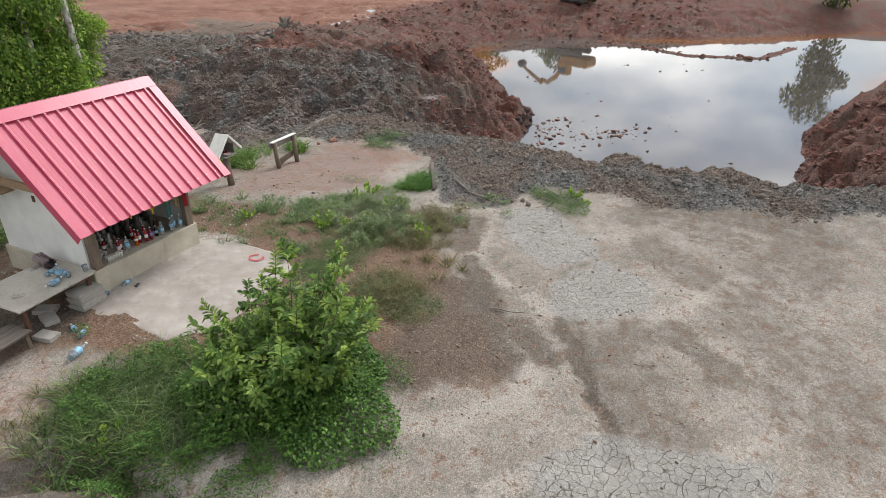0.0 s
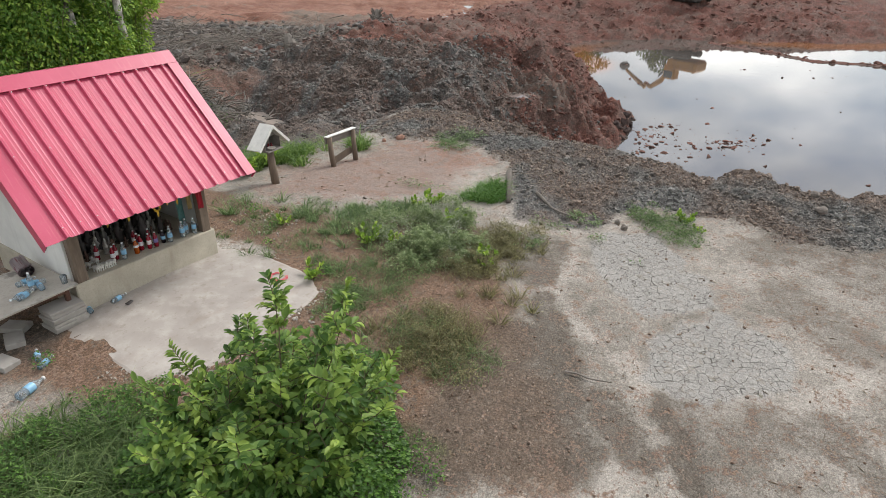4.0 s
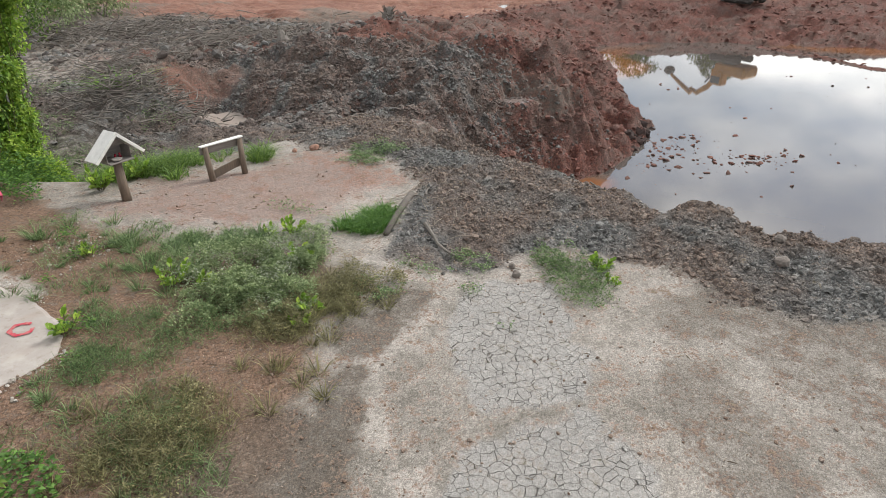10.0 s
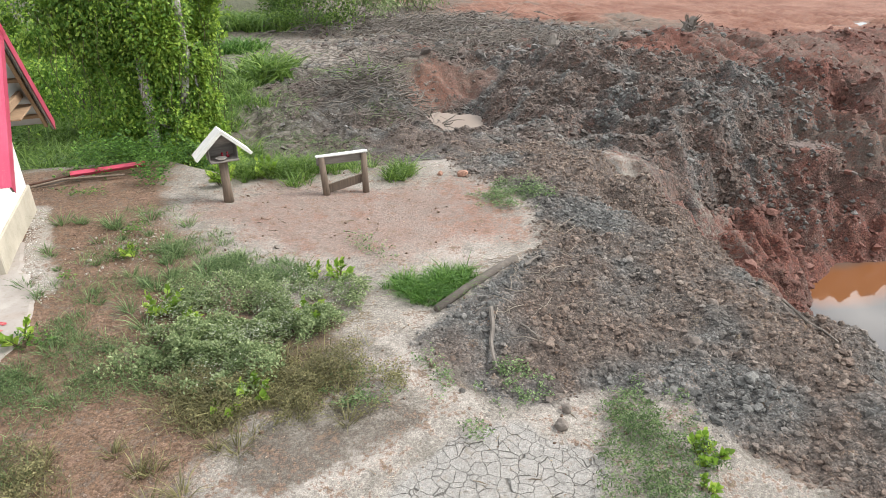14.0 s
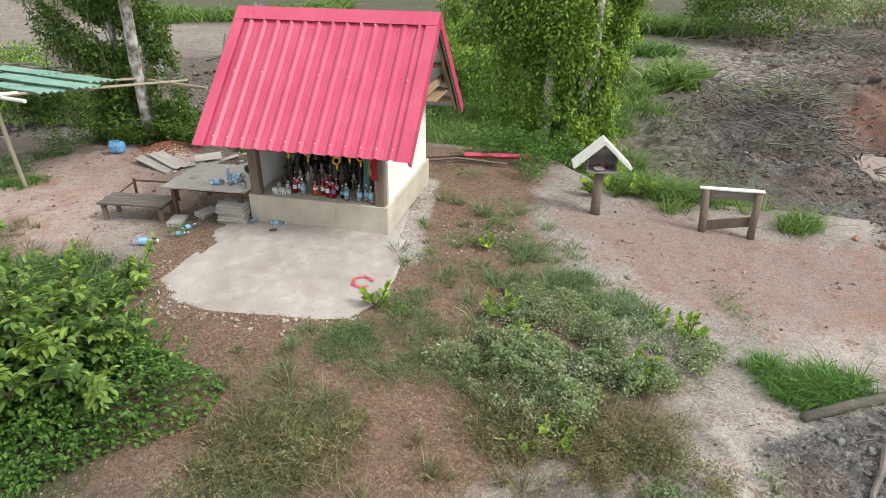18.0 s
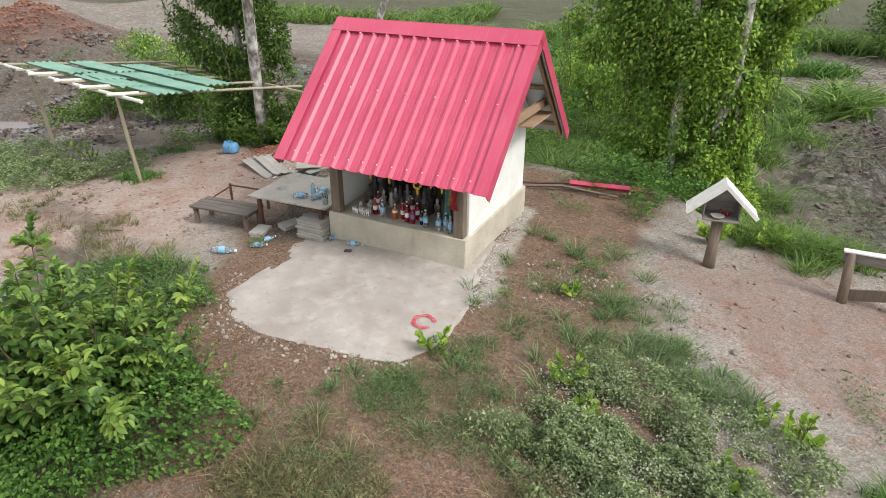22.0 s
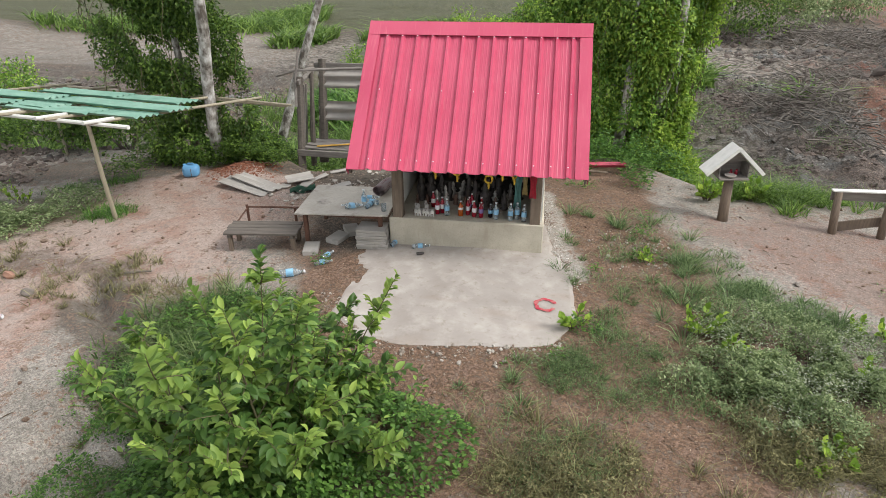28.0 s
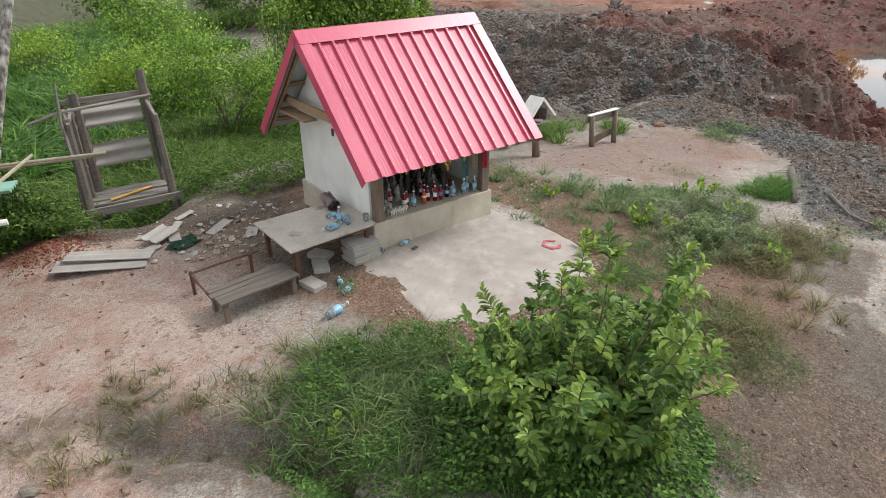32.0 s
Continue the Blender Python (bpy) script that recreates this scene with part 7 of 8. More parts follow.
big_tree = tree("tree", (3.0, 6.1, zt), "tall tree wrapped in leafy climbers behind the shrine",
     [([(-0.5, 0.1, -0.1), (-0.48, -0.35, 1.3), (-0.45, -0.6, 2.3), (-0.45, -0.4, 3.2), (-0.5, -0.3, 6.0)], [0.13, 0.11, 0.1, 0.09, 0.06]), ([(0.0, 0.1, -0.1), (0.1, 0.0, 1.2), (0.24, -0.35, 2.2), (0.36, -0.55, 2.9), (0.38, -0.6, 3.6), (0.36, -0.55, 6.5)], [0.11, 0.095, 0.09, 0.085, 0.08, 0.06]),
      ([(-0.1, 0.6, -0.1), (-0.3, 0.7, 2.5), (-0.6, 0.8, 6.0)], [0.1, 0.09, 0.06])],
     [(-0.95, -0.1, 2.2, 0.75, 0.6, 1.5), (-0.85, 0, 4.0, 0.95, 0.8, 1.4), (-0.35, -0.45, 1.3, 0.65, 0.5, 1.0), (-0.2, -0.3, 3.3, 0.8, 0.6, 1.2), (0.35, -0.1, 1.1, 0.6, 0.5, 0.9), (0.35, 0.1, 4.4, 0.7, 0.7, 1.0), (-0.3, 0, 5.4, 1.3, 1.1, 1.1), (0.6, 0.1, 2.9, 0.4, 0.5, 0.45), (0.45, 0.2, 1.3, 0.45, 0.5, 0.45), (0.6, -0.2, 0.4, 0.5, 0.5, 0.4), (-1.5, 0.2, 4.2, 0.7, 0.6, 0.8), (-2.0, -0.1, 3.6, 0.75, 0.6, 0.6), (0.65, 0.1, 3.6, 0.45, 0.5, 0.6), (0.4, -0.4, 0.35, 0.7, 0.5, 0.5), (-0.2, -0.8, 0.25, 0.8, 0.5, 0.45), (0.4, -0.1, 2.2, 0.4, 0.4, 0.8)],
     86000, 0.08, L_TREE, 11, hang=0.5, vines=220)
# yellow-green clumps on the right and front; their pale colour also paints in backlight
v, f = crown_leaves([(1.15, 0, 4.2, 0.5, 0.45, 0.35), (0.9, 0, 3.6, 0.42, 0.4, 0.45), (0.55, -0.2, 2.8, 0.35, 0.4, 0.5), (0.55, -0.2, 1.9, 0.35, 0.35, 0.45), (0.6, -0.5, 0.6, 0.6, 0.4, 0.5), (0.55, -0.3, 1.2, 0.4, 0.4, 0.5), (0.0, -0.6, 3.2, 0.45, 0.3, 0.7), (0.05, -0.6, 1.6, 0.4, 0.3, 0.6), (0.9, -0.1, 0.2, 0.6, 0.4, 0.35)], 23000, 0.085, 23, 0.2)
part("young_growth", mesh_np("young_growth", v, f, L_LIME), None, big_tree, "paler yellow-green leaves, lightened for backlight, on right and front")
zt = gz(-5.2, 3.55)
tree("tree", (-5.2, 3.55, zt), "pale-barked tree with leafy climbers beside the canopy",
     [([(0, 0, -0.1), (0.04, -0.06, 0.9), (0.1, -0.13, 1.6), (0.3, -0.35, 2.4), (0.36, -0.4, 3.6), (0.4, -0.45, 6)], [0.135, 0.115, 0.105, 0.1, 0.09, 0.07]), ([(-0.5, 0.2, -0.1), (-0.6, 0.25, 2), (-0.8, 0.3, 5)], [0.07, 0.06, 0.04])],
     [(-1.15, 0.3, 2.3, 0.95, 0.7, 1.0), (-0.75, 0.25, 1.1, 0.6, 0.5, 0.7), (-0.5, 0.2, 3.5, 1.0, 0.8, 1.0), (0.4, 0.25, 1.0, 0.35, 0.35, 0.9), (0.55, 0.2, 0.3, 0.7, 0.4, 0.4), (-0.6, 0.0, 0.3, 0.8, 0.4, 0.4), (-1.6, 0.3, 3.3, 0.7, 0.6, 0.6), (0.3, 0.25, 2.1, 0.3, 0.3, 0.6)],
     46000, 0.075, L_TREE2, 17, hang=0.35, vines=70, limbs=0)
ob = thing("dead_trunk", pose(0, 0, 0), "bare leaning dead tree trunk beside the hut", "tree")
part("trunk", tube([(-5.1, 6.0, -1.0), (-4.85, 6.1, -0.2), (-4.55, 6.2, 0.7), (-4.2, 6.3, 1.6), (-3.75, 6.45, 2.8), (-3.6, 6.5, 4.2)], [0.12, 0.11, 0.1, 0.09, 0.075, 0.05], 9, None, 0.25), M_BARK, ob, smooth=True)


def shrub(x, y, r, h, n, leaf, mat, seed, label, dead=False):
    z = gz(x, y)
    rr = random.Random(seed)
    clumps = [(rr.uniform(-0.6, 0.6) * r, rr.uniform(-0.6, 0.6) * r, h * rr.uniform(0.3, 0.75), r * rr.uniform(0.4, 0.7), r * rr.uniform(0.4, 0.7), h * rr.uniform(0.25, 0.4)) for _ in range(7)]
    t = thing("shrub", pose(x, y, z), label, "shrub", "shrubs")
    bm = bmesh.new()
    for i, c in enumerate(clumps):
        tube([(0.1 * math.sin(i), 0.1 * math.cos(i), -0.05), (c[0] * 0.4, c[1] * 0.4, c[2] * 0.5), c[:3]], [0.03, 0.022, 0.008], 5, bm, 0.2, False)
    part("stem_tangle", bm, M_TWIG, t)
    v, f = crown_leaves(clumps, n, leaf, seed, 0.1, solid=0.3)
    part("crown", mesh_np("crown", v, f, mat), None, t)


SH = "leafy green shrub in the low ground behind the shrine"
# the dark shrub near (-13, 8) stands in for shade under trees
for i, (x, y, r, h, n, leaf, mat) in enumerate(((1.0, 11.2, 1.7, 3.2, 9000, 0.09, L_TREE), (-0.9, 14.2, 1.5, 2.6, 6000, 0.1, L_LIME), (1.6, 20.5, 2.0, 4.2, 6000, 0.13, L_TREE), (-2.2, 24, 1.6, 2.2, 3500, 0.12, L_LIME), (10.5, 31, 3.0, 4.6, 6500, 0.16, L_TREE2), (-6.0, 17.5, 1.2, 1.8, 3000, 0.1, L_TREE), (-13.2, 8.3, 1.6, 1.5, 3500, 0.1, L_TREE2), (-10.8, 7.2, 1.3, 1.4, 3000, 0.1, L_TREE2), (-9.4, 4.9, 1.1, 1.2, 3000, 0.08, L_TREE2), (-11.2, 4.4, 1.0, 0.8, 2400, 0.08, L_TREE2), (-15.5, 8.6, 1.0, 0.9, 1800, 0.09, L_TREE2), (2.6, 9.6, 1.1, 1.9, 4500, 0.09, L_TREE), (0.6, 14.5, 1.8, 2.4, 4500, 0.11, L_TREE), (-1.6, 9.3, 0.9, 1.1, 2000, 0.08, L_FIELD), (-17.8, 12, 1.5, 1.9, 2600, 0.12, L_TREE),
                                                (14, 35, 3.0, 3.5, 4500, 0.2, L_WEED), (9.5, 37, 2.6, 3.4, 3500, 0.2, L_TREE2), (4.0, 38, 2.6, 3.4, 3500, 0.2, L_TREE2), (-8.3, 5.2, 1.2, 1.3, 2600, 0.1, L_TREE2), (-12.5, 5.5, 1.6, 1.2, 3000, 0.1, L_TREE2), (20.5, 40, 3, 3, 3000, 0.2, L_WEED))):
    shrub(x, y, r, h, n, leaf, mat, 100 + i, SH if y < 20 else "shrub beyond the dried-up field")
# trees beyond the pond
for i, (x, y, h, r) in enumerate(((86, -14.5, 10.5, 3.6), (92, 32, 9, 4.5), (98, 22, 9, 4), (95, -30, 11, 5))):
    z = gz(x, y)
    tree("tree", (x, y, z), "tall tree standing beyond the pond", [([(0, 0, -0.2), (0.1, 0, h * 0.4), (0.2, 0.1, h * 0.85)], [0.25, 0.2, 0.08])],
         [(0.1, -0.1, h * 0.16, r * 0.5, r * 0.5, h * 0.12), (0.3, 0.2, h * 0.32, r * 0.55, r * 0.55, h * 0.14), (-0.4, -0.3, h * 0.45, r * 0.7, r * 0.7, h * 0.14), (0.2, 0, h * 0.85, r * 0.6, r * 0.6, h * 0.16), (-r * 0.5, 0.3, h * 0.62, r * 0.5, r * 0.5, h * 0.12), (r * 0.5, -0.3, h * 0.6, r * 0.5, r * 0.5, h * 0.12), (0, r * 0.5, h * 0.7, r * 0.5, r * 0.5, h * 0.12), (0.1, -r * 0.5, h * 0.5, r * 0.45, r * 0.45, h * 0.1)],
         4200, 0.5, L_RUSSET, 60 + i, M_TWIG, 12, group="far trees")

# grass and weeds
grass("bright green grass tuft beside a log", L_GRASS, [(5.7, -1.72, 0.5, 0.34, 3200)], 0.18, 1.0, 0.0045, seed=21)
grass("patchy dull green grass on brown grit", L_DULL, [(1.85, -2.3, 0.85, 0.55, 1300), (2.4, -2.0, 0.5, 0.45, 400), (1.3, -2.25, 0.35, 0.22, 900), (1.75, -1.5, 0.35, 0.3, 700), (1.55, -0.6, 0.2, 0.2, 250), (3.1, 0.2, 0.35, 0.5, 800), (3.9, -0.75, 0.75, 0.3, 2200), (3.0, -0.8, 0.4, 0.3, 700), (3.4, -0.35, 0.35, 0.3, 800), (2.2, 0.3, 0.5, 0.3, 500), (2.6, 1.4, 0.5, 0.5, 500), (1.2, -3.75, 0.8, 0.5, 2600), (0.9, -2.9, 0.5, 0.3, 300), (2.1, -0.7, 0.4, 0.4, 300), (0.5, -3.0, 0.4, 0.3, 200)], 0.13, 1.0, 0.003, seed=31)
grass("dense grass round the foot of the bush", L_RANK, [(-2.35, -2.0, 0.75, 0.6, 1500), (-2.6, -2.6, 0.7, 0.6, 900), (-1.9, -2.4, 0.6, 0.5, 900), (-3.3, -2.2, 0.5, 0.35, 300)], 0.24, 1.0, 0.006, seed=41)
grass("thin dry weedy grass on brown grit", L_BROWN, [(1.2, -3.7, 0.85, 0.5, 1800), (3.9, -3.0, 0.7, 0.45, 2800), (3.0, -3.1, 0.5, 0.4, 900), (-4.3, -1.0, 0.4, 0.3, 300), (-6.2, -1.0, 0.7, 0.5, 500), (-5.0, -1.3, 0.5, 0.3, 250), (-3.4, -1.5, 0.5, 0.3, 500)], 0.2, 1.0, 0.0028, seed=51)
grass("tall green grass behind the post rail", L_FIELD, [(4.5, 3.1, 0.7, 0.4, 1900), (5.4, 3.3, 0.7, 0.4, 1300), (6.6, 2.3, 0.4, 0.25, 500), (4.9, 2.6, 0.5, 0.25, 600)], 0.34, 1.0, 0.005, seed=61)
grass("lush field grass in the low ground", L_FIELD, [(-0.5, 8.0, 3.2, 1.8, 9000), (1.0, 11.5, 4.0, 2.4, 9000), (-4.5, 7.5, 2.4, 1.6, 5500), (3.3, 8.4, 0.9, 1.6, 2200), (4.6, 13.5, 0.7, 1.2, 900), (-2, 15, 4, 2, 4000), (-7, 12, 2.2, 1.2, 1500), (-10.5, 6.5, 1.6, 0.8, 1500), (0.6, 6.2, 1.6, 0.8, 2500), (-1, 8.5, 3.2, 2.2, 6000), (4.2, 17.6, 0.9, 1.0, 2200), (4.3, 14.8, 0.8, 0.8, 2000), (3.6, 20.5, 1.0, 1.2, 1800), (3.7, 11.6, 0.6, 0.9, 1500)], 0.55, 1.0, 0.008, seed=71)
grass("tall bright grass in the field beyond the hut", L_GRASS, [(-1.5, 18, 3.4, 4.0, 9000), (-2.5, 27, 3.6, 5.0, 9000), (1.5, 30, 3.0, 3.5, 5000), (-4.0, 12, 2.0, 2.5, 4500), (5.3, 25.5, 0.8, 2.0, 900)], 0.85, 1.0, 0.014, seed=75)
grass("strip of green grass across the dried field", L_FIELD, [(8, 33.5, 5, 2.2, 7000), (2, 34.5, 5, 2.5, 5000), (-7, 30, 3, 1.5, 2500), (-12, 27, 2, 1.2, 1500), (-16, 34, 6, 2, 4000), (6.5, 20, 0.8, 1.2, 600), (9.6, 14.6, 0.6, 0.6, 500), (5.9, 17.2, 1.0, 0.8, 900), (-24, 31, 6, 2, 3000)], 0.9, 1.0, 0.02, seed=81)
grass("small green tufts under the canopy", L_GRASS, [(-5.75, 0.85, 0.45, 0.3, 900), (-7.0, 2.2, 0.9, 0.25, 700), (-8.0, -0.9, 0.4, 0.3, 200)], 0.16, 1.0, 0.004, seed=91)
weeds("grey-green creeping weeds on the terrace", L_WEED, [(3.5, -1.95, 0.95, 0.65, 21000), (4.3, -1.75, 0.6, 0.45, 9000), (3.3, -2.5, 0.65, 0.5, 8000), (2.75, -2.4, 0.35, 0.5, 3200), (3.0, -1.5, 0.5, 0.35, 3000), (3.9, -1.3, 0.6, 0.3, 3600)], 0.24, 0.034, seed=101, thin=1.5)
weeds("tiny pale flower heads on the creeping weeds", leafy("pale_flower", (0.5, 0.52, 0.4), (0.34, 0.38, 0.26)), [(3.5, -1.95, 0.9, 0.6, 2600), (4.2, -1.8, 0.5, 0.4, 900), (3.3, -2.45, 0.55, 0.45, 700), (-8.2, 0.4, 1.6, 0.7, 900)], 0.32, 0.016, seed=102, wide=0.9)
weeds("brown and green low weeds", L_BROWN, [(3.9, -3.1, 0.85, 0.48, 12000), (3.2, -3.0, 0.45, 0.45, 4000), (1.2, -3.75, 0.8, 0.48, 5500)], 0.2, 0.026, seed=111, thin=1.6)
weeds("grey-green tangled grass weeds on brown grit", L_DULL, [(1.85, -2.3, 0.8, 0.48, 5200), (2.3, -2.1, 0.42, 0.36, 1500), (1.35, -2.3, 0.35, 0.2, 1200), (1.2, -3.7, 0.6, 0.4, 2200), (3.6, -0.7, 0.5, 0.2, 1200)], 0.14, 0.028, seed=113, wide=0.2, thin=1.6)
weeds("dull green weeds at the edge of the sand", L_DULL, [(4.5, -3.25, 0.4, 0.3, 1500), (5.85, -3.65, 0.42, 0.28, 1700),  (7.85, 0.4, 0.5, 0.62, 4200), (5.1, -3.3, 0.3, 0.2, 400), (5.3, -0.5, 0.45, 0.25, 350), (5.2, -4.1, 0.15, 0.12, 120), (4.9, -4.9, 0.1, 0.1, 60)], 0.12, 0.034, seed=121)
weeds("dark green low weeds at the foot of the bush", L_VINE, [(-2.2, -2.2, 0.9, 0.7, 8500), (-2.7, -2.9, 0.75, 0.7, 5200), (-2.3, -3.6, 0.8, 0.6, 3600), (-1.6, -4.55, 0.8, 0.45, 3000), (-2.9, -3.1, 0.6, 0.5, 1800), (-0.6, -4.7, 0.4, 0.3, 800), (-2.7, -4.1, 0.5, 0.4, 1200)], 0.16, 0.034, seed=131)
weeds("pale weedy mat beyond the canopy post", L_WEED, [(-8.2, 0.4, 1.8, 0.8, 17000), (-10.2, 0.8, 1.7, 0.85, 11000), (-6.6, 1.0, 0.7, 0.4, 2200)], 0.24, 0.05, seed=141)
weeds("fine grey-green weeds between sand and mud", L_DULL, [(6.85, -4.4, 0.4, 0.36, 2000), (6.6, -4.85, 0.42, 0.5, 3000), (6.25, -5.25, 0.36, 0.36, 1400)], 0.12, 0.036, seed=123, wide=0.3, thin=1.6)
weeds("sparse green weeds on the trampled low ground", L_DULL, [(5.4, 13.0, 1.6, 2.0, 3000), (6.8, 17.2, 2.0, 1.2, 2600), (6.2, 8.6, 1.3, 1.4, 2200), (8.8, 10.8, 0.8, 0.8, 700)], 0.12, 0.06, seed=163, wide=0.25)
weeds("leafy ground cover below the trees", L_VINE, [(3.4, 4.6, 1.6, 0.8, 5500), (4.4, 4.4, 0.7, 0.6, 1300), (1.7, 4.2, 0.9, 0.6, 2000), (2.6, 3.3, 0.6, 0.3, 800)], 0.45, 0.065, seed=151)
weeds("dark leafy ground cover round the hut", L_TREE2, [(-1.0, 4.2, 1.2, 0.8, 4200), (-4.5, 3.8, 1.1, 0.5, 4500), (-2.0, 5.2, 1.4, 0.8, 4500), (-6.6, 3.4, 1.0, 0.4, 2500), (-4.6, 5.4, 1.2, 0.8, 3500), (-1.5, 3.3, 0.8, 0.35, 2200), (-4.2, 3.2, 0.5, 0.25, 1000), (-0.6, 3.1, 0.5, 0.3, 900)], 0.38, 0.06, seed=157)
weeds("scattered small green plants on grit", L_VINE, [(2.3, 0.15, 0.28, 0.18, 260), (2.35, 0.85, 0.2, 0.15, 160), (1.5, -1.55, 0.16, 0.2, 170), (1.65, -0.3, 0.1, 0.1, 40), (2.55, 1.5, 0.2, 0.2, 90), (1.5, 2.7, 0.5, 0.25, 300), (-1.75, -0.6, 0.12, 0.1, 90), (0.6, -2.3, 0.15, 0.08, 40), (1.2, -2.05, 0.1, 0.1, 60)], 0.12, 0.04, seed=161)


def tufts(label, mat, line, count, spread, height, seed, blades=46):
    """Clumps of long blades that lean outwards, strewn along a line."""
    r = np.random.default_rng(seed)
    k = r.uniform(0, len(line) - 1.001, count)
    i = k.astype(int)
    pts = np.array(line, float)
    c = pts[i] + (pts[i + 1] - pts[i]) * (k - i)[:, None] + r.normal(0, spread, (count, 2))
    c = c[off_pad(c[:, 0], c[:, 1])]
    size = r.uniform(0.5, 1.2, len(c))
    n = len(c) * blades
    who = np.repeat(np.arange(len(c)), blades)
    a, q = r.uniform(0, 6.28, n), np.sqrt(r.uniform(0, 1, n))
    out = np.stack([np.cos(a), np.sin(a), 0 * a], -1)
    x, y = c[who, 0] + out[:, 0] * 0.06 * q * size[who], c[who, 1] + out[:, 1] * 0.06 * q * size[who]
    h = height * size[who] * r.uniform(0.5, 1.15, n)
    v, f = blade_arrays(np.stack([x, y, ground(x, y) - 0.01], -1), out * (0.25 + 1.1 * q)[:, None] + r.normal(0, 0.18, (n, 3)) * np.array([1, 1, 0]), h, r.uniform(0.003, 0.006, n))
    return tagged(part("grass_tufts", mesh_np("grass_tufts", v, f, mat), None), label, "grass", kind="stuff")


tufts("clumps of long green sedge along the edge of the grit", L_DULL, [(1.7, 1.5), (2.5, 0.9), (2.7, 0.2), (3.1, -0.4), (3.8, -0.75), (4.3, -0.85)], 36, 0.2, 0.24, 5)
tufts("clumps of long green grass among weeds", L_DULL, [(2.2, -0.4), (2.5, -1.0), (2.9, -1.2), (3.4, -1.0)], 16, 0.22, 0.26, 6)
tufts("scattered small grass tufts on brown grit", L_DULL, [(1.5, 0.6), (1.7, -0.5), (1.8, -1.6), (1.3, -2.4), (0.4, -2.6)], 26, 0.3, 0.14, 7)
tufts("rank green grass round the foot of the bush", L_RANK, [(-2.9, -1.7), (-2.3, -1.9), (-2.6, -2.6), (-2.3, -3.4), (-1.7, -2.2)], 60, 0.34, 0.28, 8)
tufts("brownish dry grass clumps beside the bush", L_BROWN, [(-3.2, -1.7), (-2.4, -1.7), (-2.9, -2.5), (-2.6, -3.4)], 24, 0.34, 0.2, 13)
tufts("dry brown grass clumps at the wash", L_BROWN, [(0.5, -3.7), (1.2, -3.6), (1.9, -3.8), (3.2, -3.1), (4.0, -3.1)], 60, 0.28, 0.2, 9)
tufts("bright grass tufts beside the log", L_GRASS, [(5.35, -1.65), (5.75, -1.75), (6.05, -1.6)], 50, 0.13, 0.22, 10)
tufts("rank grass behind the post rail", L_FIELD, [(4.2, 2.9), (5.0, 3.0), (5.8, 3.1)], 60, 0.22, 0.4, 11)
tufts("scattered dull grass clumps on the far dug ground", L_DULL, [(-11, 9), (-15, 10), (-20, 9), (-23, 12), (-18, 15), (-12, 14)], 150, 1.2, 0.4, 14)
tufts("dry grass clumps on the reddish earth", L_BROWN, [(-3.4, -1.5), (-4.4, -1.1), (-5.4, -1.2), (-6.4, -0.9), (-7.5, -1.6)], 46, 0.35, 0.13, 12)


def leaf_litter(n, seed):
    """Dead leaves and short twigs lying about."""
    r = np.random.default_rng(seed)
    x, y = r.uniform(-7, 8, n * 2), r.uniform(-8.5, 3.2, n * 2)
    ok = off_pad(x, y) & (r.uniform(0, 1, n * 2) < 0.25 + 0.75 * ease(0.45, 0.6, fbm(x * 0.9, y * 0.9, 3, seed))) & (mud_mask(x, y) < 0.3)
    x, y = x[ok], y[ok]
    m = len(x)
    a = r.uniform(0, 6.28, m)
    axis = np.stack([np.cos(a), np.sin(a), r.uniform(-0.1, 0.25, m)], -1)
    face = np.stack([r.normal(0, 0.3, m), r.normal(0, 0.3, m), np.ones(m)], -1)
    v, f = leaf_arrays(np.stack([x, y, ground(x, y) + 0.006], -1), axis, face, r.uniform(0.01, 0.036, m), 0.4, 0.1, False)
    tagged(part("leaf_litter", mesh_np("leaf_litter", v, f, leafy("dead_leaf", (0.5, 0.4, 0.3), (0.22, 0.15, 0.1))), None), "dead leaves and chips strewn on the earth", "litter", kind="stuff")
    k = m // 4
    tips = np.stack([x[:k] + np.cos(a[:k]) * 0.001, y[:k], ground(x[:k], y[:k]) + 0.004], -1)
    v, f = leaf_arrays(tips, axis[:k], face[:k], r.uniform(0.04, 0.15, k), 0.045, 0.02, False)
    tagged(part("dry_straw", mesh_np("dry_straw", v, f, leafy("dry_straw", (0.5, 0.42, 0.31), (0.3, 0.23, 0.16))), None), "dry straws and twigs strewn on the earth", "litter", kind="stuff")


leaf_litter(3600, 77)


def seedling(x, y, h, n, leaf, seed):
    rr = random.Random(seed)
    t = thing("young_plant", pose(x, y, gz(x, y)), "young yellow-green broad-leaved plant among low weeds", "plant", "young plants")
    out, bm = [], bmesh.new()
    for i in range(max(4, n // 3)):
        a = rr.uniform(0, 6.28)
        ln = shoot_leaves((0.05 * math.cos(a), 0.05 * math.sin(a), 0), (0.6 * math.cos(a), 0.6 * math.sin(a), 1), h * rr.uniform(0.5, 1.1), 6, leaf * 0.85, out, 0.1)
        tube(ln, [0.007, 0.006, 0.005, 0.004, 0.002], 5, bm, 0, False)
    part("stem", bm, M_STEM, t)
    part("leaves", leaves_mesh("leaves", out, L_LIME, 0.72), None, t)


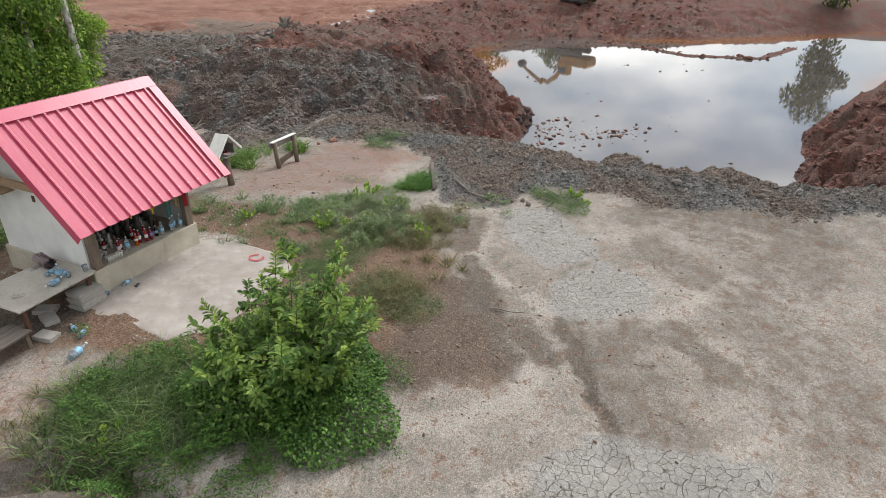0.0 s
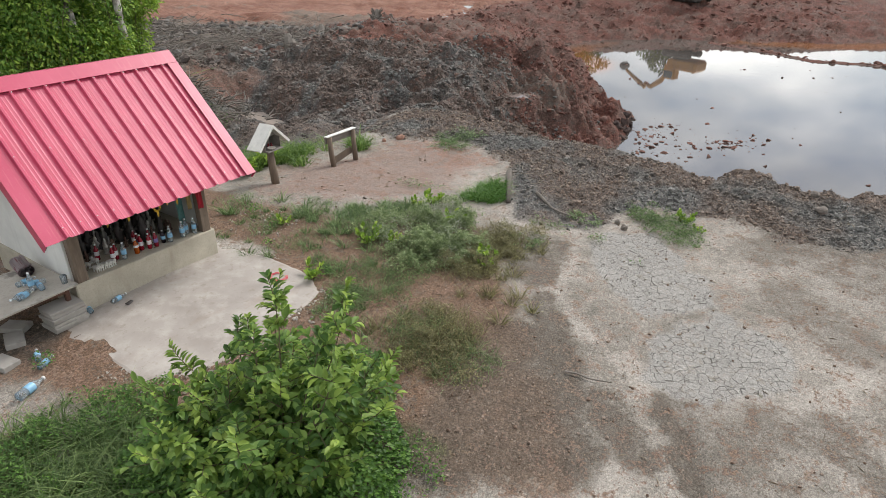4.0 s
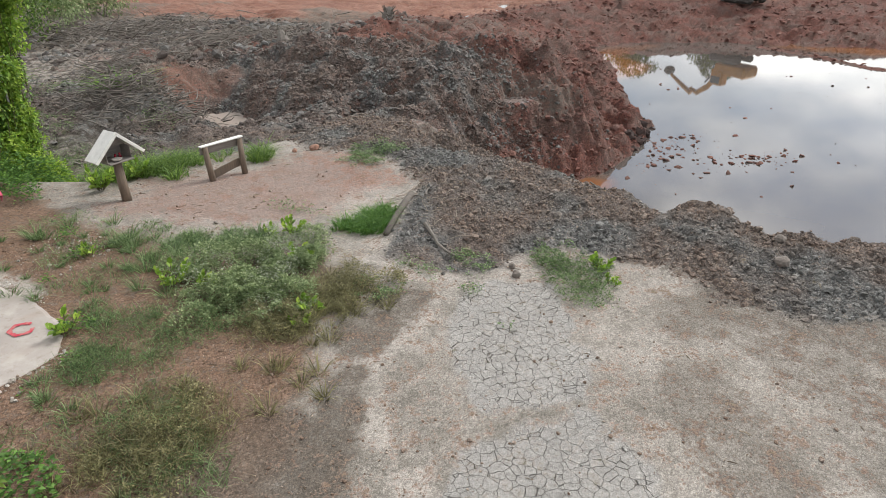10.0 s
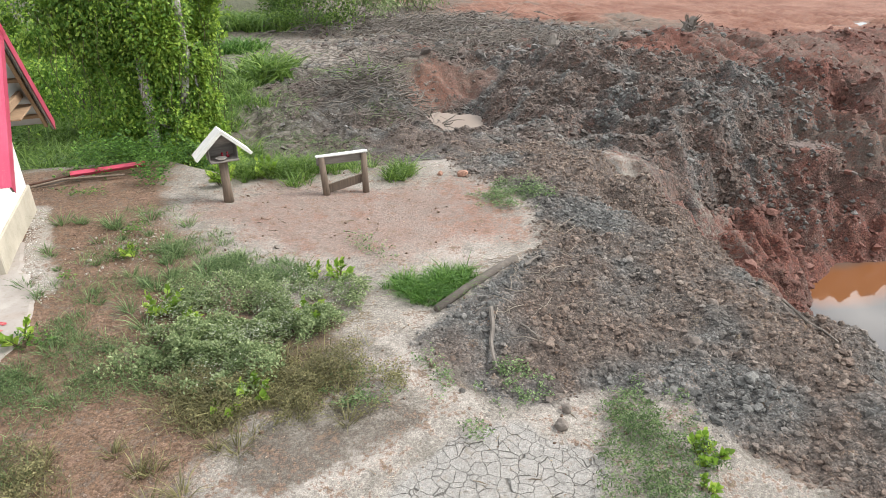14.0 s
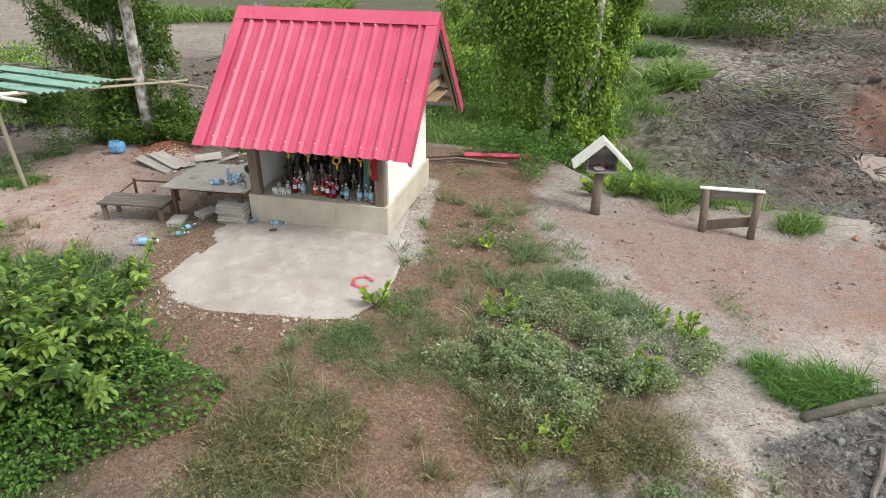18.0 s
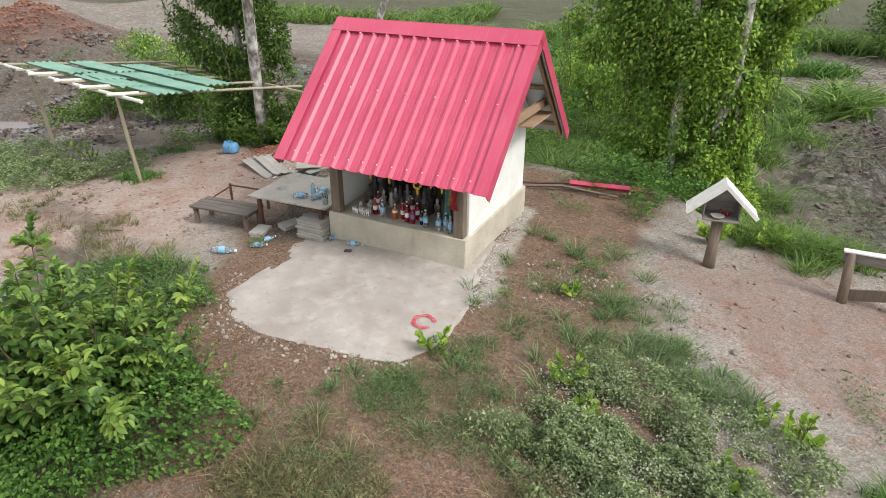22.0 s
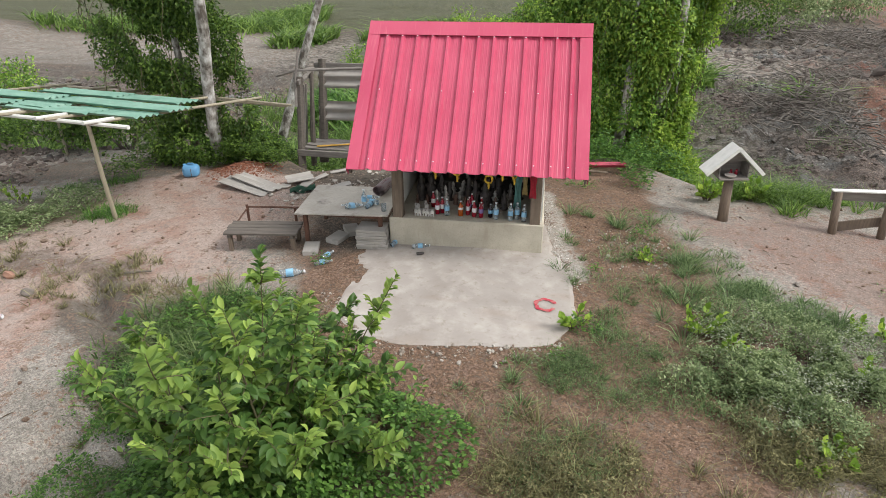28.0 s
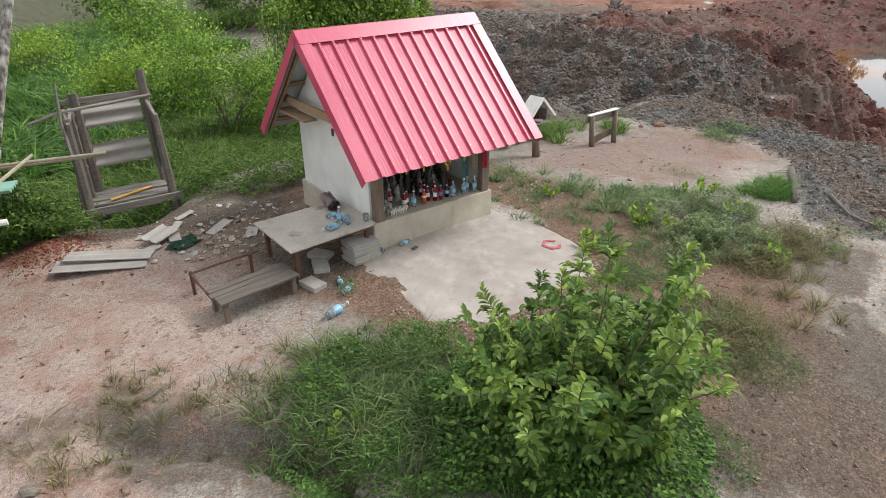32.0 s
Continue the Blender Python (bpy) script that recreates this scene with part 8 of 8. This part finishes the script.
for i, (x, y, h, n, leaf) in enumerate(((4.18, -2.02, 0.22, 36, 0.13), (3.47, -3.08, 0.18, 24, 0.1), (3.2, -3.2, 0.14, 18, 0.09), (2.7, -1.38, 0.26, 36, 0.1), (2.95, -1.75, 0.18, 24, 0.09), (1.36, -1.52, 0.24, 22, 0.1), (4.7, -1.2, 0.24, 36, 0.1), (4.45, -1.05, 0.18, 18, 0.08), (6.95, -5.05, 0.2, 36, 0.09), (6.7, -5.35, 0.12, 18, 0.07), (2.35, 0.1, 0.18, 18, 0.08), (3.6, 2.6, 0.4, 48, 0.12), (4.3, 2.75, 0.34, 36, 0.11), (-7.6, 1.3, 0.4, 18, 0.1), (-2.9, -2.5, 0.2, 10, 0.08))):
    seedling(x, y, h, n, leaf, 300 + i)


# ---- dug earth, gravel and brush ----
def clods(name, label, category, x, y, size, mat, sink=0.25, squash=0.75, seed=1, detail=1, jag=0.22):
    z = ground(x, y)
    v, f = stones(np.stack([x, y, z + size * (0.5 - sink)], -1), size, squash, seed, detail, jag)
    return tagged(part(name, mesh_np(name, v, f, mat, False), None), label, category, kind="stuff")


def lump(name, colors, rough=0.95, other=None):
    """Clods, each with its own tone; other colours take over in patches."""
    m = Nodes(name)
    p = m.geo()
    r = m.island()
    c = m.ramp(r, *[(i / (len(colors) - 1), c) for i, c in enumerate(colors)])
    if other:
        c = m.mix(m.ramp(m.noise(0.55, 4, 0.6, p), (0.41, 0.0), (0.54, 1.0)), c, m.ramp(r, *[(i / (len(other) - 1), c) for i, c in enumerate(other)]))
    c = m.mix(m.ramp(m.noise(22, 4, 0.6, p), (0.35, 0.6), (0.62, 0.0)), c, tuple(v * 0.5 for v in colors[0]))
    m.bump(m.noise(60, 5, 0.7, p), 1.0, 0.02)
    return m.done(c, rough, spec=0.2)


GREYS = [(0.115, 0.114, 0.107), (0.178, 0.175, 0.163), (0.225, 0.219, 0.203), (0.31, 0.3, 0.278)]
BROWNS = [(0.14, 0.104, 0.083), (0.21, 0.155, 0.124), (0.255, 0.188, 0.148), (0.325, 0.26, 0.21)]
REDS = [(0.13, 0.058, 0.046), (0.21, 0.094, 0.072), (0.25, 0.13, 0.103), (0.34, 0.2, 0.165)]
M_CLOD = lump("grey_brown_clod", GREYS, other=BROWNS)
M_CLODR = lump("red_clod", REDS, other=[(0.1, 0.06, 0.05), (0.16, 0.098, 0.082), (0.2, 0.1, 0.076), (0.25, 0.16, 0.135)])
M_CLODM = lump("mixed_clod", GREYS, other=[(0.1, 0.078, 0.068), (0.15, 0.118, 0.1), (0.2, 0.15, 0.125), (0.24, 0.2, 0.175)])
M_GRAV = lump("pale_gravel", [(0.3, 0.24, 0.19), (0.48, 0.43, 0.37), (0.62, 0.58, 0.52)], 0.85)
M_GRAVW = lump("white_crumb", [(0.5, 0.46, 0.41), (0.68, 0.65, 0.6), (0.78, 0.76, 0.72)], 0.85)
M_GRIT = lump("brown_grit", [(0.16, 0.105, 0.075), (0.28, 0.2, 0.15), (0.42, 0.34, 0.28)], 0.9)


def pick(n, x0, x1, y0, y1, weight, seed):
    r = np.random.default_rng(seed)
    x, y = r.uniform(x0, x1, n * 4), r.uniform(y0, y1, n * 4)
    keep = r.uniform(0, 1, n * 4) < weight(x, y)
    return x[keep][:n], y[keep][:n]


def sizes(n, small, large, seed, few=6):
    return small + (large - small) * np.random.default_rng(seed).uniform(0, 1, n) ** few


x, y = pick(52000, 5.0, 12.0, -11.5, 4.2, lambda x, y: mud_mask(x, y) * (0.35 + 0.65 * ease(5.6, 7.4, x)), 3)
clods("clods", "clods of dug grey-brown mud on the ridge", "soil", x, y, sizes(len(x), 0.008, 0.05, 4, 6), M_CLOD, 0.5, 0.8, 5, jag=0.4)
x, y = pick(240, 7.6, 11.2, -10, 2.5, mud_mask, 6)
clods("clods", "large lumps of dug mud on the ridge", "soil", x, y, sizes(len(x), 0.03, 0.085, 7, 3.5), M_CLOD, 0.55, 0.8, seed=8, detail=2, jag=0.24)
x, y = pick(30000, 11, 26, 3.5, 19, lambda x, y: (inside(x, y, POND) > 0.3) * (0.12 + 0.88 * ease(8.5, 6, np.hypot(x - 17.2, y - 10.8))) * (1 - 0.95 * blob(x, y, 12.3, 12.8, 1.3, 2.0)) * (1 - 0.9 * ease(1.2, 0.6, near_line(x, y, PIT_WALL))), 11)
clods("clods", "clods on the heap of dug grey mud", "soil", x, y, sizes(len(x), 0.022, 0.11, 12, 3.4), M_CLODM, 0.6, 0.75, 13, jag=0.45)
x, y = pick(15000, 13, 40, -4, 13, lambda x, y: (inside(x, y, POND) > 0.05) * np.maximum(ease(3.6, 2.4, inside(x, y, POND)), ease(22.5, 25, x)), 15)
clods("clods", "broken red clods on the cut bank", "soil", x, y, sizes(len(x), 0.012, 0.15, 16, 8), M_CLODR, 0.6, 0.7, 17, jag=0.45)
x, y = pick(5000, 12, 34, -17, -9, lambda x, y: (inside(x, y, POND) > 0.05) * 1.0, 19)
clods("clods", "broken red clods on the heap beside the water", "soil", x, y, sizes(len(x), 0.03, 0.2, 20, 4), M_CLODR, 0.55, 0.65, 21, jag=0.55)
x, y = pick(9000, 36, 88, -2, 36, lambda x, y: (inside(x, y, POND) > 0.3) * ease(33, 24, y), 23)
clods("clods", "broken red earth on the far bank", "soil", x, y, sizes(len(x), 0.04, 0.3, 24, 8), M_CLODR, 0.55, 0.65, 25, jag=0.35)
x, y = pick(4000, 20, 48, 10, 25, lambda x, y: (inside(x, y, POND) > 0.3) * ease(26, 20, y - 0.1 * x), 26)
clods("clods", "broken red and brown earth behind the heap", "soil", x, y, sizes(len(x), 0.03, 0.14, 22, 4), M_CLODR, 0.55, 0.6, 18, jag=0.5)
x, y = pick(13000, -26, -8.5, 2.2, 16, lambda x, y: 0.25 + 0.75 * ease(0.42, 0.58, fbm(x * 0.5, y * 0.5, 3, 30)), 27)
clods("clods", "clods of dark earth in the ditch", "soil", x, y, sizes(len(x), 0.025, 0.13, 28, 3), M_CLODM, 0.5, 0.65, 29, jag=0.5)
x, y = pick(11000, 5.2, 12.5, 5.5, 21, lambda x, y: 0.15 + 0.85 * ease(0.4, 0.56, fbm(x * 0.6, y * 0.6, 3, 38)) * ease(5.2, 7.5, x) * (1 - 0.9 * ease(1.2, 0.6, near_line(x, y, PIT_WALL))), 37)
clods("clods", "broken clods of dry mud on the low ground", "soil", x, y, sizes(len(x), 0.018, 0.1, 38, 3.5), M_CLODM, 0.5, 0.65, 42, jag=0.52)
x, y = pick(9000, 9, 32, 17.5, 36, lambda x, y: ease(9, 12, x) * ease(40, 35, x + 0.4 * y) * (0.2 + 0.8 * ease(0.42, 0.56, fbm(x * 0.35, y * 0.5, 3, 45))), 46)
clods("clods", "dark clods on the far dug ground", "soil", x, y, sizes(len(x), 0.03, 0.28, 47, 5), M_CLODM, 0.45, 0.7, 48, jag=0.4)
x, y = pick(5000, -36, -24, 9, 20, lambda x, y: blob(x, y, -30, 14.5, 4.5, 3, -0.4), 30)
clods("clods", "orange-red clods on a far earth heap", "soil", x, y, sizes(len(x), 0.02, 0.1, 34, 4), lump("orange_clod", [(0.22, 0.1, 0.065), (0.32, 0.15, 0.1), (0.38, 0.21, 0.16)]), 0.45, 0.6, 35, jag=0.38)
x, y = pick(4200, -6.5, 9, -8.5, 3.5, lambda x, y: 0.6 * off_pad(x, y) * ease(7.5, 6.5, x), 31)
clods("gravel", "small loose stones scattered on the terrace", "gravel", x, y, sizes(len(x), 0.004, 0.026, 32), M_GRIT, 0.15, seed=33)
x, y = pick(1700, -5.2, -3.6, 2.2, 3.6, lambda x, y: blob(x, y, -4.4, 2.9, 0.4, 0.34), 71)
clods("clods", "small heap of loose orange-red earth", "soil", x, y, sizes(len(x), 0.008, 0.03, 72, 3), lump("orange_earth", [(0.2, 0.078, 0.045), (0.28, 0.115, 0.07), (0.33, 0.15, 0.1)]), 0.4, 0.7, 73, jag=0.5)
x, y = pick(3600, -0.7, 3.1, -6.1, -2.2, lambda x, y: 0.25 + 0.75 * ease(0.2, -0.3, inside(x, y, [(-0.6, -2.4), (2.9, -2.3), (2.9, -3.7), (2.1, -4.6), (1.4, -5.3), (0.2, -6.0), (-0.5, -4.6)])), 81)
clods("gravel", "small brown pebbles in the grit", "gravel", x, y, sizes(len(x), 0.003, 0.015, 82, 4), M_GRIT, 0.2, 0.7, 83)
edge = lambda x, y: ease(0.32, 0.03, near_line(x, y, [(-1.4, -1.4), (-1.0, -2.05), (-0.45, -2.16), (0.5, -2.06), (1.15, -1.92)])) * off_pad(x, y)  # noqa: E731
x, y = pick(900, -1.9, 1.7, -2.7, -1.0, edge, 35)
clods("gravel", "broken pale stones along the edge of the pad", "gravel", x, y, sizes(len(x), 0.005, 0.032, 36), M_GRAV, 0.2, seed=37)
side = lambda x, y: ease(0.22, 0.0, near_line(x, y, [(1.04, 2.1), (1.06, 0.9), (1.18, 0.1), (1.4, -0.6)])) * off_pad(x, y)  # noqa: E731
x, y = pick(2400, 1.0, 2.0, -1.3, 2.3, side, 39)
clods("gravel", "white cement crumbs along the plinth", "gravel", x, y, sizes(len(x), 0.003, 0.016, 40), M_GRAVW, 0.3, 0.5, 41)
x, y = pick(500, 1.5, 3.2, -0.6, 1.4, lambda x, y: blob(x, y, 2.3, 0.45, 0.5, 0.6), 43)
clods("gravel", "patch of pale pebbles on brown grit", "gravel", x, y, sizes(len(x), 0.006, 0.03, 44), M_GRAV, 0.1, seed=45)
x, y = pick(420, -3.6, -1.1, 0.6, 3.2, lambda x, y: blob(x, y, -2.3, 1.9, 0.8, 0.7), 47)
clods("gravel", "broken board and stone rubble beside the shrine", "gravel", x, y, sizes(len(x), 0.01, 0.06, 48, 4), M_GRAV, 0.2, 0.25, 49)
x, y = pick(500, -9, -3, -7, 2.5, lambda x, y: 0.5 * ease(-2.6, -3.2, x), 51)
clods("gravel", "reddish crumbs on the dry earth", "gravel", x, y, sizes(len(x), 0.006, 0.05, 52), M_GRIT, 0.15, seed=53)
x, y = pick(150, 25.5, 31, 1.5, 6.5, lambda x, y: ease(0.55, 0.1, np.abs(inside(x, y, POND) - 0.25)) * ease(26, 27.5, x), 65)
clods("boulders", "dark broken rocks at the foot of the cut bank", "rock", x, y, sizes(len(x), 0.05, 0.3, 66, 3), lump("dark_rock", [(0.055, 0.04, 0.036), (0.09, 0.063, 0.055), (0.15, 0.09, 0.075)]), 0.4, 0.75, 67, jag=0.4)
# lumps standing out of the water
x, y = pick(520, 23, 33, -5, 4, lambda x, y: np.maximum.reduce([blob(x, y, 28.7, -1.6, 1.9, 0.7, -0.6), blob(x, y, 28.6, 2.0, 1.8, 0.8), 0.6 * blob(x, y, 26.5, 1.6, 2.0, 0.9), 0.25 * blob(x, y, 28, 0.4, 3, 1.5)]) * (inside(x, y, POND) < -0.2), 55)
x2, y2 = pick(60, 20, 52, -9, 10, lambda x, y: 0.3 * (inside(x, y, POND) < -0.5), 57)
x, y = np.concatenate([x, x2]), np.concatenate([y, y2])
s = sizes(len(x), 0.025, 0.15, 58, 3)
v, f = stones(np.stack([x, y, np.full_like(x, WATER) + s * 0.05], -1), s, 0.4, 59, jag=0.45)
tagged(part("mud_lumps", mesh_np("mud_lumps", v, f, M_CLODR, False), None), "red mud lumps standing out of the pond", "soil", kind="stuff")
x, y = pick(260, 54, 66, -12, 9, lambda x, y: ease(0.6, 0.1, near_line(x, y, SPIT)), 61)
s = sizes(len(x), 0.1, 0.4, 62)
v, f = stones(np.stack([x, y, np.full_like(x, WATER) + 0.1], -1), s, 0.5, 63)
tagged(part("mud_lumps", mesh_np("mud_lumps", v, f, M_CLODR, False), None), "red clods along a mud spit in the pond", "soil", kind="stuff")


def brush(label, cx, cy, rx, ry, h, n, seed, thick=0.02, long=1.0):
    """A tangle of dead branches and roots."""
    r = random.Random(seed)
    bm = bmesh.new()
    for i in range(n):
        x, y = cx + r.gauss(0, rx * 0.55), cy + r.gauss(0, ry * 0.55)
        z = gz_low(x, y) + abs(r.gauss(0, h * 0.5))
        a, e, ln = r.uniform(0, 6.28), r.uniform(-0.3, 0.45), long * r.uniform(0.35, 1.1)
        p = Vector((x, y, z))
        d = Vector((math.cos(a), math.sin(a), e))
        pts = [p]
        for k in range(3):
            d = d + Vector((r.gauss(0, 0.28), r.gauss(0, 0.28), r.gauss(0, 0.2) - 0.05))
            pts.append(pts[-1] + d.normalized() * ln / 3)
        w = thick * r.uniform(0.3, 1.2) ** 1.5
        tube(pts, [w, w * 0.8, w * 0.6, w * 0.25], 4, bm, 0, False)
    return tagged(part("brush_pile", bm, M_TWIG), label, "branches", kind="stuff")


GX, GY = np.meshgrid(np.arange(2, 32, 0.25), np.arange(4, 40, 0.25))
GZ = ground(GX, GY, False)


def gz_low(x, y):
    i, j = int((x - 2) / 0.25), int((y - 4) / 0.25)
    return float(GZ[min(max(j, 0), GZ.shape[0] - 1), min(max(i, 0), GZ.shape[1] - 1)])


brush("tangle of dead roots and branches on an earth heap", 9.2, 12.6, 1.7, 2.2, 0.75, 900, 1, 0.022, 0.8)
brush("pile of dead branches beside the dried field", 14.2, 20.3, 3.2, 1.2, 0.5, 620, 2, 0.024, 1.2)
brush("pile of dead branches on red earth", 20.5, 21.5, 4.0, 1.6, 0.6, 620, 3, 0.026, 1.2)
brush("dead branches strewn over the far dug ground", 18.5, 24.5, 6.0, 2.0, 0.5, 700, 9, 0.024, 1.3)
brush("mounds of dead brush on the far dug ground", 16.5, 30.5, 6.0, 3.0, 0.7, 1100, 10, 0.03, 1.5)
brush("dry twigs strewn on the low ground", 6.8, 8.2, 2.2, 2.6, 0.14, 560, 4, 0.0055, 0.5)
brush("dry twigs on the trampled low ground", 8.2, 15.8, 2.4, 3.0, 0.14, 560, 6, 0.007, 0.6)
brush("dry twigs below the rail", 6.6, 11.4, 1.6, 2.6, 0.12, 520, 7, 0.0055, 0.5)
brush("dry twigs and roots below the terrace", 7.4, 4.9, 1.8, 0.9, 0.15, 260, 5, 0.012, 0.5)
for i, (x, y, s) in enumerate(((29.2, 21.0, 0.9), (24.8, 21.6, 0.8), (18.9, 17.8, 0.7))):
    r = random.Random(500 + i)
    bm = bmesh.new()
    for k in range(26):
        a, e = r.uniform(0, 6.28), r.uniform(-0.1, 1.2)
        d = Vector((math.cos(a) * math.cos(e), math.sin(a) * math.cos(e), math.sin(e)))
        tube([(0, 0, 0.1), d * s * 0.4, d * s * r.uniform(0.6, 1.0) + Vector((r.gauss(0, 0.12), r.gauss(0, 0.12), 0))], [0.09, 0.05, 0.012], 5, bm, 0.3, False)
    lathe([(0.3, -0.2), (0.34, 0.1), (0.2, 0.45), (0.1, 0.6)], 9, bm)
    ob = tagged(part("stump", bm, M_TWIG), "uprooted tree stump with splayed dark roots", "stump", "stumps")
    ob.matrix_basis = pose(x, y, gz(x, y) + 0.15, 10, 20, i * 50)
